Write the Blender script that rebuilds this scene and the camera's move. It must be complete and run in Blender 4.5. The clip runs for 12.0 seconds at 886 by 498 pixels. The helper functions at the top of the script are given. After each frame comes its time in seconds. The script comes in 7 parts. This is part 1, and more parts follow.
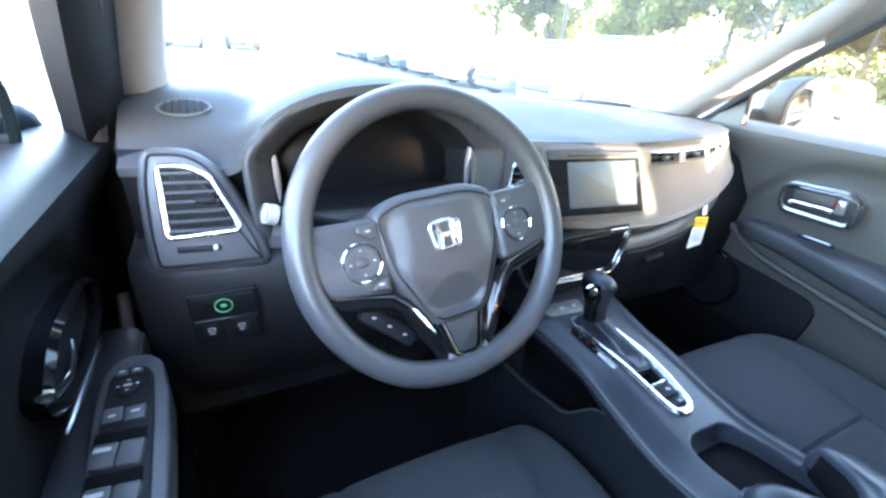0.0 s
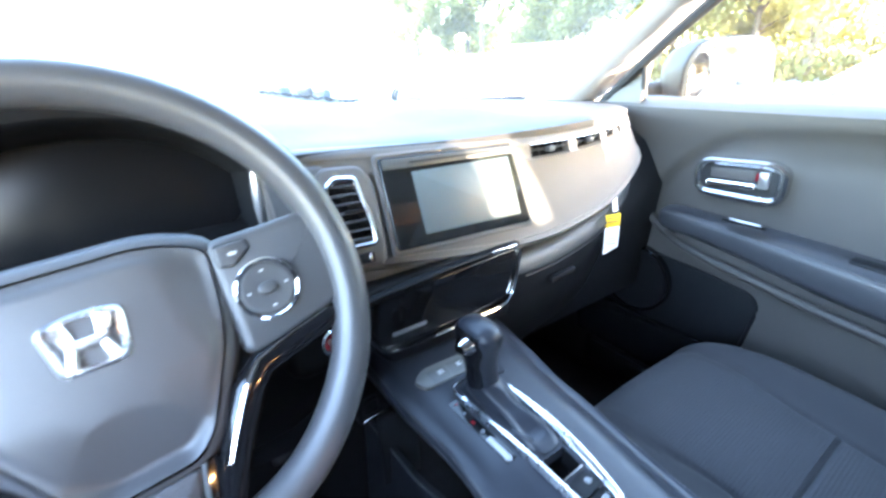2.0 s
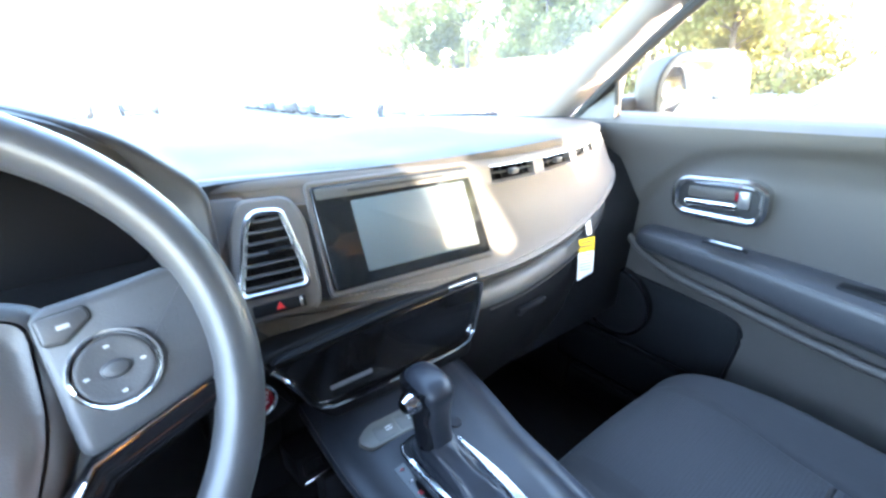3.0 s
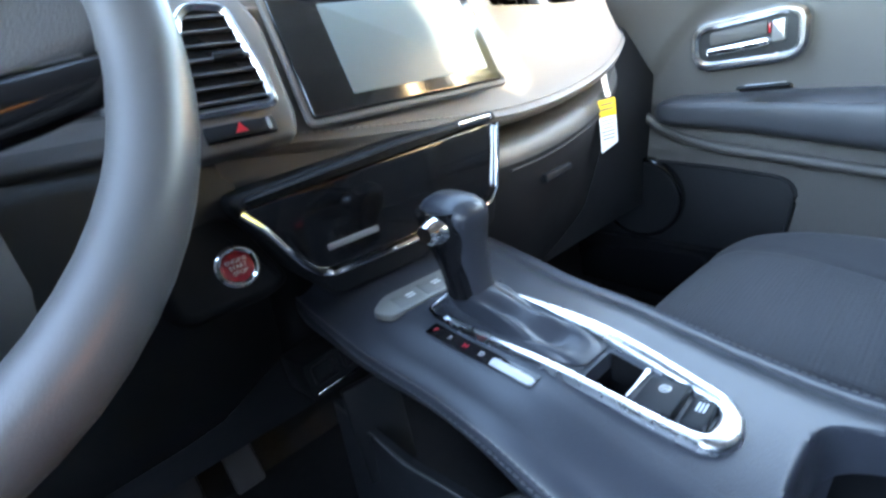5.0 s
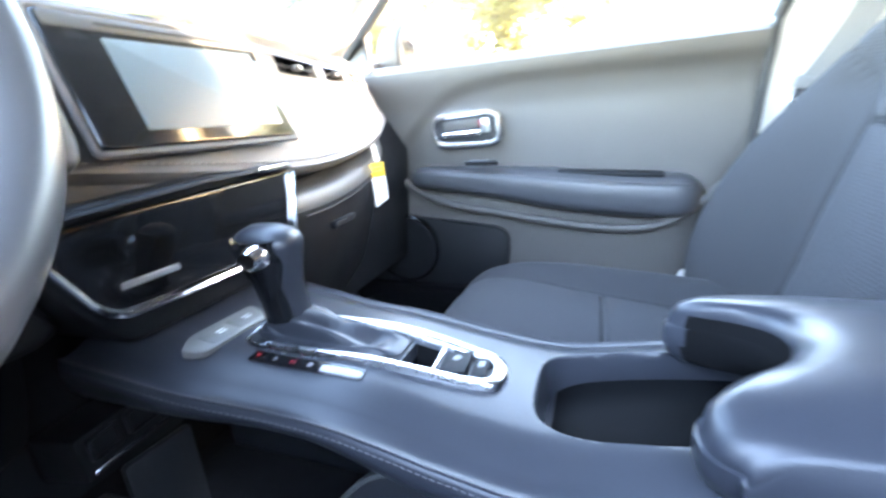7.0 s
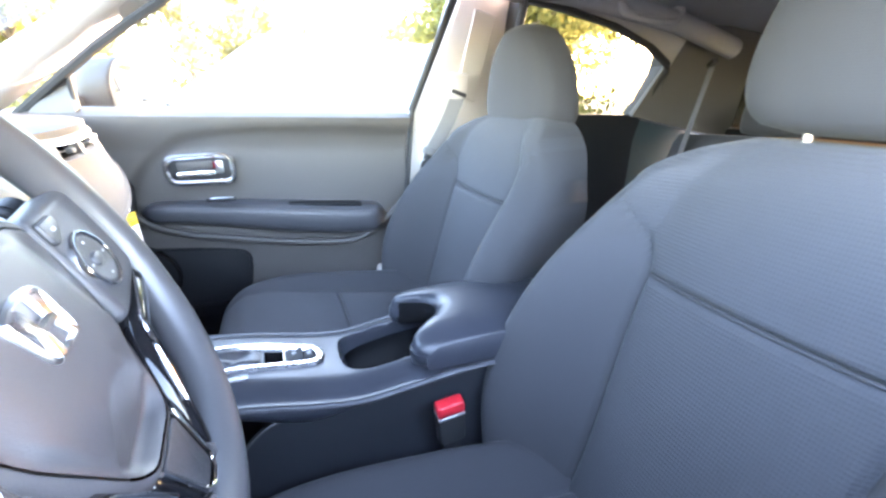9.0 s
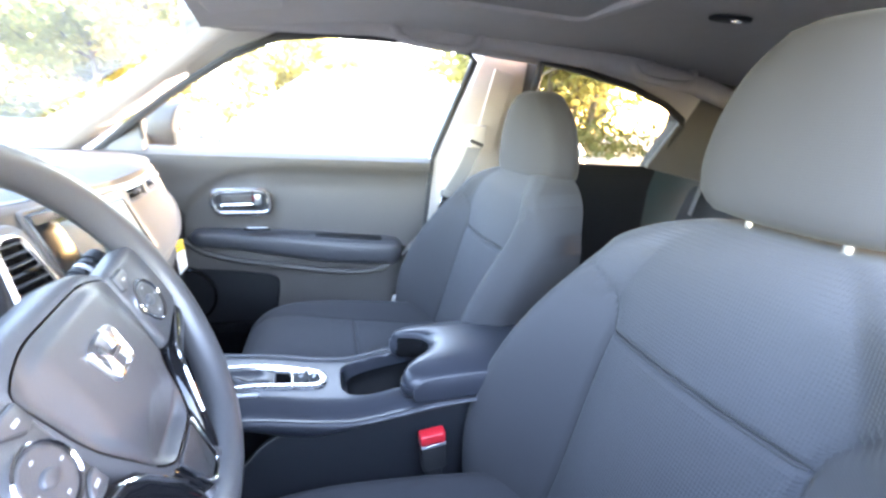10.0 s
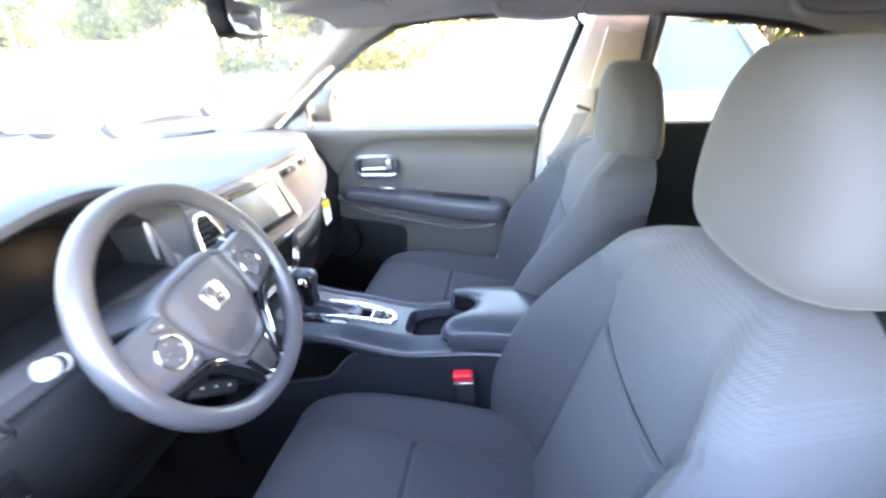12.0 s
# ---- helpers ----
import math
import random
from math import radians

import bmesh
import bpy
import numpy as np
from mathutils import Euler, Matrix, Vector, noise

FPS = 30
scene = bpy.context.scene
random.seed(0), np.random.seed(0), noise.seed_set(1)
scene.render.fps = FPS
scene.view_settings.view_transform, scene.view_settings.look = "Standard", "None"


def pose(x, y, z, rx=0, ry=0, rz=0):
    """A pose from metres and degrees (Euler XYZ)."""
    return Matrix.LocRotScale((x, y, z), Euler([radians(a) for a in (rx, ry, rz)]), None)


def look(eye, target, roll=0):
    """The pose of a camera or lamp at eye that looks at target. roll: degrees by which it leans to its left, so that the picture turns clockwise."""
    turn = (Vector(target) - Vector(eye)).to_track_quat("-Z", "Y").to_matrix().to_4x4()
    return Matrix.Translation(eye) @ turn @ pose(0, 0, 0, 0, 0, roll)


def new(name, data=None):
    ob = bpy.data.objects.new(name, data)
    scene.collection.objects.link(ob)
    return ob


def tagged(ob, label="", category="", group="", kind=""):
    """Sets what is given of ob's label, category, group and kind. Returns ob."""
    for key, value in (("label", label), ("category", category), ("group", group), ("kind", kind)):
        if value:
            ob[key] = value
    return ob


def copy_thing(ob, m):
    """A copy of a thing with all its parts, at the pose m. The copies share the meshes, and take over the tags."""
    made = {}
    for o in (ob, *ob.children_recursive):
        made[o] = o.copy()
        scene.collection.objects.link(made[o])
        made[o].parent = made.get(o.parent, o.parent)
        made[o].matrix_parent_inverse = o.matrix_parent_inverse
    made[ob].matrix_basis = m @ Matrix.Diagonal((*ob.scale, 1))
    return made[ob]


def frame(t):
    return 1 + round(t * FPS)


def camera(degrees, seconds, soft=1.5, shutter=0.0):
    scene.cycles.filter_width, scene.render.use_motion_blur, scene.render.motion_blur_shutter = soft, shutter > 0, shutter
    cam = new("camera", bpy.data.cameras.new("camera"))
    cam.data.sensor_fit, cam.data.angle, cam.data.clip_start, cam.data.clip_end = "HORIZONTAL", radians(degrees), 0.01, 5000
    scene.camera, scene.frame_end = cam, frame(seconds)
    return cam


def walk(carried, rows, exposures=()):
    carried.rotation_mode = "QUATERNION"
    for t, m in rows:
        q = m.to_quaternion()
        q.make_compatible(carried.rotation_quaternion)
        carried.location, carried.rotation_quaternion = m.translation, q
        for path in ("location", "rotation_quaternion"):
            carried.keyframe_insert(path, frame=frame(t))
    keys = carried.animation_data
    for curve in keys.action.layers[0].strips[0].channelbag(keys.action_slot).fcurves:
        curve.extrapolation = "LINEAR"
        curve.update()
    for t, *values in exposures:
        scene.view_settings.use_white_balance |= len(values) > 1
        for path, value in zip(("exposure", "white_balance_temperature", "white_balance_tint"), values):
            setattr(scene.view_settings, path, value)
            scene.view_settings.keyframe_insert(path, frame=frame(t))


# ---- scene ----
cam = camera(92.4, 12.0, soft=2.6, shutter=0.5)
PATH = [
    (0, (-0.566, -0.41, 1.239), (0.272, 1.181, 0.365), 4.4),
    (0.5, (-0.52, -0.397, 1.216), (0.297, 1.208, 0.347), 2.6),
    (1, (-0.447, -0.356, 1.177), (0.38, 1.188, 0.213), -0.9),
    (1.5, (-0.362, -0.327, 1.175), (0.614, 1.194, 0.318), -2.3),
    (2, (-0.286, -0.3, 1.179), (0.748, 1.222, 0.394), -1.8),
    (2.5, (-0.226, -0.282, 1.194), (0.857, 1.246, 0.493), -1.9),
    (2.7, (-0.212, -0.277, 1.193), (0.87, 1.247, 0.48), -1.8),
    (4.3, (-0.186, -0.243, 1.028), (0.895, 1.229, 0.213), -7.5),
    (4.5, (-0.186, -0.238, 1.01), (0.866, 1.258, 0.201), -8.8),
    (5, (-0.206, -0.215, 0.968), (0.89, 1.29, 0.239), -10.8),
    (5.5, (-0.229, -0.209, 0.943), (0.966, 1.225, 0.224), -7.8),
    (6, (-0.241, -0.214, 0.936), (1.177, 1.02, 0.255), -0.3),
    (6.5, (-0.256, -0.21, 0.928), (1.313, 0.853, 0.288), -0.7),
    (7, (-0.292, -0.226, 0.957), (1.505, 0.446, 0.392), -4.3),
    (7.5, (-0.373, -0.205, 1.003), (1.532, -0.052, 0.414), -3.1),
    (7.7, (-0.41, -0.192, 1.028), (1.502, -0.257, 0.447), -2.9),
    (9.3, (-0.625, -0.111, 1.169), (1.11, -0.835, 0.486), 2.2),
    (9.5, (-0.639, -0.116, 1.184), (1.106, -0.829, 0.514), 3.1),
    (10, (-0.692, -0.149, 1.217), (1.139, -0.713, 0.643), 3.6),
    (10.5, (-0.724, -0.233, 1.205), (1.135, -0.373, 0.481), 3.9),
    (11, (-0.711, -0.344, 1.197), (1.04, -0.195, 0.242), 6.6),
    (11.5, (-0.712, -0.397, 1.254), (1.011, -0.162, 0.266), -0.9),
    (12, (-0.827, -0.407, 1.351), (0.957, -0.139, 0.489), -1.9),
]
walk(cam, [(t, look(eye, target, roll)) for t, eye, target, roll in PATH], exposures=[(0, 6.57, 6040, 20), (1.5, 7.04, 6010, 20), (2.7, 6.97, 6010, 20), (4.5, 6.91, 6320, 18), (5.5, 7.37, 6450, 21), (7.0, 7.62, 6520, 24), (7.5, 7.58, 6530, 26), (9.5, 7.22, 6570, 28), (10.5, 7.05, 6690, 28), (11.0, 6.83, 6590, 28), (11.5, 6.90, 6630, 28), (12, 7.15, 6630, 29)])
SUN_TO = Vector((1.0, -2.1, 0.31)).normalized()   # towards the low sun, behind and to the right of the car

# ---- world and sun ----
world = bpy.data.worlds.new("world")
scene.world = world
world.use_nodes = True
wn = world.node_tree.nodes
sky = wn.new("ShaderNodeTexSky")
sky.sky_type = "NISHITA"
sky.sun_disc = False
sky.sun_elevation = math.asin(SUN_TO.z)
sky.sun_rotation = math.atan2(SUN_TO.x, SUN_TO.y)
sky.air_density, sky.dust_density = 1.0, 1.5
wn["Background"].inputs["Strength"].default_value = 0.15
world.node_tree.links.new(sky.outputs["Color"], wn["Background"].inputs["Color"])
sun = new("sun", bpy.data.lights.new("sun", "SUN"))
sun.data.energy, sun.data.angle, sun.data.color = 1.3, radians(0.9), (1.0, 0.86, 0.68)
sun.matrix_world = look(SUN_TO * 30, (0, 0, 0))

# ---- materials ----


def principled(name):
    m = bpy.data.materials.new(name)
    m.use_nodes = True
    return m, m.node_tree, m.node_tree.nodes["Principled BSDF"]


def surface(name, colour, rough=0.5, metal=0.0, vary=0.15, size=30.0, bump=0.0, bump_size=400.0, coat=0.0, colour_b=None, spec=0.5, rand=0.0):
    """Paint, plastic, leather and the like: two scales of noise in colour and gloss, and a fine relief."""
    m, tree, b = principled(name)
    n, k = tree.nodes, tree.links.new
    tc = n.new("ShaderNodeTexCoord")
    big, fine = n.new("ShaderNodeTexNoise"), n.new("ShaderNodeTexNoise")
    big.inputs["Scale"].default_value, big.inputs["Detail"].default_value = size, 5
    fine.inputs["Scale"].default_value, fine.inputs["Detail"].default_value = bump_size, 3
    k(tc.outputs["Object"], big.inputs["Vector"])
    k(tc.outputs["Object"], fine.inputs["Vector"])
    ramp = n.new("ShaderNodeMix")
    ramp.data_type = "RGBA"
    c = Vector(colour)
    ramp.inputs["A"].default_value = (*(c * (1 - vary)), 1)
    ramp.inputs["B"].default_value = (*(Vector(colour_b) if colour_b else c * (1 + vary)), 1)
    k(big.outputs["Fac"], ramp.inputs["Factor"])
    last = ramp.outputs["Result"]
    if rand:
        oi, hsv = n.new("ShaderNodeObjectInfo"), n.new("ShaderNodeHueSaturation")
        mr = n.new("ShaderNodeMapRange")
        mr.inputs["To Min"].default_value, mr.inputs["To Max"].default_value = 1 - rand, 1 + rand
        k(oi.outputs["Random"], mr.inputs["Value"])
        k(mr.outputs["Result"], hsv.inputs["Value"])
        k(last, hsv.inputs["Color"])
        last = hsv.outputs["Color"]
    k(last, b.inputs["Base Color"])
    mr = n.new("ShaderNodeMapRange")
    mr.inputs["To Min"].default_value, mr.inputs["To Max"].default_value = max(rough - 0.08, 0.02), min(rough + 0.08, 1)
    k(big.outputs["Fac"], mr.inputs["Value"])
    k(mr.outputs["Result"], b.inputs["Roughness"])
    b.inputs["Metallic"].default_value = metal
    b.inputs["Specular IOR Level"].default_value = spec
    b.inputs["Coat Weight"].default_value = coat
    if bump:
        bp = n.new("ShaderNodeBump")
        bp.inputs["Strength"].default_value, bp.inputs["Distance"].default_value = bump, 0.001
        k(fine.outputs["Fac"], bp.inputs["Height"])
        k(bp.outputs["Normal"], b.inputs["Normal"])
    return m


def cloth(name, colour, ribs, strength, bands="Z", cross=0.6):
    """Woven seat cloth: fine ribs crossed by threads, with a soft mottling."""
    m = surface(name, colour, 0.85, vary=0.12, size=9.0, spec=0.25)
    tree = m.node_tree
    n, k = tree.nodes, tree.links.new
    b = n["Principled BSDF"]
    tc, mp = n.new("ShaderNodeTexCoord"), n.new("ShaderNodeMapping")
    k(tc.outputs["Object"], mp.inputs["Vector"])
    w1, w2, add = n.new("ShaderNodeTexWave"), n.new("ShaderNodeTexNoise"), n.new("ShaderNodeMath")
    w1.bands_direction = bands
    w1.inputs["Scale"].default_value, w1.inputs["Distortion"].default_value, w1.inputs["Detail"].default_value = ribs, 0.6, 2
    w1.inputs["Detail Scale"].default_value = 3.0
    k(mp.outputs["Vector"], w1.inputs["Vector"])
    w2.inputs["Scale"].default_value, w2.inputs["Detail"].default_value = 420, 3
    w3, times = n.new("ShaderNodeTexWave"), n.new("ShaderNodeMath")
    w3.bands_direction = "X"
    w3.inputs["Scale"].default_value, w3.inputs["Distortion"].default_value = ribs * 1.3, 0.8
    k(mp.outputs["Vector"], w3.inputs["Vector"])
    times.operation = "MULTIPLY_ADD"
    times.inputs[1].default_value = cross
    k(w3.outputs["Fac"], times.inputs[0])
    k(w1.outputs["Fac"], times.inputs[2])
    k(tc.outputs["Object"], w2.inputs["Vector"])
    add.operation = "ADD"
    k(times.outputs["Value"], add.inputs[0])
    k(w2.outputs["Fac"], add.inputs[1])
    bp = n.new("ShaderNodeBump")
    bp.inputs["Strength"].default_value, bp.inputs["Distance"].default_value = strength, 0.0015
    k(add.outputs["Value"], bp.inputs["Height"])
    k(bp.outputs["Normal"], b.inputs["Normal"])
    b.inputs["Sheen Weight"].default_value, b.inputs["Sheen Roughness"].default_value = 0.05, 0.5
    return m


def glass(name, tint=(1, 1, 1), rough=0.0, veil=0.0):
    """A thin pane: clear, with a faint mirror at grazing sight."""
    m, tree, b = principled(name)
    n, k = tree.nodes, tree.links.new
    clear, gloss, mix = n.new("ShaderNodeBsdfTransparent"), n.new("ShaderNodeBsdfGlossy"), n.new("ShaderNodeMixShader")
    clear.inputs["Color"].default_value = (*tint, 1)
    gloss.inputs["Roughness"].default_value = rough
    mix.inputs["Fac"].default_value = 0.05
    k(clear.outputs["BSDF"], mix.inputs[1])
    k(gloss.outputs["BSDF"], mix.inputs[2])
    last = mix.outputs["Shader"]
    if veil:   # a pale film that stands in for glare and haze
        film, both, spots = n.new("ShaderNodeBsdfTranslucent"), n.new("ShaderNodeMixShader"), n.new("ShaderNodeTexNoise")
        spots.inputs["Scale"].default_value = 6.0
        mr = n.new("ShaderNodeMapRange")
        mr.inputs["To Min"].default_value, mr.inputs["To Max"].default_value = veil * 0.6, veil * 1.4
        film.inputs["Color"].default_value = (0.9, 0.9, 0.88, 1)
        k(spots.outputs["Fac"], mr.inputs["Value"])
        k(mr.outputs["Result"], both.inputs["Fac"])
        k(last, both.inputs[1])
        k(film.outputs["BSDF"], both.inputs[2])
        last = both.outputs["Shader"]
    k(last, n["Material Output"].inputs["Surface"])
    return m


M_SOFT = surface("soft_dash_plastic", (0.062, 0.062, 0.066), 0.46, vary=0.12, size=12, bump=0.35, bump_size=900, spec=0.45)
M_PADSOFT = surface("soft_stitched_pad", (0.108, 0.099, 0.093), 0.52, vary=0.08, size=12, bump=0.3, bump_size=900, spec=0.4)
M_THREAD = surface("pale_thread", (0.20, 0.18, 0.165), 0.7, vary=0.2, size=80)
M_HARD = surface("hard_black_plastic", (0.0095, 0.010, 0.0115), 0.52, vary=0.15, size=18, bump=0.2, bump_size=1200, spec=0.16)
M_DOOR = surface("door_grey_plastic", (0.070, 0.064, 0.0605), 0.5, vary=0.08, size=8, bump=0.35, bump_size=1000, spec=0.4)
M_LEATHER = surface("stitched_leatherette", (0.024, 0.026, 0.033), 0.33, vary=0.14, size=16, bump=0.18, bump_size=900, spec=0.33)
M_RIM = surface("wheel_grip", (0.056, 0.055, 0.058), 0.38, vary=0.10, size=14, bump=0.1, bump_size=1300, spec=0.5)
M_HUB = surface("airbag_cover", (0.058, 0.058, 0.062), 0.42, vary=0.10, size=14, bump=0.3, bump_size=1100)
M_PIANO = surface("piano_black", (0.006, 0.006, 0.007), 0.06, vary=0.3, size=5, spec=0.4)
M_CHROME = surface("satin_chrome", (0.60, 0.60, 0.61), 0.24, metal=1.0, vary=0.06, size=40)
M_BRIGHT = surface("bright_chrome", (0.86, 0.86, 0.87), 0.06, metal=1.0, vary=0.04, size=40)
M_SILVER = surface("silver_paint", (0.45, 0.45, 0.46), 0.35, metal=0.8, vary=0.08, size=60)
M_BLACK = surface("black_rubber", (0.012, 0.012, 0.013), 0.7, vary=0.2, size=30)
M_CARPET = surface("black_carpet", (0.014, 0.014, 0.015), 0.95, vary=0.35, size=60, bump=1.0, bump_size=500, spec=0.1)
M_TRIM = surface("pale_pillar_trim", (0.34, 0.315, 0.30), 0.75, vary=0.05, size=10, bump=0.25, bump_size=800, spec=0.3)
M_REAR = surface("grey_rear_trim", (0.085, 0.081, 0.078), 0.8, vary=0.06, size=12, bump=0.3, bump_size=800, spec=0.25)
M_LINER = surface("headliner_cloth", (0.27, 0.255, 0.25), 0.95, vary=0.06, size=25, bump=0.5, bump_size=1200, spec=0.15)
M_SEAT = cloth("plain_seat_cloth", (0.030, 0.0305, 0.034), 105, 0.07)
M_RIBBED = cloth("ribbed_seat_cloth", (0.033, 0.034, 0.0385), 62, 0.30)
M_RIBBED_SEAT = cloth("ribbed_cushion_cloth", (0.033, 0.034, 0.0385), 62, 0.36, "Y")
M_SEAM = surface("seam_thread", (0.022, 0.022, 0.025), 0.8, vary=0.2, size=80)
M_STITCH = surface("grey_stitching", (0.085, 0.08, 0.082), 0.7, vary=0.2, size=80)
M_SCREEN = surface("screen_glass", (0.012, 0.013, 0.014), 0.12, vary=0.1, size=6, coat=0.3)
M_DISPLAY = surface("grey_display", (0.085, 0.11, 0.12), 0.4, vary=0.06, size=4)
M_BELT = surface("grey_belt_webbing", (0.13, 0.127, 0.13), 0.75, vary=0.08, size=60, bump=0.8, bump_size=900)
M_RED = surface("red_plastic", (0.55, 0.02, 0.03), 0.35, vary=0.08, size=40)
M_REDDARK = surface("dark_red_button", (0.22, 0.006, 0.012), 0.25, vary=0.1, size=40, coat=0.3)
M_WHITE = surface("white_print", (0.7, 0.7, 0.7), 0.5, vary=0.03, size=40)
M_PAPER = surface("white_paper_tag", (0.8, 0.8, 0.78), 0.8, vary=0.03, size=50)
M_YELLOW = surface("yellow_paper", (0.85, 0.55, 0.02), 0.8, vary=0.05, size=50)
M_GREEN = surface("green_leaf_print", (0.08, 0.35, 0.16), 0.5, vary=0.05, size=40)
# window tints deepened to dim the outside; the pale film stands in for glare
M_GLASS = glass("window_glass", (0.60, 0.65, 0.64), veil=0.004)
M_WINDSCREEN = glass("veiled_windscreen", (0.50, 0.54, 0.535), veil=0.016)
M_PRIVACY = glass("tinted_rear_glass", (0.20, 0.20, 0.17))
# brown tint put in to warm and dim the sun reaching the wheel
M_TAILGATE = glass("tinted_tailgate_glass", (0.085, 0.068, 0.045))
M_MIRROR = surface("mirror_glass", (0.9, 0.9, 0.9), 0.02, metal=1.0, vary=0.02, size=5)
M_STRIP = surface("grey_lower_strip", (0.058, 0.060, 0.060), 0.45, vary=0.08, size=12, bump=0.3, bump_size=900)
M_TOP = surface("dash_top_grain", (0.040, 0.040, 0.043), 0.62, vary=0.1, size=12, bump=0.35, bump_size=800, spec=0.3)
M_SIDE = surface("grained_lower_plastic", (0.014, 0.015, 0.018), 0.5, vary=0.12, size=14, bump=0.35, bump_size=900, spec=0.35)
M_KNEE = surface("lower_dash_plastic", (0.0125, 0.013, 0.0145), 0.5, vary=0.12, size=14, bump=0.3, bump_size=900, spec=0.3)
M_DARKCHROME = surface("dark_chrome", (0.16, 0.16, 0.17), 0.15, metal=1.0, vary=0.06, size=40)
M_SATIN = surface("satin_silver", (0.78, 0.78, 0.79), 0.27, metal=1.0, vary=0.05, size=40)
M_PAD = surface("door_pad_leatherette", (0.045, 0.046, 0.052), 0.4, vary=0.1, size=16, bump=0.15, bump_size=900, spec=0.4)
M_GATE = surface("gate_leather", (0.012, 0.013, 0.017), 0.5, vary=0.2, size=16, bump=0.2, bump_size=900, spec=0.3)
# near-black for vents and hollows: their shade is put into the colour
M_RECESS_SHADE = surface("recess_shade", (0.005, 0.005, 0.0055), 0.85, vary=0.2, size=30, spec=0.05)
M_MARK = surface("pale_grey_print", (0.38, 0.38, 0.39), 0.5, vary=0.05, size=40)
M_KNOB = surface("pale_knob_plastic", (0.300, 0.300, 0.300), 0.35, vary=0.05, size=40)
M_LENS = surface("gauge_lens", (0.006, 0.006, 0.0068), 0.3, vary=0.1, size=5, spec=0.12)

# ---- mesh helpers ----


def part(name, bm, material, parent=None, label="", angle=40, flat=False):
    """Links bm as one mesh object, under a thing or a part if one is given."""
    bmesh.ops.recalc_face_normals(bm, faces=bm.faces)
    me = bpy.data.meshes.new(name)
    bm.to_mesh(me)
    bm.free()
    for m in material if isinstance(material, (list, tuple)) else [material]:
        me.materials.append(m)
    if not flat:
        me.polygons.foreach_set("use_smooth", [True] * len(me.polygons))
        me.set_sharp_from_angle(angle=radians(angle))
    ob = new(name, me)
    ob.parent = parent
    if label:
        ob["label"] = label
    return ob


def thing(name, label, category, group="", kind="", at=(0, 0, 0)):
    """An empty that holds a thing's parts; the parts keep world places."""
    ob = tagged(new(name), label, category, group, kind)
    ob.empty_display_size = 0.05
    return ob


def solid(name, bm, material, label, category, group="", kind="", angle=40):
    return tagged(part(name, bm, material, None, "", angle), label, category, group, kind)


def add_box(bm, c, s, rot=(0, 0, 0), bevel=0.0, seg=2, m=None):
    t = (m or Matrix()) @ pose(*c, *rot) @ Matrix.Diagonal((*s, 1))
    vs = bmesh.ops.create_cube(bm, size=1.0, matrix=t)["verts"]
    if bevel:
        es = list({e for v in vs for e in v.link_edges})
        bmesh.ops.bevel(bm, geom=es, offset=bevel, segments=seg, affect="EDGES", profile=0.5)
    return bm


def B():
    return bmesh.new()


def loft(bm, loops, caps=True, closed=True, ring=False, mi=None):
    """Skins a row of loops of equal length. ring: joins the last loop to the first."""
    rows = [[bm.verts.new(p) for p in lp] for lp in loops]
    n = len(rows[0])
    pairs = list(zip(rows, rows[1:])) + ([(rows[-1], rows[0])] if ring else [])
    for a, b in pairs:
        for i in range(n if closed else n - 1):
            j = (i + 1) % n
            try:
                f = bm.faces.new((a[i], a[j], b[j], b[i]))
                if mi is not None:
                    f.material_index = mi
            except ValueError:
                pass
    if caps and closed and not ring:
        bm.faces.new(rows[0][::-1])
        bm.faces.new(rows[-1])
    return rows


def tube(bm, pts, r, seg=10, ring=False, flat=1.0, up=(0, 0, 1)):
    """A round bar along pts; r a number or one for each point; flat squeezes it along its side."""
    pts = [Vector(p) for p in pts]
    n = len(pts)
    loops = []
    for i, p in enumerate(pts):
        a, b = (pts[i - 1], pts[(i + 1) % n]) if ring else (pts[max(i - 1, 0)], pts[min(i + 1, n - 1)])
        t = (b - a).normalized()
        s = t.cross(Vector(up))
        s = s.normalized() if s.length > 1e-4 else t.orthogonal().normalized()
        u = s.cross(t)
        rr = r[i] if isinstance(r, (list, tuple)) else r
        loops.append([p + rr * (math.cos(k) * s * flat + math.sin(k) * u) for k in (2 * math.pi * j / seg for j in range(seg))])
    loft(bm, loops, caps=not ring, ring=ring)
    return bm


def rounded(pts, r, n=4):
    """A polygon in the plane with its corners rounded by r."""
    out = []
    pts = [Vector(p).to_2d() if len(p) > 2 else Vector(p) for p in pts]
    for i, p in enumerate(pts):
        a, b = pts[i - 1] - p, pts[(i + 1) % len(pts)] - p
        d = min(r, a.length * 0.48, b.length * 0.48)
        p0, p1 = p + a.normalized() * d, p + b.normalized() * d
        for k in range(n + 1):
            s = k / n
            out.append((1 - s) ** 2 * p0 + 2 * s * (1 - s) * p + s * s * p1)
    return out


def rect(w, h, cx=0.0, cy=0.0):
    return [(cx - w / 2, cy - h / 2), (cx + w / 2, cy - h / 2), (cx + w / 2, cy + h / 2), (cx - w / 2, cy + h / 2)]


def disc(r, n=32, cx=0.0, cy=0.0):
    return [Vector((cx + r * math.cos(2 * math.pi * k / n), cy + r * math.sin(2 * math.pi * k / n))) for k in range(n)]


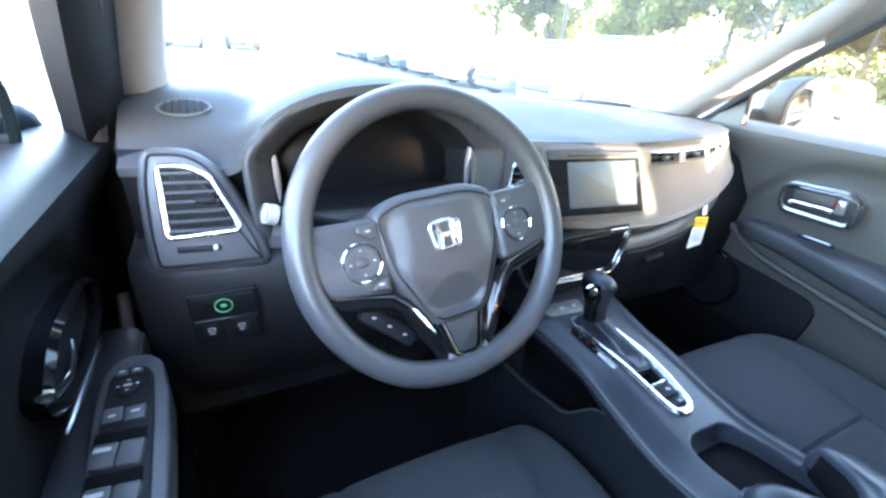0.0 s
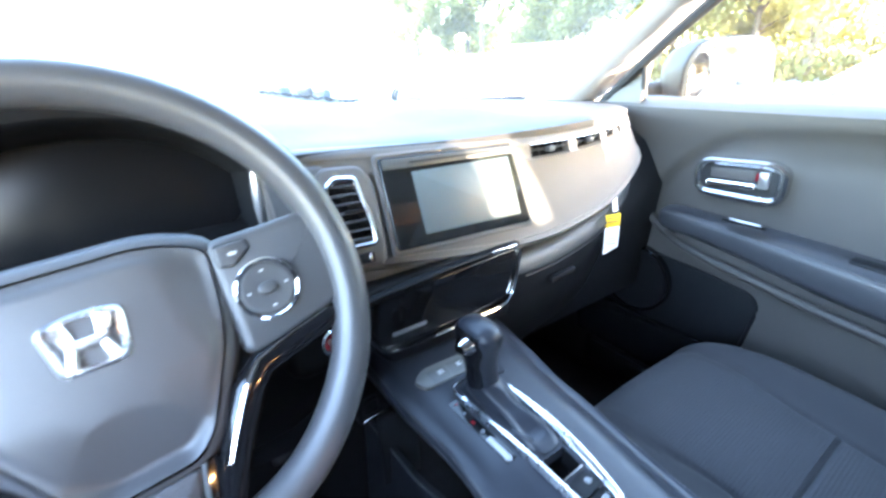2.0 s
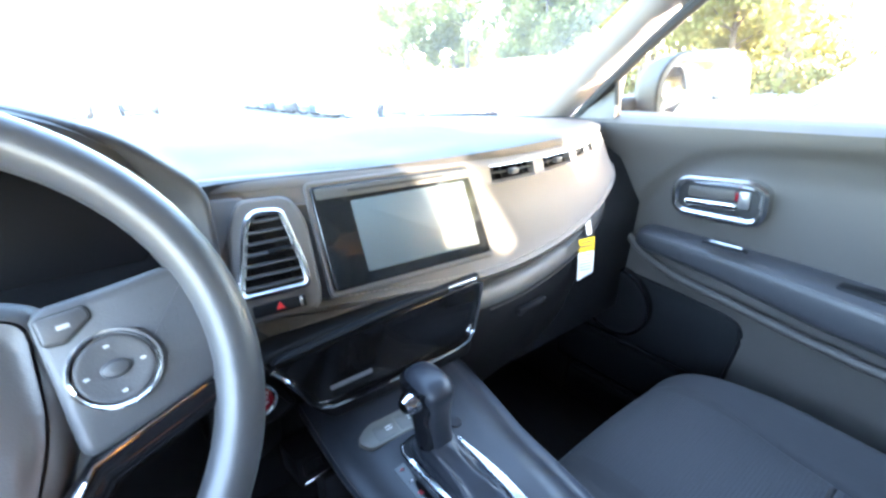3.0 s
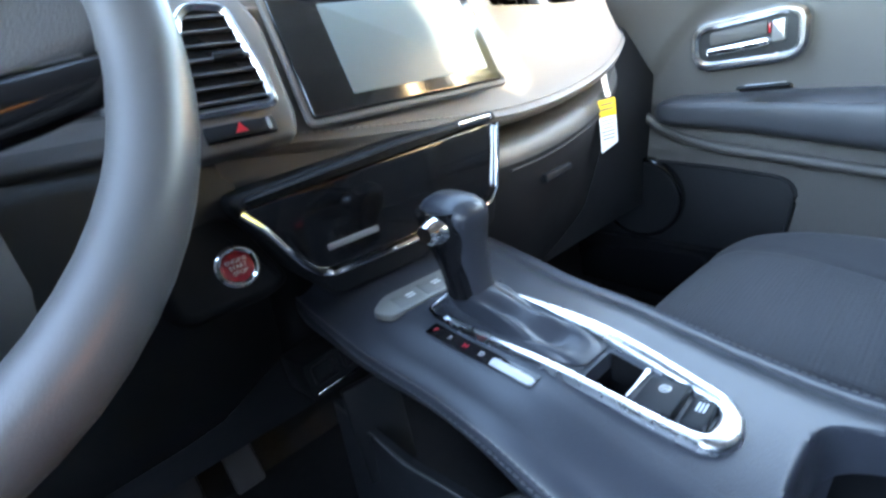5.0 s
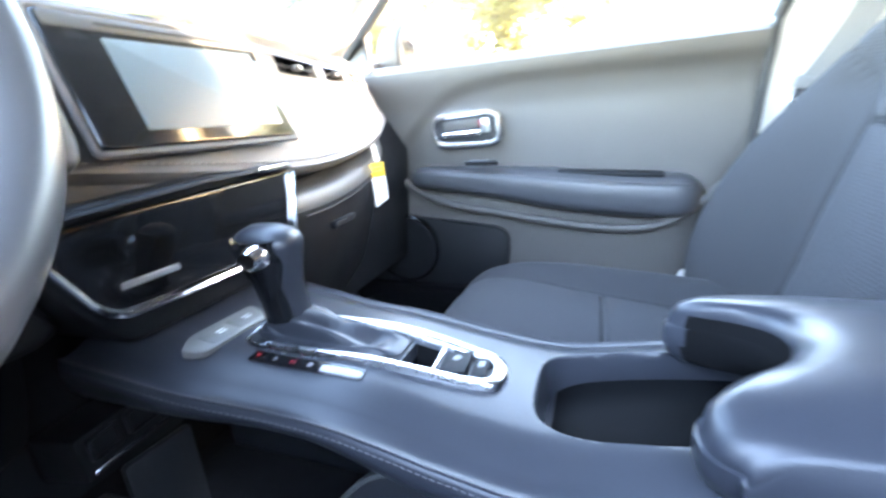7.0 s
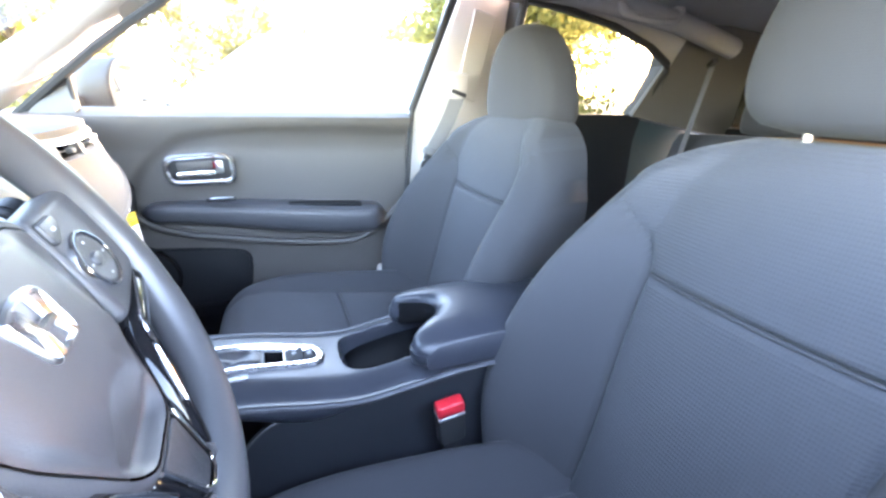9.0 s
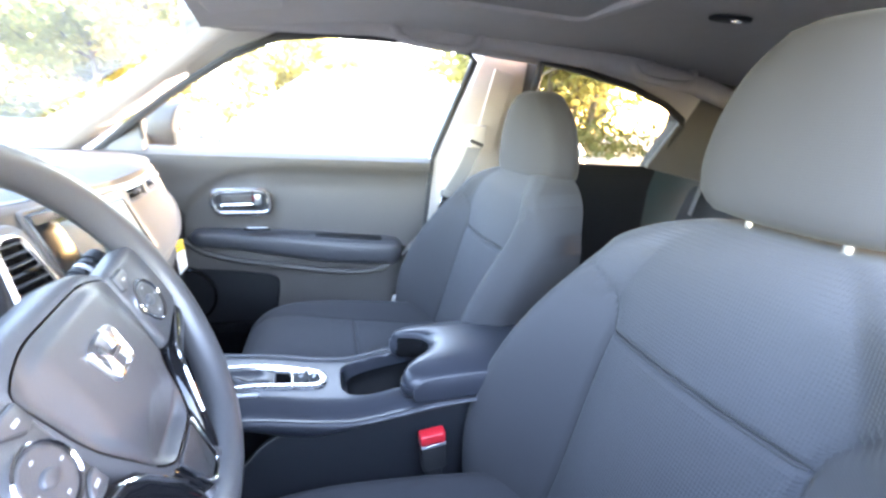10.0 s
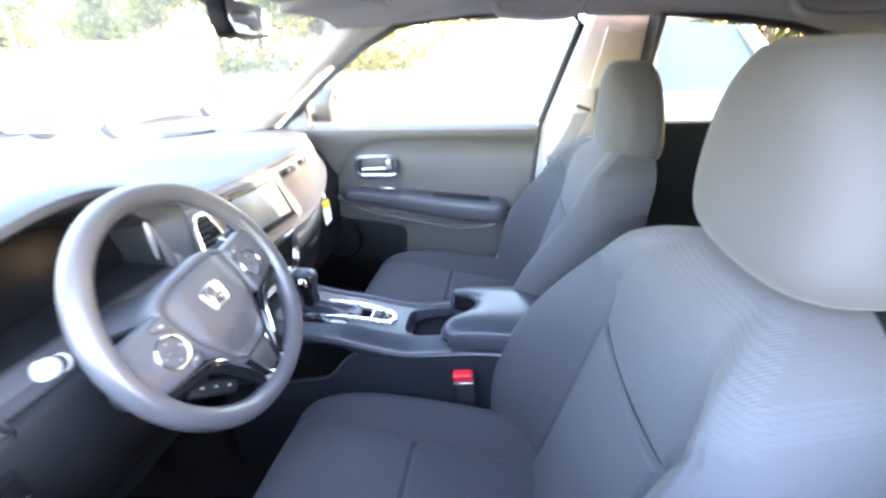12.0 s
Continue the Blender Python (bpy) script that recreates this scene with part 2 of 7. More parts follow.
def inset(pts, d):
    """The outline moved inwards by d (outwards where d is negative); pts run counter-clockwise."""
    out = []
    n = len(pts)
    for i in range(n):
        t = pts[(i + 1) % n] - pts[i - 1]
        t = t.normalized() if t.length > 1e-9 else Vector((1, 0))
        out.append(pts[i] + d * Vector((-t.y, t.x)))
    return out


def plate(bm, m, pts, depth, bevel=0.001, base=0.0, dome=0.0):
    """A raised plate with a softened rim on the plane of m (x right, y up, z to the viewer)."""
    to = lambda lp, z: [m @ Vector((p.x, p.y, z)) for p in lp]  # noqa: E731
    loops = [to(pts, base), to(pts, base + depth - bevel), to(inset(pts, bevel * 0.4), base + depth - bevel * 0.3), to(inset(pts, bevel), base + depth)]
    if dome:
        c = sum(pts, Vector((0, 0))) / len(pts)
        for s in (0.9, 0.75, 0.5, 0.25):
            loops.append([m @ Vector((*(c + (p - c) * s), base + depth + dome * (1 - s * s))) for p in inset(pts, bevel)])
    loft(bm, loops)
    return bm


def frame_ring(bm, m, pts, width, depth, base=0.0, bevel=0.001):
    """A bezel: a raised band of that width inside the outline."""
    to = lambda lp, z: [m @ Vector((p.x, p.y, z)) for p in lp]  # noqa: E731
    inn = inset(pts, width)
    loft(bm, [to(pts, base), to(pts, base + depth - bevel), to(inset(pts, bevel), base + depth), to(inset(pts, width - bevel), base + depth), to(inn, base + depth - bevel), to(inn, base)], ring=True)
    return bm


def plane_at(o, right, up):
    r = Vector(right).normalized()
    u = (Vector(up) - r * Vector(up).dot(r)).normalized()
    w = r.cross(u)
    return Matrix((( r.x, u.x, w.x, o[0]), (r.y, u.y, w.y, o[1]), (r.z, u.z, w.z, o[2]), (0, 0, 0, 1)))


def curve_at(xs, ys, x):
    """A smooth curve through knots, at x."""
    if x <= xs[0]:
        return ys[0]
    if x >= xs[-1]:
        return ys[-1]
    i = max(k for k in range(len(xs)) if xs[k] <= x)
    i = min(i, len(xs) - 2)
    h = xs[i + 1] - xs[i]
    s = (x - xs[i]) / h
    d = lambda k: (ys[min(k + 1, len(ys) - 1)] - ys[max(k - 1, 0)]) / (xs[min(k + 1, len(xs) - 1)] - xs[max(k - 1, 0)])  # noqa: E731
    a, b = ys[i], ys[i + 1]
    return (2 * s**3 - 3 * s * s + 1) * a + (s**3 - 2 * s * s + s) * h * d(i) + (3 * s * s - 2 * s**3) * b + (s**3 - s * s) * h * d(i + 1)


def smooth(a, b, x):
    s = min(max((x - a) / (b - a), 0), 1)
    return s * s * (3 - 2 * s)


def steps(a, b, n):
    return [a + (b - a) * i / (n - 1) for i in range(n)]


def sheet(bm, fn, us, vs, thick=None, mi=None):
    """A surface fn(u, v) over a grid; thick: a vector by which a second skin lies behind it."""
    g = [[bm.verts.new(fn(u, v)) for v in vs] for u in us]
    for i in range(len(us) - 1):
        for j in range(len(vs) - 1):
            f = bm.faces.new((g[i][j], g[i + 1][j], g[i + 1][j + 1], g[i][j + 1]))
            if mi:
                f.material_index = mi((us[i] + us[i + 1]) / 2, (vs[j] + vs[j + 1]) / 2)
    if thick is not None:
        t = Vector(thick)
        h = [[bm.verts.new(v.co + t) for v in row] for row in g]
        for i in range(len(us) - 1):
            for j in range(len(vs) - 1):
                bm.faces.new((h[i][j], h[i][j + 1], h[i + 1][j + 1], h[i + 1][j]))
        edge = [(i, 0) for i in range(len(us))] + [(len(us) - 1, j) for j in range(1, len(vs))] + [(i, len(vs) - 1) for i in range(len(us) - 2, -1, -1)] + [(0, j) for j in range(len(vs) - 2, 0, -1)]
        for (a, b), (c, d) in zip(edge, edge[1:] + edge[:1]):
            bm.faces.new((g[a][b], h[a][b], h[c][d], g[c][d]))
    return g


def words(name, text, m, size, material, parent):
    """Lettering with the built-in font, as a mesh, lying on the plane of m."""
    cu = bpy.data.curves.new(name, "FONT")
    cu.body, cu.size, cu.align_x, cu.align_y, cu.extrude = text, size, "CENTER", "CENTER", 0.0002
    tmp = bpy.data.objects.new(name, cu)
    scene.collection.objects.link(tmp)
    me = bpy.data.meshes.new_from_object(tmp.evaluated_get(bpy.context.evaluated_depsgraph_get()))
    bpy.data.objects.remove(tmp)
    me.materials.clear()
    me.materials.append(material)
    me.transform(m)
    ob = new(name, me)
    ob.parent = parent
    return ob

CX = 0.02            # the car's middle line
XR, XL = 0.745, -0.75  # inner faces of the two front doors
BELT = 1.09          # lower edge of the side windows

# ---- ground ----
m_asphalt = surface("asphalt", (0.20, 0.195, 0.185), 0.9, vary=0.25, size=3, bump=1.0, bump_size=180, spec=0.2)
bm = B()
sheet(bm, lambda u, v: (u, v, 0), steps(-600, 600, 9), steps(-600, 600, 9))
solid("ground", bm, m_asphalt, "pale worn asphalt of a car park", "ground", kind="structure")

# ---- body shell of the car ----
m_paint = surface("dark_grey_car_paint", (0.014, 0.03, 0.034), 0.3, vary=0.05, size=3, coat=0.8)
bm = B()
add_box(bm, (CX, -0.55, 0.24), (1.56, 2.9, 0.06), bevel=0.01)
solid("floor", bm, M_CARPET, "black carpeted floor of the car", "floor", kind="structure")
bm = B()
loft(bm, [[(x, 0.62, 0.27), (x, 0.66, 0.27), (x, 0.98, 0.72), (x, 1.02, 1.02), (x, 0.98, 1.02), (x, 0.94, 0.74)] for x in (-0.74, 0.78)])
solid("wall_front", bm, M_CARPET, "black carpeted bulkhead ahead of the footwells", "bulkhead", kind="structure")
bm = B()
for s, x in ((1, XR), (-1, XL)):
    add_box(bm, (x + s * 0.06, -0.55, 0.31), (0.16, 2.6, 0.10), bevel=0.02)
solid("trim_sill", bm, M_HARD, "black plastic door sill trim", "sill trim", kind="structure")
bm = B()
sheet(bm, lambda u, v: (CX + u * (0.72 - 0.05 * v), 0.98 + v * 0.85, 0.985 - 0.16 * v * v - 0.06 * u * u), steps(-1, 1, 17), steps(0, 1, 9), (0, 0, -0.02))
solid("bonnet", bm, m_paint, "dark grey painted bonnet of the car", "bonnet", kind="structure")
bm = B()
for s, x in ((1, XR), (-1, XL)):
    loft(bm, [[(x + s * a, y, z) for a, z in ((0.085, 0.25), (0.115, 0.3), (0.135, 0.6), (0.13, 0.85), (0.085, BELT - 0.015), (0.07, BELT - 0.015), (0.11, 0.8), (0.1, 0.3))] for y in (0.62, 0.1, -0.5, -1.2, -1.9)])
solid("wall_side", bm, m_paint, "dark grey painted outer skin of the doors", "door skin", kind="structure")
bm = B()
add_box(bm, (CX, -1.95, 0.65), (1.4, 0.06, 0.8), bevel=0.02)
solid("wall_back", bm, M_HARD, "dark tailgate trim behind the rear seat", "tailgate trim", kind="structure")


def roof_z(x, y):
    u = (x - CX) / 0.64
    return 1.505 - 0.06 * abs(u) ** 3 - 0.05 * smooth(-1.0, -2.0, y) - 0.05 * smooth(-0.35, 0.14, y)


bm = B()
sheet(bm, lambda u, v: (CX + u * 0.64, v, roof_z(CX + u * 0.64, v)), steps(-1, 1, 25), steps(-1.92, 0.12, 33), (0, 0, 0.03))
solid("ceiling", bm, M_LINER, "pale grey cloth headliner under the roof", "headliner", kind="structure")
bm = B()
sheet(bm, lambda u, v: (CX + u * 0.665, v, roof_z(CX + u * 0.64, v) + 0.045), steps(-1, 1, 17), steps(-2.0, 0.14, 17), (0, 0, 0.012))
solid("roof_skin", bm, m_paint, "dark grey painted steel roof", "roof", kind="structure")


def pillar(name, rows, material, label):
    """A pillar as a bar with a rounded section; rows of (front, rear) points and its depth."""
    bm = B()
    loops = []
    for a, b, side, d in rows:
        a, b = Vector(a), Vector(b)
        n = Vector((side, 0, 0))
        mid = (a + b) / 2
        loops.append([a + n * d, a + n * 0.01, a * 0.9 + b * 0.1 - n * 0.012, mid - n * 0.022, b * 0.9 + a * 0.1 - n * 0.012, b + n * 0.01, b + n * d])
    loft(bm, loops)
    return solid(name, bm, material, label, "pillar trim", kind="structure")


for s, x in ((1, XR), (-1, -0.705)):
    rows = []
    for k in steps(0, 1, 9):
        xx = x - s * (0.02 + 0.10 * k ** 1.3)
        zz = 1.06 + 0.39 * k
        yf = 0.66 - 0.60 * k ** 0.9
        yr = 0.52 - 0.55 * k if s > 0 else 0.47 - 0.44 * k
        rows.append(((xx - s * 0.02, yf, zz + 0.03 * (1 - k)), (xx + s * 0.01, yr, zz), s, 0.05))
    pillar("trim_front_pillar", rows, M_TRIM, "pale grey windscreen pillar trim")
    rows = []
    for k in steps(0, 1, 9):
        z = 0.45 + 1.0 * k
        lean = 0.34 * max(z - BELT, 0)
        w = 0.155 - 0.06 * smooth(1.05, 1.45, z)
        yc = -0.685 - 0.2 * max(z - BELT, 0)
        xx = x - s * (0.005 + lean * 0.28)
        rows.append(((xx, yc + w, z), (xx, yc - w, z), s, 0.06))
    pillar("trim_middle_pillar", rows if s > 0 else [((a[0] - 0.08, a[1] - 0.34, a[2]), (b[0] - 0.08, b[1] - 0.34, b[2]), side, d) for a, b, side, d in rows], M_TRIM, "pale grey middle pillar trim with the belt slot")
    # rail over the doors and rear pillar
    bm = B()
    rail = [(x - s * 0.125, 0.10, 1.44), (x - s * 0.12, -0.3, 1.468), (x - s * 0.115, -0.7, 1.462), (x - s * 0.12, -1.1, 1.44), (x - s * 0.135, -1.45, 1.395), (x - s * 0.15, -1.7, 1.33)]
    tube(bm, rail, 0.035, 12, flat=1.0)
    solid("trim_roof_rail", bm, M_LINER, "pale headliner edge above the doors", "roof rail", kind="structure")
    bm = B()
    loft(bm, [[(x - s * 0.03, -1.40, 1.09), (x - s * 0.03, -1.95, 1.0), (x + s * 0.04, -1.95, 1.0), (x + s * 0.04, -1.42, 1.09)],
              [(x - s * 0.06, -1.49, 1.27), (x - s * 0.06, -1.95, 1.2), (x + s * 0.02, -1.95, 1.2), (x + s * 0.02, -1.5, 1.27)],
              [(x - s * 0.11, -1.40, 1.40), (x - s * 0.11, -1.95, 1.42), (x - s * 0.03, -1.95, 1.42), (x - s * 0.03, -1.42, 1.42)]])
    solid("trim_rear_pillar", bm, M_REAR, "grey rear pillar trim", "pillar trim", kind="structure")

# windscreen
bm = B()
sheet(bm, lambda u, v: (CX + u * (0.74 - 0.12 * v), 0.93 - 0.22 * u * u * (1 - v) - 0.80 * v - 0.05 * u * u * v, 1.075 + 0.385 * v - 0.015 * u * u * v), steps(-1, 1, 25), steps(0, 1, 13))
solid("window_windscreen", bm, M_WINDSCREEN, "raked windscreen, tinted to dim the outside", "windscreen", kind="structure")
# black line of the windscreen's lower edge
bm = B()
tube(bm, [(CX + u * 0.70, 0.925 - 0.22 * u * u, 1.083) for u in steps(-1, 1, 25)], 0.008, 8)
solid("trim_windscreen_seal", bm, M_BLACK, "black seal along the windscreen foot", "seal", kind="structure")

# side panels of the footwells, ahead of the doors
for s, x in ((1, XR), (-1, XL)):
    bm = B()
    add_box(bm, (x + s * 0.02, 0.66, 0.66), (0.10, 0.56, 0.84), (0, 0, 0), 0.015)
    solid("trim_kick_panel", bm, M_HARD, "black side trim of the footwell", "kick panel", kind="structure")

# ---- seats ----


def seat_row(u, z, cz, wid, bol, thick, seam_u, hz, yc):
    a = abs(u)
    b = bol * smooth(min(seam_u, 0.6) * 0.96, 0.86, a)
    edge = 0.075 * max(a - 0.84, 0) ** 2 / 0.0256 * (1 - 0.85 * smooth(0.97, 1.07, z))
    y = yc + b - edge - 0.012 * (1 - min(a / seam_u, 1) ** 2) * -1
    groove = 0.008 * math.exp(-((a - seam_u) * wid / 0.005) ** 2)
    if hz and a < seam_u + 0.01:
        groove = max(groove, 0.010 * math.exp(-((z - hz) / 0.005) ** 2))
    return y - groove * smooth(1.06, 1.02, z)


DZ = -0.015   # seat height
BACK = lambda z: -0.495 - 0.30 * (z - 0.6)  # noqa: E731  the backrest's front


def seam_at(z):
    """Half the width between the two long seams; they flare towards the shoulders."""
    return 0.146 - 0.02 * smooth(0.9, 0.6, z) + 0.085 * smooth(0.915, 1.07, z)


def make_backrest(cx, parent, wide=1.0):
    hz = 0.917
    zs = sorted(set(round(z, 4) for z in steps(0.555, 1.045, 56) + steps(1.045, 1.107, 14) + [hz + d for d in (-0.012, -0.008, -0.005, -0.0025, 0, 0.0025, 0.005, 0.008, 0.012)]))
    us = sorted(set(steps(-1, 1, 49) + steps(-0.92, -0.40, 70) + steps(0.40, 0.92, 70)))
    loops = []
    for z in zs:
        w = curve_at([0.55, 0.66, 0.78, 0.92, 1.0, 1.05, 1.085, 1.105, 1.122], [0.255, 0.29, 0.305, 0.29, 0.262, 0.228, 0.190, 0.158, 0.11], z - DZ)
        w *= wide
        yc = BACK(z)
        bol = curve_at([0.55, 0.7, 0.85, 1.0, 1.12], [0.085, 0.122, 0.108, 0.048, 0.0], z)
        top = 0.05 * max(z - 1.045, 0) ** 2 / 0.0038
        fr = [Vector((cx + u * w, seat_row(u, z, 0, w, bol, 0.1, seam_at(z) / w, hz, yc) - top * (0.6 + 0.4 * u * u), z)) for u in us]
        th = 0.165 - 0.04 * smooth(0.9, 1.12, z)
        back = [Vector((cx + u * w * 0.97, yc - th + 0.035 * u * u * (1 - 0.8 * smooth(0.97, 1.07, z)), z)) for u in steps(1, -1, 15)[1:-1]]
        loops.append(fr + back)
    bm = B()
    loft(bm, loops)
    bm.verts.ensure_lookup_table()
    for f in bm.faces:
        c = f.calc_center_median()
        if abs(c.x - cx) < seam_at(c.z) and f.normal.y > -2 and c.y > BACK(c.z) - 0.06:
            f.material_index = 1
    back = part("backrest", bm, [M_SEAT, M_RIBBED], parent, angle=60)
    w = 0.29
    bm = B()
    tube(bm, [(cx + x, seat_row(x / w, hz, 0, w, 0.1, 0.1, seam_at(hz) / w, 0, BACK(hz)) - 0.0035, hz) for x in steps(-0.142, 0.142, 29)], 0.0022, 6)
    part("cross_seam", bm, M_SEAM, back, "dark seam across the backrest")
    return back


def make_cushion(cx, parent, lift):
    hy = -0.243
    ys = sorted(set(round(y, 4) for y in steps(-0.60, -0.03, 48) + steps(-0.03, 0.072, 18) + [hy + d for d in (-0.012, -0.008, -0.005, -0.0025, 0, 0.0025, 0.005, 0.008, 0.012)]))
    us = sorted(set(steps(-1, 1, 49) + [s * (0.46 + d) for s in (-1, 1) for d in (-0.05, -0.03, -0.018, -0.009, 0, 0.009, 0.018, 0.03, 0.05)]))
    loops = []
    for y in ys:
        w = curve_at([-0.6, -0.5, -0.2, 0.0, 0.055, 0.072], [0.20, 0.245, 0.265, 0.25, 0.225, 0.20], y)
        zc = curve_at([-0.6, -0.45, -0.3, -0.12, -0.02, 0.03, 0.056, 0.072], [0.575, 0.57, 0.587, 0.610, 0.606, 0.58, 0.54, 0.48], y)
        bol = curve_at([-0.6, -0.4, -0.1, 0.05], [0.025, 0.035, 0.016, 0.0], y)
        top = []
        seam = 0.46 + 0.16 * smooth(-0.2, 0.03, y)
        for u in us:
            a = abs(u)
            z = zc + bol * smooth(seam, 0.8, a) - 0.11 * max(a - 0.76, 0) ** 2 / 0.0576 + 0.008 * (1 - min(a / seam, 1) ** 2)
            g = 0.006 * math.exp(-((a - seam) * w / 0.0045) ** 2)
            if a < seam + 0.01:
                g = max(g, 0.007 * math.exp(-((y - hy) / 0.004) ** 2))
            top.append(Vector((cx + u * w, y, z - g + lift)))
        low = [Vector((cx + u * w * 0.96, min(y, 0.05), 0.40)) for u in steps(1, -1, 9)]
        loops.append(top + low)
    bm = B()
    loft(bm, loops)
    for f in bm.faces:
        c = f.calc_center_median()
        if abs(c.x - cx) < 0.46 * 0.26 and c.z > 0.54 + lift and c.y < hy + 0.3:
            f.material_index = 1
    return part("cushion", bm, [M_SEAT, M_RIBBED_SEAT], parent, angle=60)


def make_headrest(cx, parent, dz):
    bm = B()
    loops = []
    for k in steps(0, 1, 27):
        z = 1.10 + dz + 0.235 * k
        e = abs(2 * k - 1)
        f = (1 - e ** (3.4 if k > 0.5 else 6)) ** 0.45 if e < 1 else 0.0
        w = 1.09 * (0.124 + 0.024 * math.sin(math.pi * min(k * 1.1, 1)) ** 0.7 - 0.052 * k ** 1.4) * (0.60 + 0.40 * f)
        d = (0.074 - 0.014 * k) * (0.5 + 0.5 * f)
        yc = -0.728 + 0.018 * k
        ring = []
        for j in range(40):
            a = 2 * math.pi * j / 40
            c, s = math.cos(a), math.sin(a)
            px, py = math.copysign(abs(c) ** 0.48, c), math.copysign(abs(s) ** 0.52, s)
            seam = 0.004 * math.exp(-((abs(px) - 0.93) / 0.025) ** 2) if py > 0 else 0
            ring.append(Vector((cx + w * px, yc + d * py - seam - 0.012 * px * px * (1 if py > 0 else 0), z)))
        loops.append(ring)
    loft(bm, loops)
    h = part("headrest", bm, M_SEAT, parent, angle=60)
    for s in (-1, 1):
        bm = B()
        tube(bm, [(cx + s * 0.057, -0.70, 1.04), (cx + s * 0.057, -0.70, 1.15)], 0.0065, 10)
        part("headrest_post", bm, M_CHROME, parent, "chrome headrest post")
        bm = B()
        tube(bm, [(cx + s * 0.057, -0.70, 1.06), (cx + s * 0.057, -0.70, 1.106)], [0.017, 0.014], 12)
        part("headrest_guide", bm, M_BLACK, parent, "black plastic guide")
    return h


def make_seat(cx, dz, label, wide=1.0, shift=0.0, lift=0.0):
    seat = thing("front_seat", label, "car seat", "front seats")
    make_cushion(cx, seat, lift)
    make_backrest(cx + shift, seat, wide)
    make_headrest(cx, seat, dz)
    for s in (-1, 1):
        bm = B()
        pts = rounded([(-0.58, 0.36), (0.0, 0.36), (0.02, 0.47), (-0.1, 0.50), (-0.45, 0.515), (-0.60, 0.55), (-0.63, 0.5)], 0.03)
        plate(bm, plane_at((cx + s * 0.24, 0, 0), (0, 1, 0), (0, 0, 1)) if s > 0 else plane_at((cx + s * 0.265, 0, 0), (0, 1, 0), (0, 0, 1)), pts, 0.025, 0.006)
        part("side_shield", bm, M_HARD, seat, "black plastic side shield")
    for s in (-1, 1):
        bm = B()
        add_box(bm, (cx + s * 0.19, -0.28, 0.33), (0.04, 0.6, 0.12), bevel=0.008)
        part("seat_rail", bm, M_BLACK, seat, "black steel seat rail")
    return seat


make_seat(-0.335, 0.014, "charcoal cloth driver's seat with ribbed centre panel", lift=0.015)
make_seat(0.375, -0.03, "charcoal cloth passenger seat with ribbed centre panel", 1.05, -0.012, 0.034)
# rear bench
rear = thing("rear_bench_seat", "charcoal cloth rear bench seat with upright backrest", "car seat")
bm = B()
loft(bm, [[Vector((x, y, z)) for y, z in ((-1.02, 0.42), (-1.0, 0.52), (-1.05, 0.565), (-1.3, 0.56), (-1.5, 0.54), (-1.5, 0.42))] for x in steps(-0.62, 0.66, 9)])
part("cushion", bm, M_SEAT, rear)
bm = B()
loft(bm, [[Vector((x, y, z - 0.02 * abs(x - CX) ** 2 / 0.4)) for y, z in ((-1.42, 0.52), (-1.50, 0.8), (-1.575, 1.02), (-1.60, 1.05), (-1.64, 1.05), (-1.68, 1.0), (-1.6, 0.5))] for x in steps(-0.62, 0.66, 9)])
part("backrest", bm, M_SEAT, rear)
for hx in (-0.3, 0.34):
    bm = B()
    add_box(bm, (hx, -1.66, 1.10), (0.24, 0.08, 0.11), bevel=0.03, seg=4)
    part("headrest", bm, M_SEAT, rear)

# ---- dashboard ----
dash = thing("dashboard", "black soft-touch dashboard with silver-rimmed vents", "dashboard")
FX = [-0.22, -0.12, 0.0, 0.17, 0.30, 0.45, 0.58, 0.66, 0.71]
FY = [0.195, 0.18, 0.165, 0.147, 0.15, 0.172, 0.215, 0.265, 0.33]
FZL = [0.952, 0.943, 0.928, 0.913, 0.915, 0.935, 0.967, 0.985, 1.0]
FZT = [1.095, 1.09, 1.086, 1.078, 1.073, 1.072, 1.074, 1.07, 1.055]
lip = lambda x: (curve_at(FX, FY, x), curve_at(FX, FZL, x))  # noqa: E731
brow = lambda x: (curve_at(FX, FY, x) + 0.048, curve_at(FX, FZT, x))  # noqa: E731


OPENINGS = ((0.222, 0.318), (0.346, 0.428), (0.452, 0.530))   # the three passenger vents along the pad


def throat(x):
    """How deep the passenger vents are cut into the pad."""
    return 0.055 * max(smooth(a - 0.0012, a + 0.0012, x) * smooth(b + 0.0012, b - 0.0012, x) for a, b in OPENINGS)


def pad_loop(x):
    (yl, zl), (yt, zt) = lip(x), brow(x)
    dy, dz = yt - yl, zt - zl
    d = throat(x)
    at = lambda f, in_: (yl + dy * f + in_, zl + dz * f)  # noqa: E731
    return [Vector((x, y, z)) for y, z in ((yl + 0.05, zl - 0.002), (yl + 0.012, zl - 0.008), (yl + 0.002, zl - 0.004), (yl - 0.002, zl + 0.004), (yl + 0.004, zl + 0.012), at(0.2, 0), at(0.5, 0), at(0.755, -0.001), at(0.775, -0.0025), at(0.785, d * 0.2 - 0.002), at(0.79, d), at(0.905, d), at(0.91, d * 0.2 - 0.001), at(0.925, -0.001), (yt - 0.002, zt - 0.006), (yt + 0.006, zt - 0.001), (yt + 0.018, zt), (yt + 0.1, zt), (yt + 0.1, zl))]


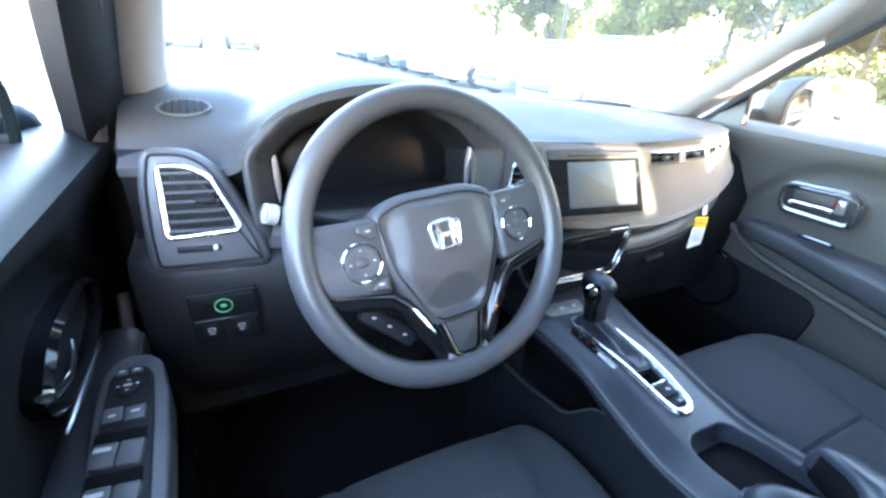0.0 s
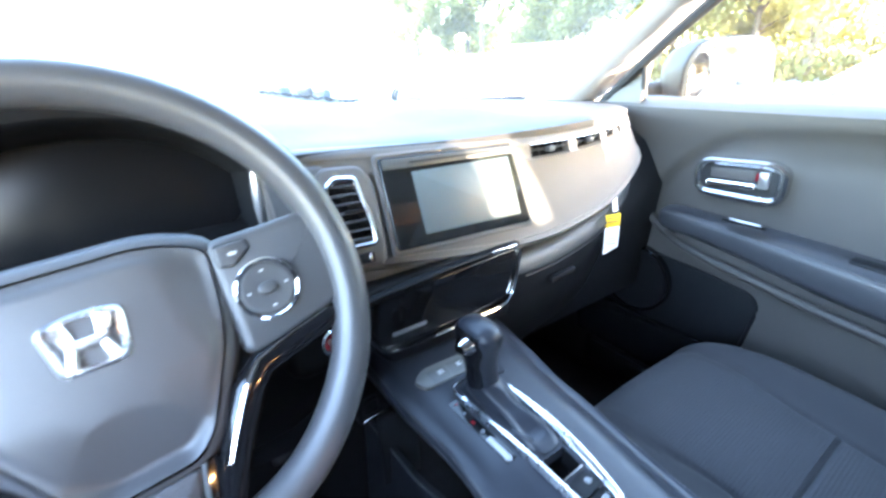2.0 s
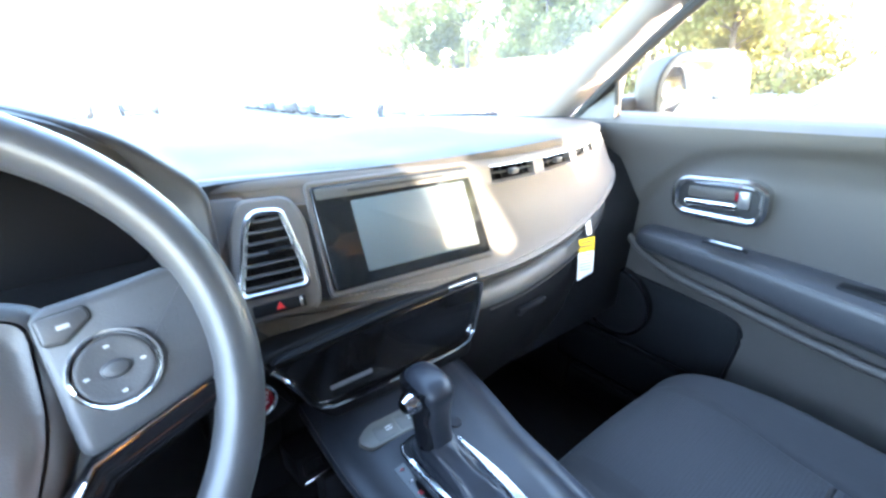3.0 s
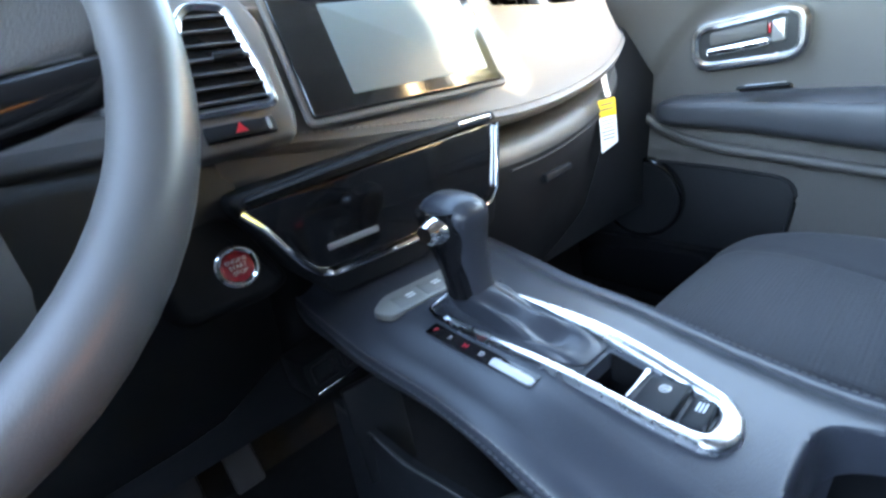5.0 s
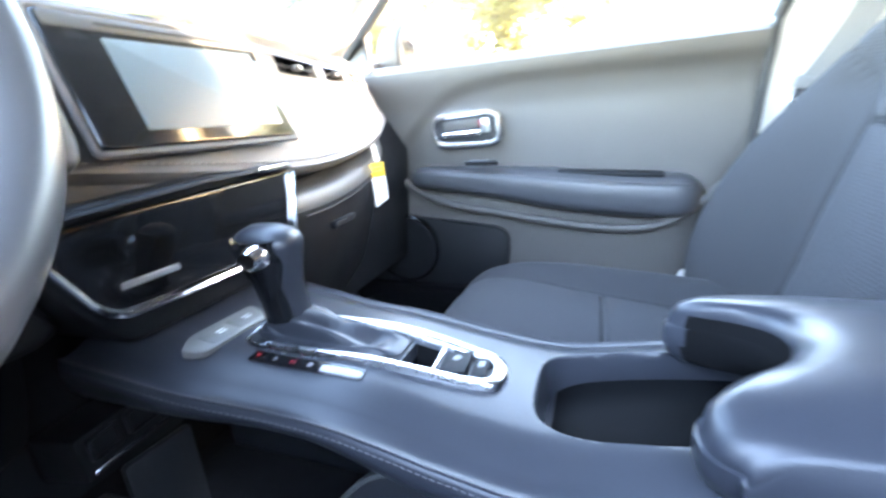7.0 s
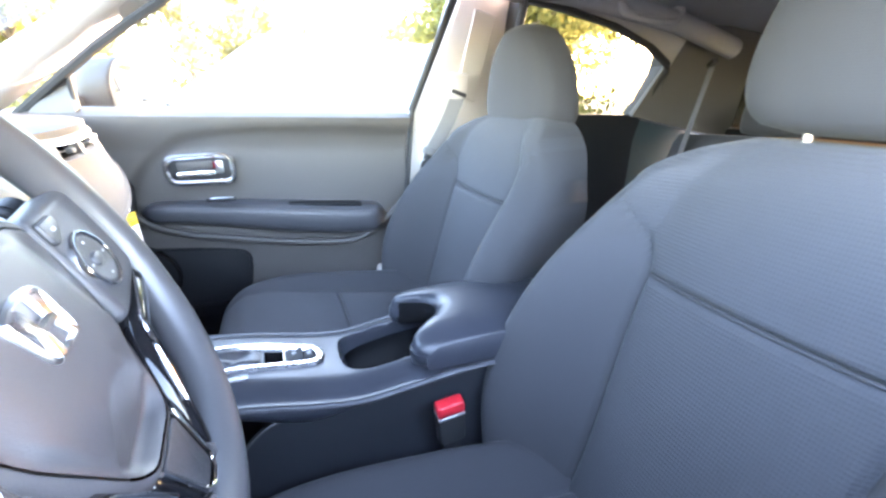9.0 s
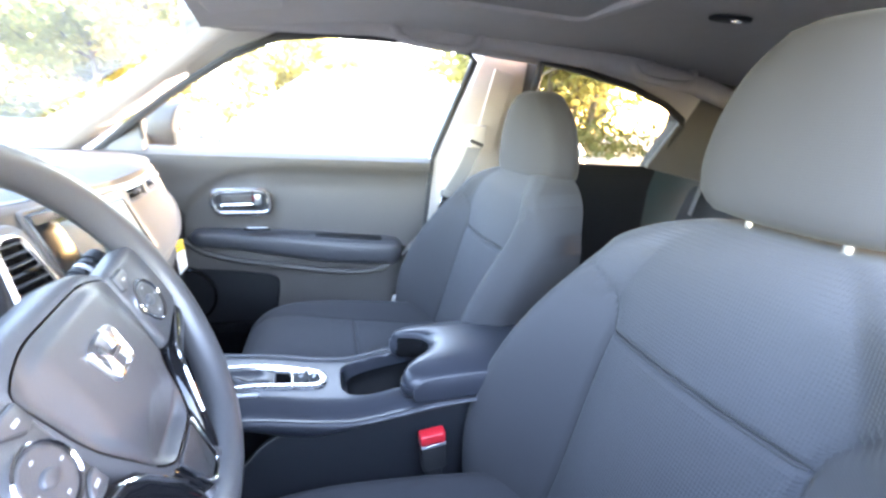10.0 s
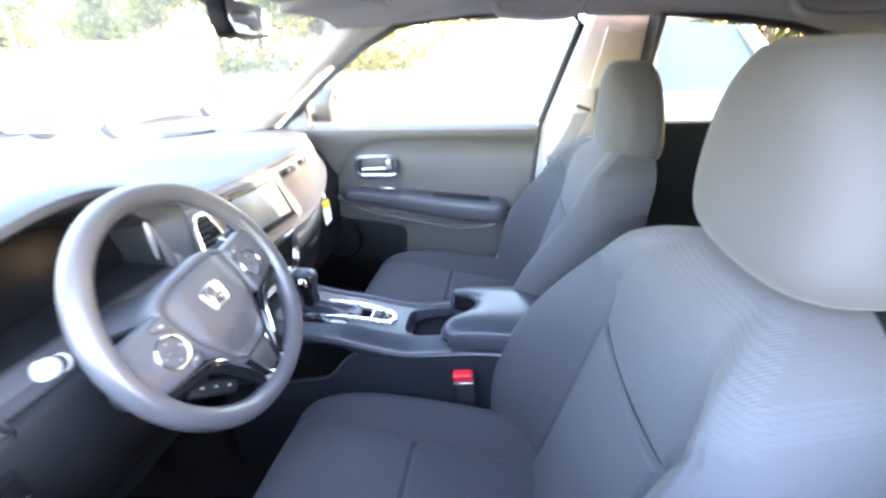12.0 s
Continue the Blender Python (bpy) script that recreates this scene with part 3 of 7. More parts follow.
bm = B()
cuts = [e + d for o in OPENINGS for e in o for d in (-0.003, -0.0012, -0.0004, 0.0004, 0.0012, 0.003)]
loft(bm, [pad_loop(x) for x in sorted(steps(-0.185, 0.715, 61) + cuts)])
# shade inside the vent cuts put into a near-black colour
for f in bm.faces:
    c = f.calc_center_median()
    if throat(c.x) > 0.02 and c.y > lip(c.x)[0] + (brow(c.x)[0] - lip(c.x)[0]) * 0.79 + 0.008 and c.z < brow(c.x)[1] - 0.008 and len(f.verts) == 4 and c.y < lip(c.x)[0] + 0.1 and c.z > lip(c.x)[1] + 0.05:
        f.material_index = 1
part("passenger_pad", bm, [M_PADSOFT, M_RECESS_SHADE], dash, "soft padded panel with a stitched lower lip", angle=50)
bm = B()
for dz in (0.012,):
    for i, x in enumerate(steps(-0.17, 0.66, 110)):
        yl, zl = lip(x)
        y2, z2 = lip(x + 0.005)
        tube(bm, [(x, yl + 0.002, zl + dz), (x + 0.005, y2 + 0.002, z2 + dz)], 0.0009, 5)
part("stitching", bm, M_THREAD, dash, "pale stitching along the pad")
bm = B()
loops = []
for x in steps(-0.20, 0.15, 29):   # the pad's underside, deepest beside the dials
    (yl, zl), q = lip(max(x, -0.19)), 0.012 + 0.030 * smooth(0.14, -0.14, x)
    loops.append([Vector((x, yl + a, zl - 0.006 - b * q)) for a, b in ((0.004, 0.0), (0.006, 0.3), (0.012, 0.65), (0.024, 0.92), (0.040, 1.0), (0.07, 0.9), (0.07, 0.0))])
loft(bm, loops)
part("pad_underside", bm, M_PADSOFT, dash, "soft underside of the padded panel", angle=60)


def hood_z(x):
    """Height of the hood over the dials, at its rear lip."""
    return curve_at([-0.60, -0.56, -0.52, -0.467, -0.41, -0.35, -0.29, -0.23, -0.185, -0.15], [1.085, 1.09, 1.135, 1.165, 1.18, 1.185, 1.178, 1.155, 1.115, 1.085], x)


def top_z(x, y):
    flat = curve_at([-0.70, -0.6, -0.2, 0.0, 0.4, 0.74], [1.09, 1.098, 1.09, 1.086, 1.074, 1.058], x) + 0.022 * smooth(0.25, 0.5, y) - 0.012 * smooth(0.7, 0.95, y)
    flat += (0.034 * smooth(0.22, 0.46, y) - 0.012) * smooth(-0.48, -0.57, x)
    return flat + max(hood_z(x) - flat, 0) * smooth(0.62, 0.22, y)


def pad_z(x, y):
    """Height of the finished top pad."""
    y0 = top_y(x)
    v = (y - y0) / (0.93 - 0.22 * ((x - CX) / 0.72) ** 2 - y0)
    return top_z(x, y0 + v * (0.93 - y0)) + 0.004


def top_y(x):
    return curve_at([-0.70, -0.62, -0.57, -0.48, -0.35, -0.22, -0.15, 0.0, 0.17, 0.30, 0.45, 0.58, 0.66, 0.74], [0.25, 0.235, 0.215, 0.185, 0.175, 0.185, 0.225, 0.215, 0.197, 0.2, 0.222, 0.265, 0.31, 0.40], x)


bm = B()
sheet(bm, lambda x, v: (x, top_y(x) + v * (0.93 - 0.22 * ((x - CX) / 0.72) ** 2 - top_y(x)), top_z(x, top_y(x) + v * (0.93 - top_y(x))) + 0.004 - (0.006 + 0.018 * smooth(-0.50, -0.58, x)) * (1 - smooth(0, 0.05 + 0.07 * smooth(-0.50, -0.58, x), v))), steps(-0.70, 0.745, 83), steps(0, 1, 33), (0, 0, -0.012))
part("top_pad", bm, M_TOP, dash, "black grained top pad", angle=50)
# main body behind everything
bm = B()
loft(bm, [[(x, 0.26, 0.62), (x, 0.24, 0.90), (x, 0.30, 1.0), (x, 0.36, 1.04), (x, 0.9, 1.04), (x, 0.9, 0.62)] for x in steps(-0.70, 0.745, 5)])
part("core", bm, M_HARD, dash)
# lower passenger panel with the glove box
bm = B()
loft(bm, [[Vector((x, y + dy, z + dz)) for y, z in ((0.30, 0.0), (0.20, 0.0), (0.185, -0.008), (0.18, -0.03), (0.20, -0.10), (0.235, -0.22), (0.30, -0.30), (0.36, -0.30))] for x, dy, dz in [(x, curve_at(FX, FY, x) - 0.165, curve_at(FX, FZL, x) - 0.03) for x in steps(0.165, 0.735, 31)]])
for f in bm.faces:
    c = f.calc_center_median()
    if c.z > curve_at(FX, FZL, c.x) - 0.062:
        f.material_index = 1
part("glove_panel", bm, [M_HARD, M_STRIP], dash, "black glove box panel with a grey upper strip", angle=50)
# knee panel on the driver's side
bm = B()
loft(bm, [[(x, y, z) for y, z in ((0.30, 0.96), (0.17 + b, 0.955), (0.158 + b, 0.94), (0.165 + b, 0.84), (0.20 + b, 0.75), (0.25 + b, 0.66), (0.34, 0.62))] for x, b in ((-0.705, 0.03), (-0.66, 0.0), (-0.5, 0.0), (-0.35, 0.0), (-0.2, 0.01), (-0.12, 0.03))])
part("knee_panel", bm, M_KNEE, dash, "black plastic knee panel", angle=50)

# ---- steering wheel ----
WC = Vector((-0.3436, 0.0173, 1.0238))
COLUMN = plane_at(WC, (1, 0.0296, 0), (-0.013, 0.4427, 0.8966))
WHEEL = COLUMN @ Matrix.Rotation(radians(5), 4, "Z")   # turned a little to the left
wheel = thing("steering_wheel", "grey three-spoke steering wheel with silver emblem", "steering wheel")
bm = B()
R = 0.1717
loops = []
for k in range(72):
    a = 2 * math.pi * k / 72
    c, s = math.cos(a), math.sin(a)
    flat = 0.003 * smooth(-0.85, -1.0, s)
    loops.append([WHEEL @ Vector(((R + 0.0158 * math.cos(b) - flat) * c, (R + 0.0158 * math.cos(b) - flat) * s, 0.0178 * math.sin(b))) for b in (2 * math.pi * j / 18 for j in range(18))])
loft(bm, loops, ring=True)
part("rim", bm, M_RIM, wheel, "grey leather-grained rim", angle=80)
hub = rounded([(-0.092, 0.042), (-0.082, -0.03), (-0.05, -0.095), (-0.03, -0.112), (0.03, -0.112), (0.05, -0.095), (0.082, -0.03), (0.092, 0.042), (0.05, 0.06), (-0.05, 0.06)], 0.02)
bm = B()
plate(bm, WHEEL, hub, 0.029, 0.010, base=-0.025)
bmesh.ops.delete(bm, geom=[f for f in bm.faces if len(f.verts) > 8 and (WHEEL.inverted() @ f.calc_center_median()).z > 0], context="FACES_ONLY")
face = inset(hub, 0.012)
mid_ = sum(face, Vector((0, 0))) / len(face)


def cover_z(x, y):
    """The cover's relief: a domed shield, with flanks and a chin that fall away behind creases."""
    z = 0.004 + 0.009 * (1 - (x / 0.1) ** 2) * (1 - ((y + 0.02) / 0.12) ** 2)
    z -= 0.40 * max(-0.046 - 0.25 * abs(x) - y, 0) + 0.26 * max(abs(x) - 0.046 + 0.30 * min(y, 0.0), 0)
    return z


def cover_ring(s):
    e = smooth(1.0, 0.86, s)
    return [WHEEL @ Vector((*(mid_ + (p - mid_) * s), 0.004 + e * (cover_z(*(mid_ + (p - mid_) * s)) - 0.004))) for p in face]


loft(bm, [cover_ring(s) for s in steps(1.0, 0.03, 30)], caps=False)
bm.faces.new([bm.verts.new(p) for p in cover_ring(0.03)])
bmesh.ops.remove_doubles(bm, verts=bm.verts, dist=0.0001)
hub_ob = part("airbag_cover", bm, M_HUB, wheel, "dark grey airbag cover", angle=60)

# ---- centre console ----
console = thing("centre_console", "high black stitched centre console with chrome gear surround", "centre console")
CC = 0.025


def con_top(y):
    return curve_at([-0.64, -0.36, -0.28, -0.2, -0.13, -0.09, -0.04, 0.03, 0.10, 0.15, 0.20, 0.24], [0.757, 0.757, 0.746, 0.736, 0.744, 0.752, 0.761, 0.767, 0.776, 0.784, 0.791, 0.797], y)


def con_half(y):
    return curve_at([-0.64, -0.35, -0.2, 0.0, 0.1, 0.2], [0.095, 0.095, 0.090, 0.088, 0.099, 0.104], y)


def con_seam(y):
    """Height of the stitched seam along the console's shoulder."""
    return con_top(y) - 0.015


def con_low(y):
    """Height of the lower edge of the padded flank."""
    return curve_at([-0.64, -0.40, -0.30, -0.23, -0.15, -0.12, -0.08, -0.03, 0.02, 0.07, 0.20], [0.735, 0.732, 0.721, 0.709, 0.693, 0.692, 0.703, 0.721, 0.727, 0.728, 0.732], y)


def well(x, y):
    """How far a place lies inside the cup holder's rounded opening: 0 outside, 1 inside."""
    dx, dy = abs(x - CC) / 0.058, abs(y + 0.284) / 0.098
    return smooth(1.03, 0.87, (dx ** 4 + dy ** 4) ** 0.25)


def deck(x, y):
    """The console's top: a gentle crown with soft shoulders, and the cup holder."""
    u = (x - CC) / con_half(y)
    z = con_top(y) - 0.011 * max(abs(u) - 0.6, 0) ** 2.0 / 0.16 + 0.004 * (1 - u * u)
    return z - 0.095 * well(x, y) - 0.022 * pocket(x, y)


def pocket(x, y):
    """The small open pocket behind the gear gate: 1 inside, 0 outside."""
    return smooth(-0.0012, 0.0012, x - 0.001) * smooth(-0.0012, 0.0012, 0.0335 - x) * smooth(-0.0012, 0.0012, y + 0.097) * smooth(-0.0012, 0.0012, -0.070 - y)


def flank(y, s):
    """The padded side below the deck, from the shoulder over the seam to its lower edge."""
    h, ze, zs, zl = con_half(y), deck(CC + s * con_half(y), y), con_seam(y), con_low(y)
    rows = ((0.006, ze - 0.0015), (0.0115, (ze + zs) / 2 - 0.0005), (0.0148, zs + 0.003), (0.0150, zs + 0.0008), (0.0138, zs), (0.0152, zs - 0.0010), (0.0170, zs - 0.004), (0.0172, zs * 0.7 + zl * 0.3), (0.0135, zs * 0.35 + zl * 0.65), (0.006, zs * 0.1 + zl * 0.9), (0.0, zl), (-0.03, zl + 0.004))
    return [Vector((CC + s * (h + a), y, z)) for a, z in rows]


bm = B()
loops = []
for y in sorted(steps(0.22, -0.178, 60) + [e + d for e in (-0.070, -0.097) for d in (-0.0024, -0.0012, 0.0012, 0.0024)], reverse=True) + steps(-0.18, -0.39, 106) + steps(-0.395, -0.64, 16):
    h = con_half(y)
    top = [Vector((CC + u * h, y, deck(CC + u * h, y))) for u in sorted(steps(-1, 1, 49) + [(e + d - CC) / h for e in (0.001, 0.0335) for d in (-0.0024, -0.0012, 0.0012, 0.0024)] + steps(-0.65, -0.2, 40) + steps(0.2, 0.65, 40))]
    loops.append(top + flank(y, 1) + flank(y, -1)[::-1])
loft(bm, loops)
# floor of the cup holder and the pocket coloured near-black for their shade
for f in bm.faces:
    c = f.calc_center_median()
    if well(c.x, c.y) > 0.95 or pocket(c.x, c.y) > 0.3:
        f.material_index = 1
part("deck", bm, [M_LEATHER, M_RECESS_SHADE], console, "padded leatherette deck with stitched flanks", angle=60)


def side_top(y):
    """Upper edge of the lower side panel; it dips at the open tray in front."""
    return (con_low(y) + 0.003) * smooth(0.02, -0.10, y) + (0.615 - 0.13 * y) * (1 - smooth(0.02, -0.10, y))


for s in (-1, 1):
    bm = B()
    sheet(bm, lambda y, v: (CC + s * (0.086 + 0.016 * (1 - v) + 0.010 * smooth(0.02, 0.12, y)), y, 0.28 + v * (side_top(y) - 0.28)), steps(0.3, -0.64, 61), steps(0, 1, 9), (-s * 0.010, 0, 0))
    panel_ = part("side_panel", bm, M_SIDE, console, "black grained lower side panel")
    bm = B()
    tube(bm, [(CC + s * (0.0865 + 0.010 * smooth(0.02, 0.12, y)), y, side_top(y)) for y in steps(0.29, -0.14, 45)], 0.0022, 8)
    part("tray_edge", bm, M_STRIP, panel_, "thin grey edge of the open tray")
bm = B()
add_box(bm, (CC, 0.09, 0.50), (0.16, 0.42, 0.02), bevel=0.005)
add_box(bm, (CC, -0.36, 0.46), (0.15, 0.54, 0.38), bevel=0.01)
part("tray", bm, M_CARPET, console, "black open tray under the deck")
bm = B()
add_box(bm, (-0.052, 0.196, 0.585), (0.070, 0.012, 0.150), (0, 0, -6), 0.005)
part("tray_wall", bm, M_KNEE, console, "grey front wall of the open tray")

# ---- passenger door and driver's door ----


def make_door(s, x0, label, skin):
    """An inner door: s is +1 on the passenger's side."""
    door = thing("front_door", label, "car door", "front doors")

    def face(y, z):
        h = 0.028 * smooth(0.98, 1.09, z) - 0.03 * smooth(1.082, 1.10, z)
        # broad scoop that sweeps round the handle
        rim = curve_at([-0.45, -0.15, 0.0, 0.10, 0.15, 0.19, 0.23, 0.27], [1.045, 1.05, 1.045, 1.028, 1.0, 0.972, 0.925, 0.86], y)
        h += 0.014 * smooth(rim - 0.018, rim + 0.012, z)
        h += 0.012 * smooth(0.80, 0.74, z)
        return (x0 - s * (h - 0.012), y, z)

    bm = B()
    # black foot; below the pocket its front holds the footwell's shade as colour
    sheet(bm, face, steps(-0.52, 0.42, 95), sorted(steps(0.34, 1.1, 77)), (s * 0.05, 0, 0), mi=lambda y, z: 1 if z < 0.42 or (z < 0.55 and y > -0.01) else 0)
    part("panel", bm, [skin, M_HARD], door, "dark grey moulded door panel", angle=55)
    # padded armrest
    bm = B()
    loops = []
    for y in steps(0.235, -0.445, 41):
        e = min((0.235 - y) / 0.05, (y + 0.445) / 0.06, 1)
        e = max(1 - (1 - e) ** 2, 0.02) ** 0.5
        zc = 0.826 - 0.055 * smooth(0.25, -0.42, y)
        hgt = (0.028 + 0.020 * smooth(0.2, -0.2, y)) * e
        dep = (0.05 + 0.012 * smooth(0.2, -0.2, y)) * e
        loops.append([Vector((x0 - s * (dep * math.sin(a) ** 0.7 - 0.004) if math.sin(a) > 0 else x0 + s * 0.01, y, zc + hgt * math.copysign(abs(math.cos(a)) ** 0.6, math.cos(a)))) for a in steps(0, math.pi, 17)] + [Vector((x0 + s * 0.02, y, zc - hgt)), Vector((x0 + s * 0.02, y, zc + hgt))])
    loft(bm, loops)
    part("armrest", bm, M_PAD, door, "black padded armrest with a stitched seam", angle=60)
    bm = B()
    seam = []
    for y in steps(0.20, -0.41, 41):
        zc = 0.826 - 0.055 * smooth(0.25, -0.42, y)
        dep = 0.05 + 0.012 * smooth(0.2, -0.2, y)
        hgt = 0.028 + 0.020 * smooth(0.2, -0.2, y)
        seam.append((x0 - s * (dep * math.sin(1.05) ** 0.7 - 0.004), y, zc + hgt * math.cos(1.05) ** 0.6))
    tube(bm, seam, 0.0011, 6)
    tube(bm, [(a, b, c - 0.007) for a, b, c in seam], 0.0009, 6)
    part("armrest_seam", bm, M_STITCH, door, "stitched seam")
    bm = B()
    add_box(bm, (x0 - s * 0.022, -0.25, 0.8255), (0.034, 0.22, 0.014), (3, 0, 0), 0.006, 3)
    part("pull_cup", bm, M_HARD, door, "black rim of the pull cup")
    # satin strip below the armrest
    bm = B()
    pts = [(x0 - s * (0.026 - 0.018 * smooth(0.1, 0.3, y)), y, curve_at([-0.50, -0.46, -0.41, -0.35, -0.27, -0.15, 0.0, 0.11, 0.20, 0.25, 0.29], [0.83, 0.785, 0.738, 0.708, 0.701, 0.713, 0.738, 0.757, 0.785, 0.818, 0.86], y)) for y in steps(0.29, -0.50, 61)]
    tube(bm, pts, 0.0095, 10, up=(0, 0, 1))
    part("lower_strip", bm, M_DOOR, door, "grey moulded ledge")
    # handle in its bezel
    if s > 0:
        hm = plane_at((x0 - s * 0.004, 0.076, 0.938), (0, -s, 0.05), (0, 0, 1))
        out = rounded([(-0.089, -0.038), (0.089, -0.046), (0.089, 0.030), (0.06, 0.046), (-0.089, 0.046)], 0.038, 8)
        bm = B()
        frame_ring(bm, hm, out, 0.015, 0.030, base=-0.018, bevel=0.005)
        part("handle_bezel", bm, M_CHROME, door, "satin chrome oval bezel")
        part("handle_cup", plate(B(), hm, inset(out, 0.013), 0.021, 0.001, base=-0.018), M_BLACK, door)
        part("handle", plate(B(), hm, rounded(rect(0.098, 0.014, -0.012, -0.008), 0.006), 0.012, 0.004), M_BRIGHT, door, "bright chrome pull handle")
        part("lock_tab", plate(B(), hm, rounded(rect(0.020, 0.034, 0.048, 0.006), 0.004), 0.008, 0.003), M_SILVER, door)
        part("lock_mark", plate(B(), hm, rounded(rect(0.005, 0.016, 0.035, 0.012), 0.001), 0.0065, 0.001), M_REDDARK, door, "red lock mark")
        part("handle_flap", plate(B(), hm, rounded(rect(0.088, 0.022, -0.012, 0.014), 0.005), 0.006, 0.002), M_DOOR, door, "grey flap of the handle cup")
    else:
        # almond-shaped dark cup with a chrome pull and a bright lower edge
        hm = plane_at((x0 + 0.005, 0.09, 0.924), (0, 1, -0.10), (0, 0, 1))
        out = rounded([(-0.108, -0.006), (-0.085, -0.044), (0.03, -0.044), (0.092, -0.020), (0.112, 0.012), (0.098, 0.036), (0.05, 0.046), (-0.05, 0.036)], 0.03, 6)
        bm = B()
        frame_ring(bm, hm, out, 0.014, 0.024, base=-0.018, bevel=0.006)
        part("handle_bezel", bm, M_PIANO, door, "glossy black almond-shaped bezel")
        part("handle_cup", plate(B(), hm, inset(out, 0.012), 0.010, 0.001, base=-0.018, dome=-0.003), M_BLACK, door)
        bm = B()
        tube(bm, [(x0 + 0.011, y, z) for y, z in ((-0.014, 0.886), (0.002, 0.8845), (0.041, 0.885), (0.088, 0.884), (0.125, 0.8845), (0.142, 0.886))], [0.002, 0.0042, 0.0048, 0.0048, 0.004, 0.002], 10)
        part("bezel_crescent", bm, M_CHROME, door, "satin chrome lower edge of the bezel")
        bm = B()
        tube(bm, [(x0 + 0.005 - a, y, z) for a, y, z in ((0.0, -0.018, 0.936), (0.0, -0.010, 0.929), (0.0, 0.013, 0.916), (0.0, 0.047, 0.906), (0.003, 0.079, 0.905), (0.008, 0.103, 0.913))], [0.003, 0.0055, 0.006, 0.005, 0.0035, 0.002], 10)
        part("handle", bm, M_BRIGHT, door, "bright chrome pull handle")
    # switch in the armrest, with its bright edge
    for dx, dz, w, h, mm in ((0.0, 0.0, 0.075, 0.014, M_HARD), (0.004, 0.009, 0.06, 0.0022, M_SILVER)):
        bm = B()
        add_box(bm, (x0 - s * (0.052 - dx), 0.03, 0.862 + dz * 0.3), (0.026 if mm is M_HARD else 0.003, w, 0.006), (0, s * 18, 0), 0.0015)
        part("armrest_switch", bm, mm, door)
    # map pocket, a dark rounded field with a soft rim
    pm = plane_at((x0 - s * 0.001, 0.0, 0.0), (0, -s, 0), (0, 0, 1))
    field = rounded([(-s * y, z) for y, z in (((0.42, 0.50), (0.0, 0.50), (-0.026, 0.69), (0.10, 0.708), (0.42, 0.735)) if s > 0 else ((0.0, 0.50), (0.42, 0.50), (0.42, 0.735), (0.10, 0.708), (-0.026, 0.69)))], 0.045, 6)
    part("map_pocket", plate(B(), pm, field, 0.003, 0.001), M_HARD, door, "black map pocket")
    bm = B()
    tube(bm, [pm @ Vector((p.x, p.y, 0.002)) for p in field], 0.004, 8, ring=True)
    part("pocket_rim", bm, M_HARD, door)
    bm = B()
    loft(bm, [[(x0 - s * a, y, z + 0.02 * smooth(0.0, -0.06, y)) for a, z in ((-0.01, 0.38), (0.030, 0.40), (0.040, 0.50), (0.040, 0.538), (0.036, 0.546), (0.031, 0.546), (0.028, 0.538), (0.026, 0.50), (-0.01, 0.50))] for y in steps(0.42, -0.06, 13)])
    part("pocket_lip", bm, M_PIANO, door, "glossy black front lip of the map pocket")
    # speaker
    sm = plane_at((x0 + s * 0.001, 0.262, 0.635), (0, -s, 0), (0, 0, 1))
    bm = B()
    plate(bm, sm, disc(0.088, 40), 0.02, 0.004, dome=-0.006)
    part("speaker_grille", bm, M_HARD, door, "round black speaker grille")
    bm = B()
    frame_ring(bm, sm, disc(0.095, 40), 0.009, 0.024, bevel=0.003)
    part("speaker_ring", bm, M_PIANO, door, "glossy black speaker ring")
    # corner cover and window frame
    bm = B()
    plate(bm, plane_at((x0 - s * 0.01, 0.0, 0.0), (0, s * -1.0, 0), (0, 0, 1)), [Vector((-s * y, z)) for y, z in (((0.43, 1.07), (0.318, 1.07), (0.305, 1.19)) if s > 0 else ((0.43, 1.07), (0.305, 1.19), (0.318, 1.07)))][::1], 0.012, 0.003)
    part("corner_cover", bm, M_DOOR, door, "grey corner cover behind the mirror")
    return door


make_door(1, XR, "grey passenger door, closed, with chrome handle", M_DOOR)
# matches the passenger door; its shade is put into a darker skin
make_door(-1, XL, "driver's door in a darkened skin, closed, with window lowered", M_HARD)

# ---- dashboard details ----
UPF = (0, 0.045, 0.116)
STACK = plane_at((0.063, 0.176, 1.012), (1, -0.12, 0), UPF)   # the face that holds centre vent and screen


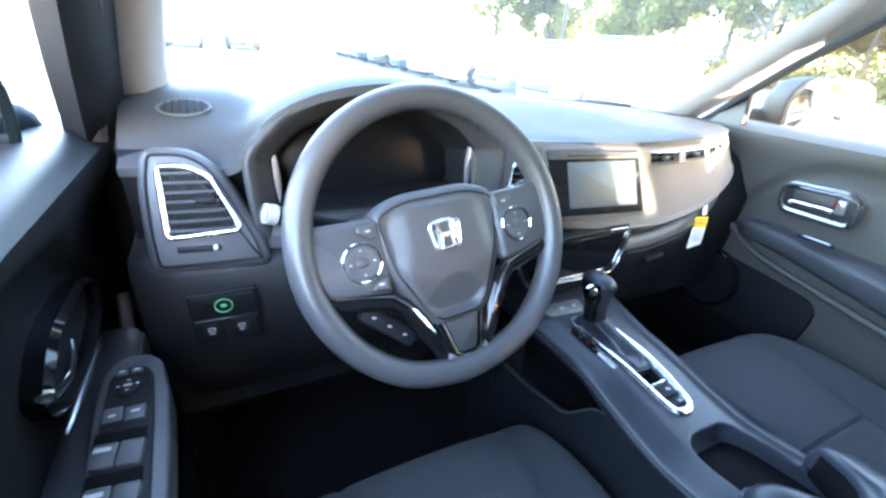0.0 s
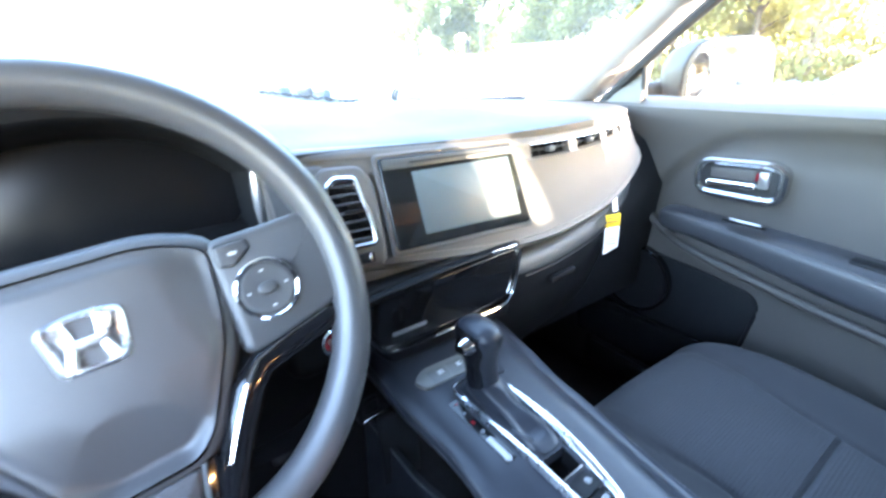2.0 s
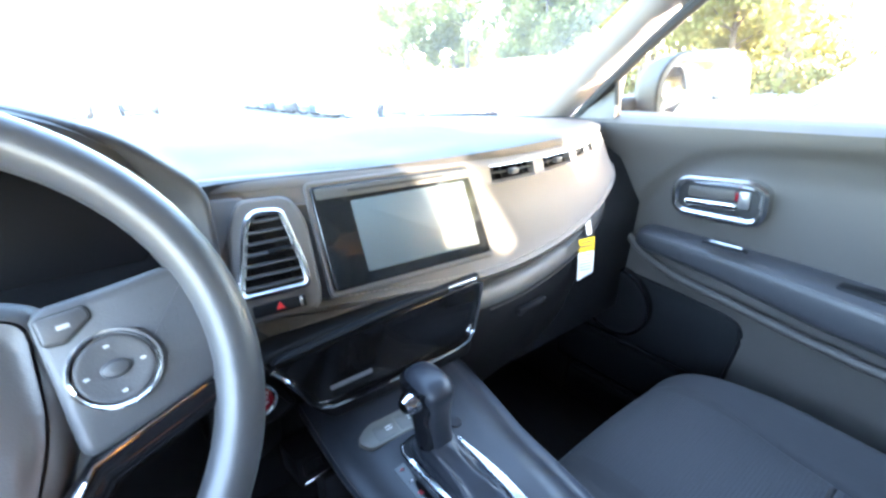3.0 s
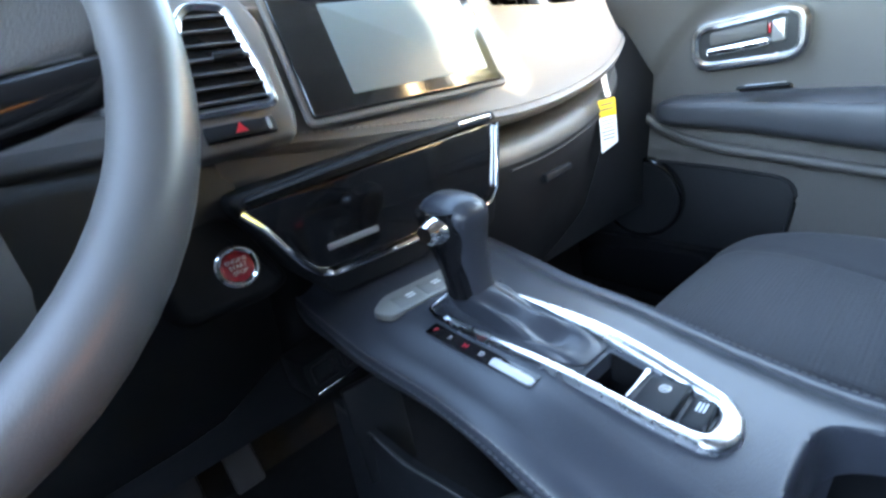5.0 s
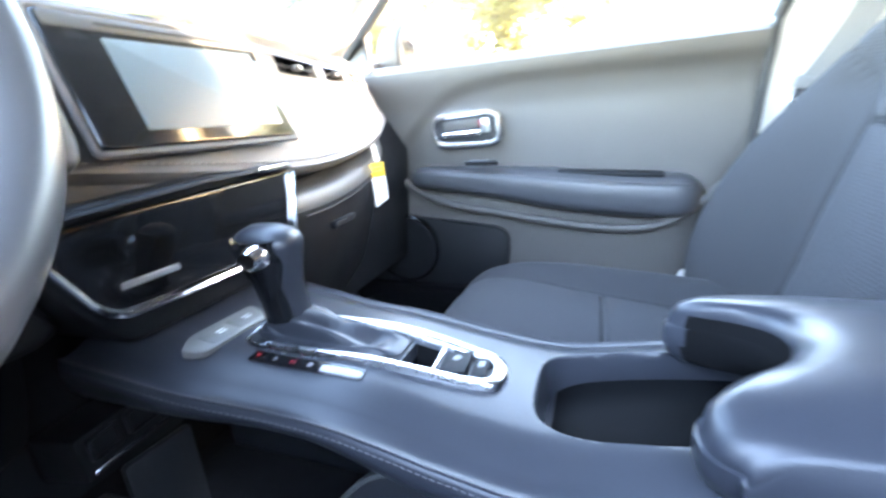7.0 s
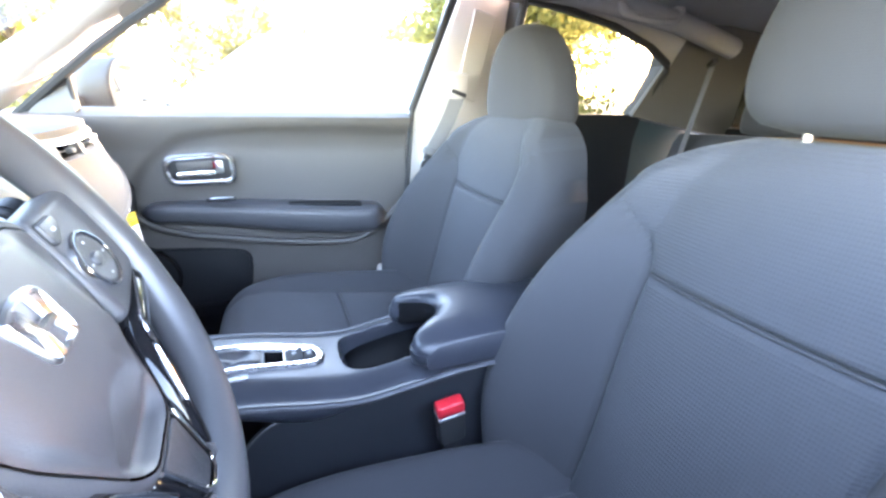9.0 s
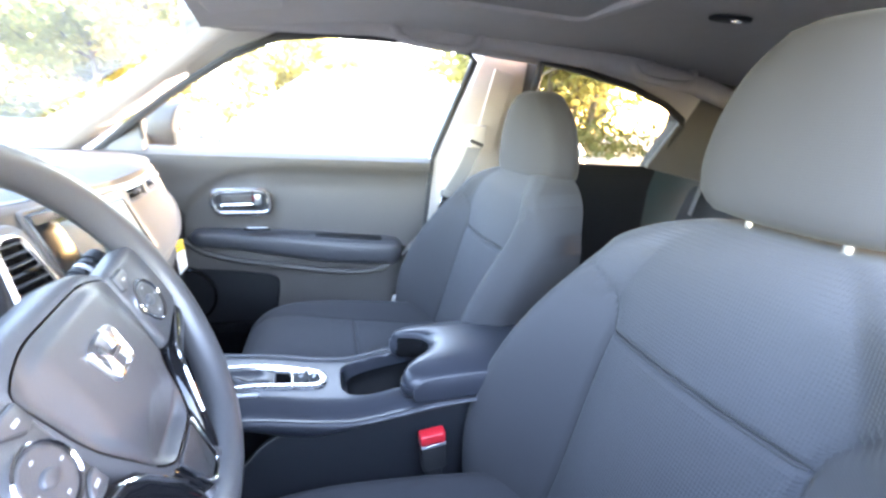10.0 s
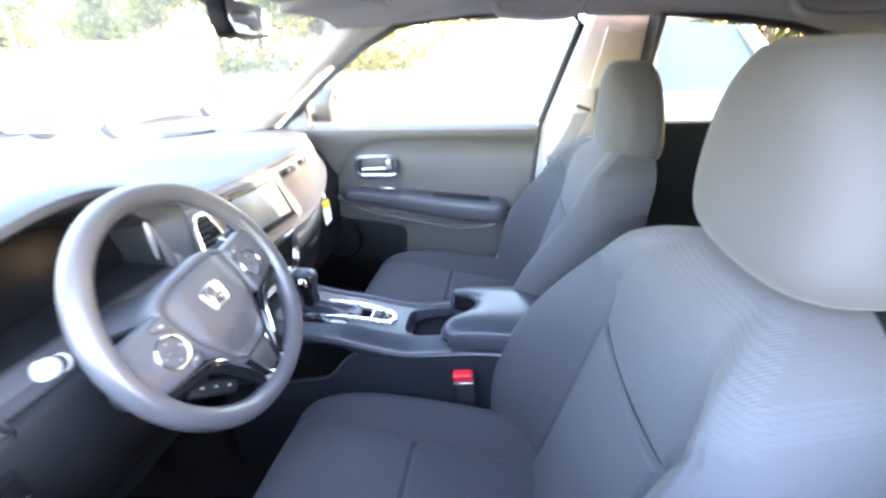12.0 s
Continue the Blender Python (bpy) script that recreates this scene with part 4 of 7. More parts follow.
def make_vent(m, outline, n, parent, tilt=0.0, tab=True):
    """An air vent: flat near-black plate for the throat's shade, chrome rim, blades and a small tab."""
    vent = part("vent", plate(B(), m, inset(outline, 0.004), 0.002, 0.0005, base=-0.002), M_RECESS_SHADE, parent, "black air vent")
    part("vent_rim", frame_ring(B(), m, outline, 0.0072, 0.007, bevel=0.003), M_CHROME, vent, "satin chrome rim")
    ys = [p.y for p in outline]
    inner = inset(outline, 0.0075)
    lo, hi = min(ys) + 0.012, max(ys) - 0.012
    for y in steps(lo, hi, n):
        xs = []
        for a, b in zip(inner, inner[1:] + inner[:1]):
            if (a.y - y) * (b.y - y) < 0:
                xs.append(a.x + (b.x - a.x) * (y - a.y) / (b.y - a.y))
        if len(xs) < 2:
            continue
        x0, x1 = min(xs), max(xs)
        bm = B()
        add_box(bm, ((x0 + x1) / 2, y, 0.001), (x1 - x0, 0.0022, 0.011), (18, 0, tilt), 0.0006, 1, m)
        part("blade", bm, M_SOFT, vent)
    if tab:
        bm = B()
        add_box(bm, (sum(p.x for p in outline) / len(outline) + 0.006, (lo + hi) / 2, 0.005), (0.024, 0.006, 0.008), (0, 0, 0), 0.002, 2, m)
        part("tab", bm, M_HARD, vent)
    return vent


# left-hand pod with its vent, below the screen pillar
LEFT = plane_at((-0.612, 0.188, 1.03), (1, -0.10, 0), (0, 0.05, 0.116))
pod = rounded([(-0.060, -0.090), (0.084, -0.088), (0.076, -0.053), (0.044, 0.018), (0.022, 0.056), (-0.007, 0.074), (-0.060, 0.076), (-0.068, 0.027), (-0.066, -0.039)], 0.02, 5)
bm = B()
plate(bm, LEFT, pod, 0.09, 0.014, base=-0.09)
part("side_pod", bm, M_SOFT, dash, "soft grey pod round the side vent", angle=60)
bm = B()
frame_ring(bm, LEFT, inset(pod, 0.010), 0.003, 0.003, base=0.0, bevel=0.001)
part("pod_line", bm, M_HARD, dash)
make_vent(LEFT, rounded([(-0.041, -0.046), (0.049, -0.040), (0.046, -0.022), (0.020, 0.036), (-0.010, 0.052), (-0.045, 0.052)], 0.012, 4), 7, dash)
bm = B()
add_box(bm, (-0.004, -0.058, 0.002), (0.05, 0.008, 0.005), (0, 0, 0), 0.002, 2, LEFT)
part("vent_slider", bm, M_HARD, dash)
bm = B()
add_box(bm, (0.016, -0.058, 0.005), (0.006, 0.008, 0.006), (0, 0, 0), 0.002, 2, LEFT)
part("slider_mark", bm, M_SILVER, dash)
bm = B()
loft(bm, [[(x, y, z) for y, z in ((0.36, 0.94), (0.265, 0.94), (0.262, 1.02), (0.262, 1.06), (0.275, 1.082), (0.36, 1.082))] for x in (-0.70, -0.60, -0.535)])
part("side_filler", bm, M_HARD, dash, angle=60)
bm = B()
loft(bm, [[(x, y, z) for y, z in ((0.33, 0.93), (0.178, 0.93), (0.182, 0.965), (0.20, 0.985), (0.33, 0.99))] for x in (-0.56, -0.36, -0.16)])
part("dial_shelf", bm, M_SOFT, dash, angle=60)
# oval window demister grille on the top
DEM = plane_at((-0.618, 0.34, pad_z(-0.618, 0.34) + 0.0005), (1, 0, (pad_z(-0.60, 0.34) - pad_z(-0.636, 0.34)) / 0.036), (0, 1, (pad_z(-0.618, 0.36) - pad_z(-0.618, 0.32)) / 0.04))
oval = [Vector((p.x * 1.0, p.y * 0.62)) for p in disc(0.036, 28)]
grille = part("demister_grille", plate(B(), DEM, inset(oval, 0.003), 0.001, 0.0004), M_BLACK, dash, "oval side window demister grille")
part("grille_rim", frame_ring(B(), DEM, oval, 0.004, 0.003, bevel=0.001), M_SOFT, grille)
for k in steps(-0.024, 0.024, 6):
    w = 0.031 * math.sqrt(max(1 - (k / 0.036) ** 2, 0))
    bm = B()
    add_box(bm, (k, 0, 0.0015), (0.0035, w * 1.25, 0.004), (0, 0, 0), 0.0008, 1, DEM)
    part("grille_bar", bm, M_HARD, grille)

# hood over the dials: a deep soft-edged frame open to the driver
HP = plane_at((-0.35, 0.182, 1.06), (1, 0, 0), (0, 0.06, 1))
half = [(0.195, -0.105), (0.202, -0.04), (0.205, 0.032), (0.15, 0.086), (0.103, 0.108), (0.062, 0.121)]
hood = rounded([(a, b) for a, b in half] + [(0.0, 0.127)] + [(-a, b) for a, b in half[::-1]], 0.022, 5)
bm = B()
at_ = lambda lp, z: [HP @ Vector((p.x, p.y, z)) for p in lp]  # noqa: E731
loft(bm, [at_(inset(hood, 0.002), -0.05), at_(inset(hood, -0.001), -0.012), at_(inset(hood, 0.001), -0.002), at_(inset(hood, 0.004), 0.001), at_(inset(hood, 0.008), 0.0), at_(inset(hood, 0.018), -0.012), at_(inset(hood, 0.036), -0.045)], caps=False)
part("dial_hood", bm, M_TOP, dash, "black arched hood over the dials", angle=70)
bm = B()
loft(bm, [at_(inset(hood, 0.036), -0.045), at_(inset(hood, 0.040), -0.05), at_(inset(hood, 0.05), -0.10), at_(inset(hood, 0.062), -0.14)], caps=False)
part("dial_well", bm, M_HARD, dash, "black inner wall round the dials", angle=70)
bm = B()
plate(bm, plane_at((-0.357, 0.315, 1.06), (1, 0, 0), (0, 0.25, 1)), [Vector((0.175 * math.copysign(abs(math.cos(a)) ** 0.8, math.cos(a)), 0.105 * math.sin(a))) for a in steps(0, 2 * math.pi, 49)[:-1]], 0.01, 0.003)
part("instrument_panel", bm, M_LENS, dash, "dark unlit instrument panel behind a clear lens")
# inner side walls of the hood; a silver strip at each side stands in for sunlight
for sx in (-1, 1):
    bm = B()
    tube(bm, [(-0.35 + sx * (0.158 + 0.004 * k), 0.232 + 0.004 * k, 1.005 + 0.085 * k) for k in steps(0, 1, 9)], [0.002 + 0.004 * math.sin(math.pi * k) for k in steps(0, 1, 9)], 8)
    part("hood_edge", bm, M_SILVER, dash, "thin silver strip for the sunlit hood edge beside the dials")

# centre vent pod, hazard switch
bm = B()
plate(bm, STACK, rounded([(-0.262, -0.080), (-0.200, -0.078), (-0.172, 0.066), (-0.225, 0.068)], 0.012), 0.018, 0.008, base=-0.016)
part("pod_side", bm, M_PADSOFT, dash, "soft panel between the dials and the centre vent", angle=60)
bm = B()
plate(bm, STACK, rounded([(-0.213, -0.076), (-0.124, -0.074), (-0.118, -0.055), (-0.118, 0.03), (-0.132, 0.058), (-0.185, 0.060), (-0.2, 0.03)], 0.012), 0.02, 0.005, base=-0.012)
part("centre_pod", bm, M_PADSOFT, dash, "soft grey pod round the centre vent")
m2 = STACK @ Matrix.Translation((0, 0, 0.008))
make_vent(m2, rounded([(-0.206, -0.047), (-0.129, -0.047), (-0.129, -0.02), (-0.141, 0.044), (-0.172, 0.047), (-0.185, 0.035)], 0.010, 4), 7, dash)
bm = B()
add_box(bm, (-0.166, -0.0605, 0.002), (0.055, 0.013, 0.007), (0, 0, 0), 0.002, 2, m2)
hz = part("hazard_switch", bm, M_HARD, dash, "black hazard switch")
bm = B()
tri = [Vector((-0.166 + 0.0055 * math.sin(a), -0.0605 + 0.0055 * math.cos(a))) for a in (0, -2.094, -4.189)]
plate(bm, m2, tri, 0.0008, 0.0002, base=0.0055)
part("hazard_triangle", bm, M_RED, hz, "red triangle")
bm = B()
add_box(bm, (-0.144, -0.0605, 0.0055), (0.003, 0.011, 0.001), (0, 0, 0), 0.0003, 1, m2)
part("switch_edge", bm, M_CHROME, hz)

# screen
scr = part("screen_unit", plate(B(), STACK, rounded([(-0.104, -0.062), (0.117, -0.060), (0.104, 0.060), (-0.108, 0.062)], 0.006), 0.006, 0.002, base=0.0), M_SCREEN, dash, "glossy black touch screen unit")
m3 = STACK @ Matrix.Translation((0, 0, 0.0062))
bm = B()
plate(bm, m3, rounded([(-0.060, -0.047), (0.100, -0.046), (0.0945, 0.042), (-0.064, 0.040)], 0.002), 0.0008, 0.0003)
part("display", bm, M_DISPLAY, scr, "grey switched-off display")
bm = B()
plate(bm, m3, rounded([(-0.103, 0.046), (0.1045, 0.046), (0.103, 0.058), (-0.104, 0.0595)], 0.003), 0.0012, 0.0004)
part("disc_bar", bm, M_STRIP, scr, "grey strip with the disc slot")
bm = B()
add_box(bm, (0.0, 0.0525, 0.0016), (0.13, 0.0028, 0.001), (0, 0, 0), 0.0004, 1, m3)
part("disc_slot", bm, M_BLACK, scr, "thin disc slot")
for k in (0.082, 0.092):
    bm = B()
    add_box(bm, (k, 0.0525, 0.0016), (0.0045, 0.004, 0.0008), (0, 0, 0), 0.0003, 1, m3)
    part("slot_mark", bm, M_WHITE, scr)
bm = B()
frame_ring(bm, STACK, rounded([(-0.111, -0.069), (0.124, -0.067), (0.110, 0.068), (-0.114, 0.069)], 0.010), 0.007, 0.0045, bevel=0.002)
part("screen_surround", bm, M_PADSOFT, scr, "moulded surround")

# passenger vents: blades and tabs in the three openings of the slim slot
for xa, xb in OPENINGS:
    mid = (xa + xb) / 2
    f_ = 0.845
    at_pad = lambda x, f, d: Vector((x, lip(x)[0] + (brow(x)[0] - lip(x)[0]) * f + d, lip(x)[1] + (brow(x)[1] - lip(x)[1]) * f))  # noqa: E731
    bm = B()
    tube(bm, [at_pad(x, 0.85, 0.006) for x in steps(xa + 0.001, xb - 0.001, 9)], 0.0016, 6)
    pv = part("passenger_vent", bm, M_HARD, dash, "blade across a slim passenger vent")
    for k in (0.15, 0.32, 0.68, 0.85):
        bm = B()
        x = xa + (xb - xa) * k
        tube(bm, [at_pad(x, 0.79, 0.012), at_pad(x, 0.905, 0.012)], 0.0012, 6)
        part("blade", bm, M_HARD, pv)
    bm = B()
    add_box(bm, tuple(at_pad(mid, 0.85, 0.001)), (0.016, 0.012, 0.009), (0, 0, 0), 0.003)
    part("tab", bm, M_SOFT, pv, "sliding tab")
    bm = B()
    tube(bm, [at_pad(x, 0.918, -0.0015) for x in steps(xa - 0.004, xb + 0.004, 9)], 0.0014, 6)
    part("slot_lip", bm, M_CHROME, pv, "thin satin lip")

# glossy climate panel with its chrome surround
CLIM = plane_at((0.03, 0.150, 0.88), (1, 0, 0), (0, 0.03, 1))
bm = B()
clim = rounded([(-0.163, 0.022), (-0.118, -0.05), (-0.10, -0.056), (0.088, -0.056), (0.115, -0.045), (0.134, 0.034)], 0.012)
plate(bm, CLIM, clim, 0.006, 0.002)
cp = part("climate_panel", bm, M_PIANO, dash, "piano black climate panel, switched off")
bm = B()
pts = [(-0.163, 0.018), (-0.150, 0.002), (-0.128, -0.040), (-0.118, -0.052), (-0.104, -0.058), (-0.05, -0.060), (0.03, -0.060), (0.085, -0.059), (0.105, -0.054), (0.118, -0.040), (0.128, 0.0), (0.134, 0.032)]
tube(bm, [CLIM @ Vector((a, b, 0.007)) for a, b in pts], 0.0033, 8, flat=1.3)
part("chrome_surround", bm, M_BRIGHT, cp, "chrome line along the panel's lower edge")
bm = B()
plate(bm, CLIM, rounded([(-0.162, 0.022), (0.0, 0.033), (0.134, 0.036), (0.13, 0.046), (0.0, 0.042), (-0.155, 0.029)], 0.004), 0.011, 0.004)
part("panel_brow", bm, M_HARD, cp, "glossy overhanging edge")
# chrome and silver slips painted in for streaks of glint on the gloss
bm = B()
plate(bm, CLIM, rounded(rect(0.05, 0.007, 0.098, 0.040), 0.003), 0.0125, 0.001)
part("bright_end", bm, M_CHROME, cp)
bm = B()
plate(bm, CLIM @ Matrix.Translation((0, 0, 0.006)), rounded(rect(0.055, 0.006, -0.075, -0.034), 0.002), 0.001, 0.0004)
part("indicator_strip", bm, M_SILVER, cp)
# dark housing round the climate panel
bm = B()
plate(bm, CLIM, inset(rounded([(-0.166, 0.028), (-0.122, -0.056), (-0.10, -0.085), (0.115, -0.085), (0.125, -0.05), (0.138, 0.048), (0.0, 0.040)], 0.010), -0.004), 0.11, 0.006, base=-0.112)
part("stack_housing", bm, M_HARD, dash, "glossy black housing of the climate panel")
# start button on its pod
ST = plane_at((-0.145, 0.165, 0.853), (1, 0.12, 0), (0, 0.3, 0.95))
bm = B()
plate(bm, ST, rounded([(-0.06, -0.032), (0.02, -0.036), (0.042, -0.028), (0.015, 0.05), (-0.06, 0.05)], 0.02), 0.04, 0.01, base=-0.044)
part("start_pod", bm, M_HARD, dash)
bm = B()
frame_ring(bm, ST, disc(0.0185, 36), 0.005, 0.008, base=-0.004, bevel=0.002)
sb = part("start_button", bm, M_BRIGHT, dash, "engine start button in a chrome ring")
part("button_cap", plate(B(), ST, disc(0.0138, 32), 0.006, 0.0015, base=-0.004), M_REDDARK, sb, "red button cap")
for k, t_ in enumerate(("ENGINE", "START", "STOP")):
    words("button_text", t_, ST @ Matrix.Translation((0, 0.0052 - 0.0052 * k, 0.0022)), 0.0052, M_WHITE, sb)

# switch panel left of the column
SW = plane_at((-0.602, 0.156, 0.875), (1, -0.04, 0), (0, -0.06, 1))
bm = B()
plate(bm, SW, rounded([(-0.043, -0.045), (0.043, -0.045), (0.044, 0.042), (-0.043, 0.040)], 0.006), 0.006, 0.002, base=-0.004)
sp = part("switch_panel", bm, M_HARD, dash, "black switch panel")
for x0_, y0_, w_, h_ in ((0.0, 0.018, 0.076, 0.036), (-0.02, -0.022, 0.036, 0.036), (0.02, -0.022, 0.036, 0.036)):
    part("switch", plate(B(), SW, rounded(rect(w_, h_, x0_, y0_), 0.003), 0.002, 0.0007, base=0.0022), M_HARD, sp)
part("eco_disc", frame_ring(B(), SW, disc(0.0115, 28, 0.0, 0.02), 0.0016, 0.0012, base=0.004, bevel=0.0004), M_GREEN, sp, "green ring mark")
part("eco_leaf", plate(B(), SW, [Vector((p.x * 0.9, 0.02 + p.y * 0.6)) for p in disc(0.0045, 16)], 0.0012, 0.0004, base=0.004), M_GREEN, sp)
for x0_ in (-0.02, 0.018):
    bm = B()
    frame_ring(bm, SW, rounded(rect(0.009, 0.0065, x0_, -0.018), 0.002), 0.0011, 0.0008, base=0.004, bevel=0.0003)
    part("switch_mark", bm, M_MARK, sp)
    bm = B()
    plate(bm, SW, rounded(rect(0.007, 0.0013, x0_, -0.025), 0.0005), 0.0008, 0.0003, base=0.004)
    part("switch_mark", bm, M_MARK, sp)
bm = B()
add_box(bm, (0.0, -0.001, 0.0045), (0.078, 0.0012, 0.0006), (0, 0, 0), 0, 1, SW)
part("panel_line", bm, M_SILVER, sp)

# ---- price tag on the glove box ----
tag = thing("hanging_tag", "white and yellow paper tag hung on the glove box", "paper tag")
bm = B()
sheet(bm, lambda u, v: (0.484 + 0.008 * u - 0.002 * v, 0.197 - 0.008 * v * v, 0.935 - 0.045 * v + 0.006 * math.sin(v * 2.2)), steps(-1, 1, 3), steps(0, 1, 8), (0, 0.0006, 0))
part("strap", bm, M_PAPER, tag, "white paper loop")
TAGM = plane_at((0.470, 0.184, 0.852), (1, -0.25, 0), (0.24, 0.0, 1))
part("yellow_head", plate(B(), TAGM, rounded([(-0.019, 0.012), (0.019, 0.012), (0.019, 0.040), (-0.019, 0.040)], 0.002), 0.0007, 0.0002), M_YELLOW, tag, "yellow upper band")
part("white_sheet", plate(B(), TAGM, rounded([(-0.019, -0.046), (0.019, -0.034), (0.019, 0.0118), (-0.019, 0.0118)], 0.002), 0.0007, 0.0002), M_PAPER, tag, "white lower sheet")
for k in range(6):
    bm = B()
    add_box(bm, (-0.001, 0.006 - 0.006 * k, 0.001), (0.03 - 0.002 * (k % 3), 0.0016, 0.0003), (0, 0, 0), 0, 1, TAGM)
    part("print_bar", bm, M_STITCH, tag)
for k in range(2):
    bm = B()
    add_box(bm, (0.0, 0.032 - 0.008 * k, 0.001), (0.028, 0.0022, 0.0003), (0, 0, 0), 0, 1, TAGM)
    part("print_bar", bm, M_STITCH, tag)

# glove box lid lines
bm = B()
g = []
for x in steps(0.20, 0.60, 21):
    yl, zl = lip(x)
    g.append((x, yl + 0.016, zl - 0.068))
tube(bm, g, 0.0016, 6)
part("lid_line", bm, M_BLACK, dash)
bm = B()
gx = 0.30
add_box(bm, (gx, lip(gx)[0] + 0.016, lip(gx)[1] - 0.10), (0.07, 0.012, 0.014), (0, 0, 4), 0.004)
part("lid_handle", bm, M_HARD, dash, "glove box latch")

# ---- steering wheel details ----
for sx in (-1, 1):
    pts = [(0.078, 0.040), (0.078, -0.052), (0.10, -0.050), (0.150, -0.040), (0.168, -0.03), (0.170, 0.035), (0.155, 0.042), (0.11, 0.040)]
    out = [(sx * a, b) for a, b in pts]
    if sum(a[0] * b[1] - b[0] * a[1] for a, b in zip(out, out[1:] + out[:1])) < 0:
        out = out[::-1]
    bm = B()
    plate(bm, WHEEL, rounded(out, 0.012), 0.022, 0.006, base=-0.016)
    spoke = part("side_spoke", bm, M_HUB, wheel, "dark grey spoke with thumb controls", angle=60)
    part("control_ring", frame_ring(B(), WHEEL, disc(0.0235, 36, sx * 0.108, -0.008), 0.0024, 0.005, base=0.005, bevel=0.001), M_BRIGHT, spoke, "silver ring round the thumb pad")
    part("thumb_pad", plate(B(), WHEEL, disc(0.020, 32, sx * 0.108, -0.008), 0.004, 0.0015, base=0.005, dome=-0.0015), M_SOFT, spoke)
    part("thumb_button", plate(B(), WHEEL, [Vector((sx * 0.108 + p.x, -0.008 + p.y * 0.7)) for p in disc(0.0075, 20)], 0.0055, 0.0015, base=0.005), M_HUB, spoke)
    for a in (0, math.pi / 2, math.pi, -math.pi / 2):
        bm = B()
        add_box(bm, (sx * 0.108 + 0.014 * math.cos(a), -0.008 + 0.014 * math.sin(a), 0.0092), (0.0028, 0.0018, 0.0006), (0, 0, 0), 0.0002, 1, WHEEL)
        part("control_mark", bm, M_MARK, spoke)
    # tapering keys beside the cover: two on the driver's outer side, one on the other
    for key in ([(0.083, 0.033), (0.083, 0.018), (0.092, 0.016), (0.107, 0.026), (0.106, 0.033)], [(0.083, -0.030), (0.083, -0.045), (0.104, -0.043), (0.100, -0.036), (0.091, -0.030)])[:2 if sx < 0 else 1]:
        shape = [(sx * a, b) for a, b in key]
        if sum(a[0] * b[1] - b[0] * a[1] for a, b in zip(shape, shape[1:] + shape[:1])) < 0:
            shape = shape[::-1]
        shape = rounded(shape, 0.0025)
        part("key_gap", plate(B(), WHEEL, inset(shape, -0.0011), 0.0009, 0.0003, base=0.0055), M_BLACK, spoke)
        part("control_key", plate(B(), WHEEL, shape, 0.0032, 0.0012, base=0.0055), M_HUB, spoke)
        c = sum(shape, Vector((0, 0))) / len(shape)
        bm = B()
        add_box(bm, (c.x, c.y, 0.0088), (0.0060, 0.0026, 0.0006), (0, 0, 0), 0.0002, 1, WHEEL)
        part("control_mark", bm, M_MARK, spoke)
    # glossy strip under the spoke, running down into the lower spoke
    bm = B()
    tube(bm, [WHEEL @ Vector((sx * a, b, z)) for a, b, z in ((0.158, -0.045, -0.004), (0.12, -0.053, -0.002), (0.085, -0.060, 0.0), (0.070, -0.072, 0.0), (0.050, -0.105, -0.002), (0.036, -0.135, -0.004), (0.030, -0.152, -0.006))], [0.009, 0.011, 0.011, 0.012, 0.0115, 0.010, 0.008], 10)
    arm = part("lower_arm", bm, M_PIANO, wheel, "piano black lower spoke arm")
    bm = B()
    tube(bm, [WHEEL @ Vector((sx * a, b, z)) for a, b, z in ((0.146, -0.0405, 0.0035), (0.112, -0.0470, 0.0075), (0.082, -0.0545, 0.0105), (0.068, -0.069, 0.0115), (0.056, -0.088, 0.0105), (0.042, -0.112, 0.009))], [0.0006, 0.0008, 0.0012, 0.0022, 0.0024, 0.0012], 8)
    part("bright_edge", bm, M_BRIGHT, arm, "chrome edge")
bm = B()
low = rounded([(-0.038, -0.100), (-0.024, -0.162), (0.0, -0.168), (0.024, -0.162), (0.038, -0.100)], 0.008)
plate(bm, WHEEL, low, 0.016, 0.004, base=-0.014)
ls = part("lower_spoke", bm, M_PIANO, wheel, "piano black lower spoke")
m_mesh = surface("perforated_silver", (0.045, 0.045, 0.048), 0.45, metal=0.3, vary=0.1, size=60, bump=1.0, bump_size=700)
part("spoke_insert", plate(B(), WHEEL, rounded([(-0.024, -0.106), (-0.012, -0.148), (0.012, -0.148), (0.024, -0.106)], 0.005), 0.002, 0.0008, base=0.0022), m_mesh, ls, "grey perforated insert")
bm = B()
tube(bm, [WHEEL @ Vector((a, b, 0.004)) for a, b in ((-0.028, -0.104), (-0.017, -0.146), (-0.008, -0.153), (0.008, -0.153), (0.017, -0.146), (0.028, -0.104))], 0.0016, 8)
part("insert_line", bm, M_BRIGHT, ls, "chrome outline")
for sx in (-1, 1):
    bm = B()
    tube(bm, [WHEEL @ Vector((sx * 0.020, -0.150, -0.006)), WHEEL @ Vector((sx * 0.030, -0.165, -0.004)), WHEEL @ Vector((sx * 0.045, -0.170, -0.002))], [0.012, 0.012, 0.010], 10)
    part("rim_root", bm, M_RIM, wheel)
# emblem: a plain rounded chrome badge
EM = WHEEL @ Matrix.Translation((-0.0008, 0.0004, 0.0108)) @ Matrix.Scale(0.96, 4)
badge = rounded([(-0.0235, 0.018), (-0.019, -0.0185), (0.019, -0.0185), (0.0235, 0.018), (0.0, 0.0215)], 0.008)
if sum(a.x * b.y - b.x * a.y for a, b in zip(badge, badge[1:] + badge[:1])) < 0:
    badge = badge[::-1]
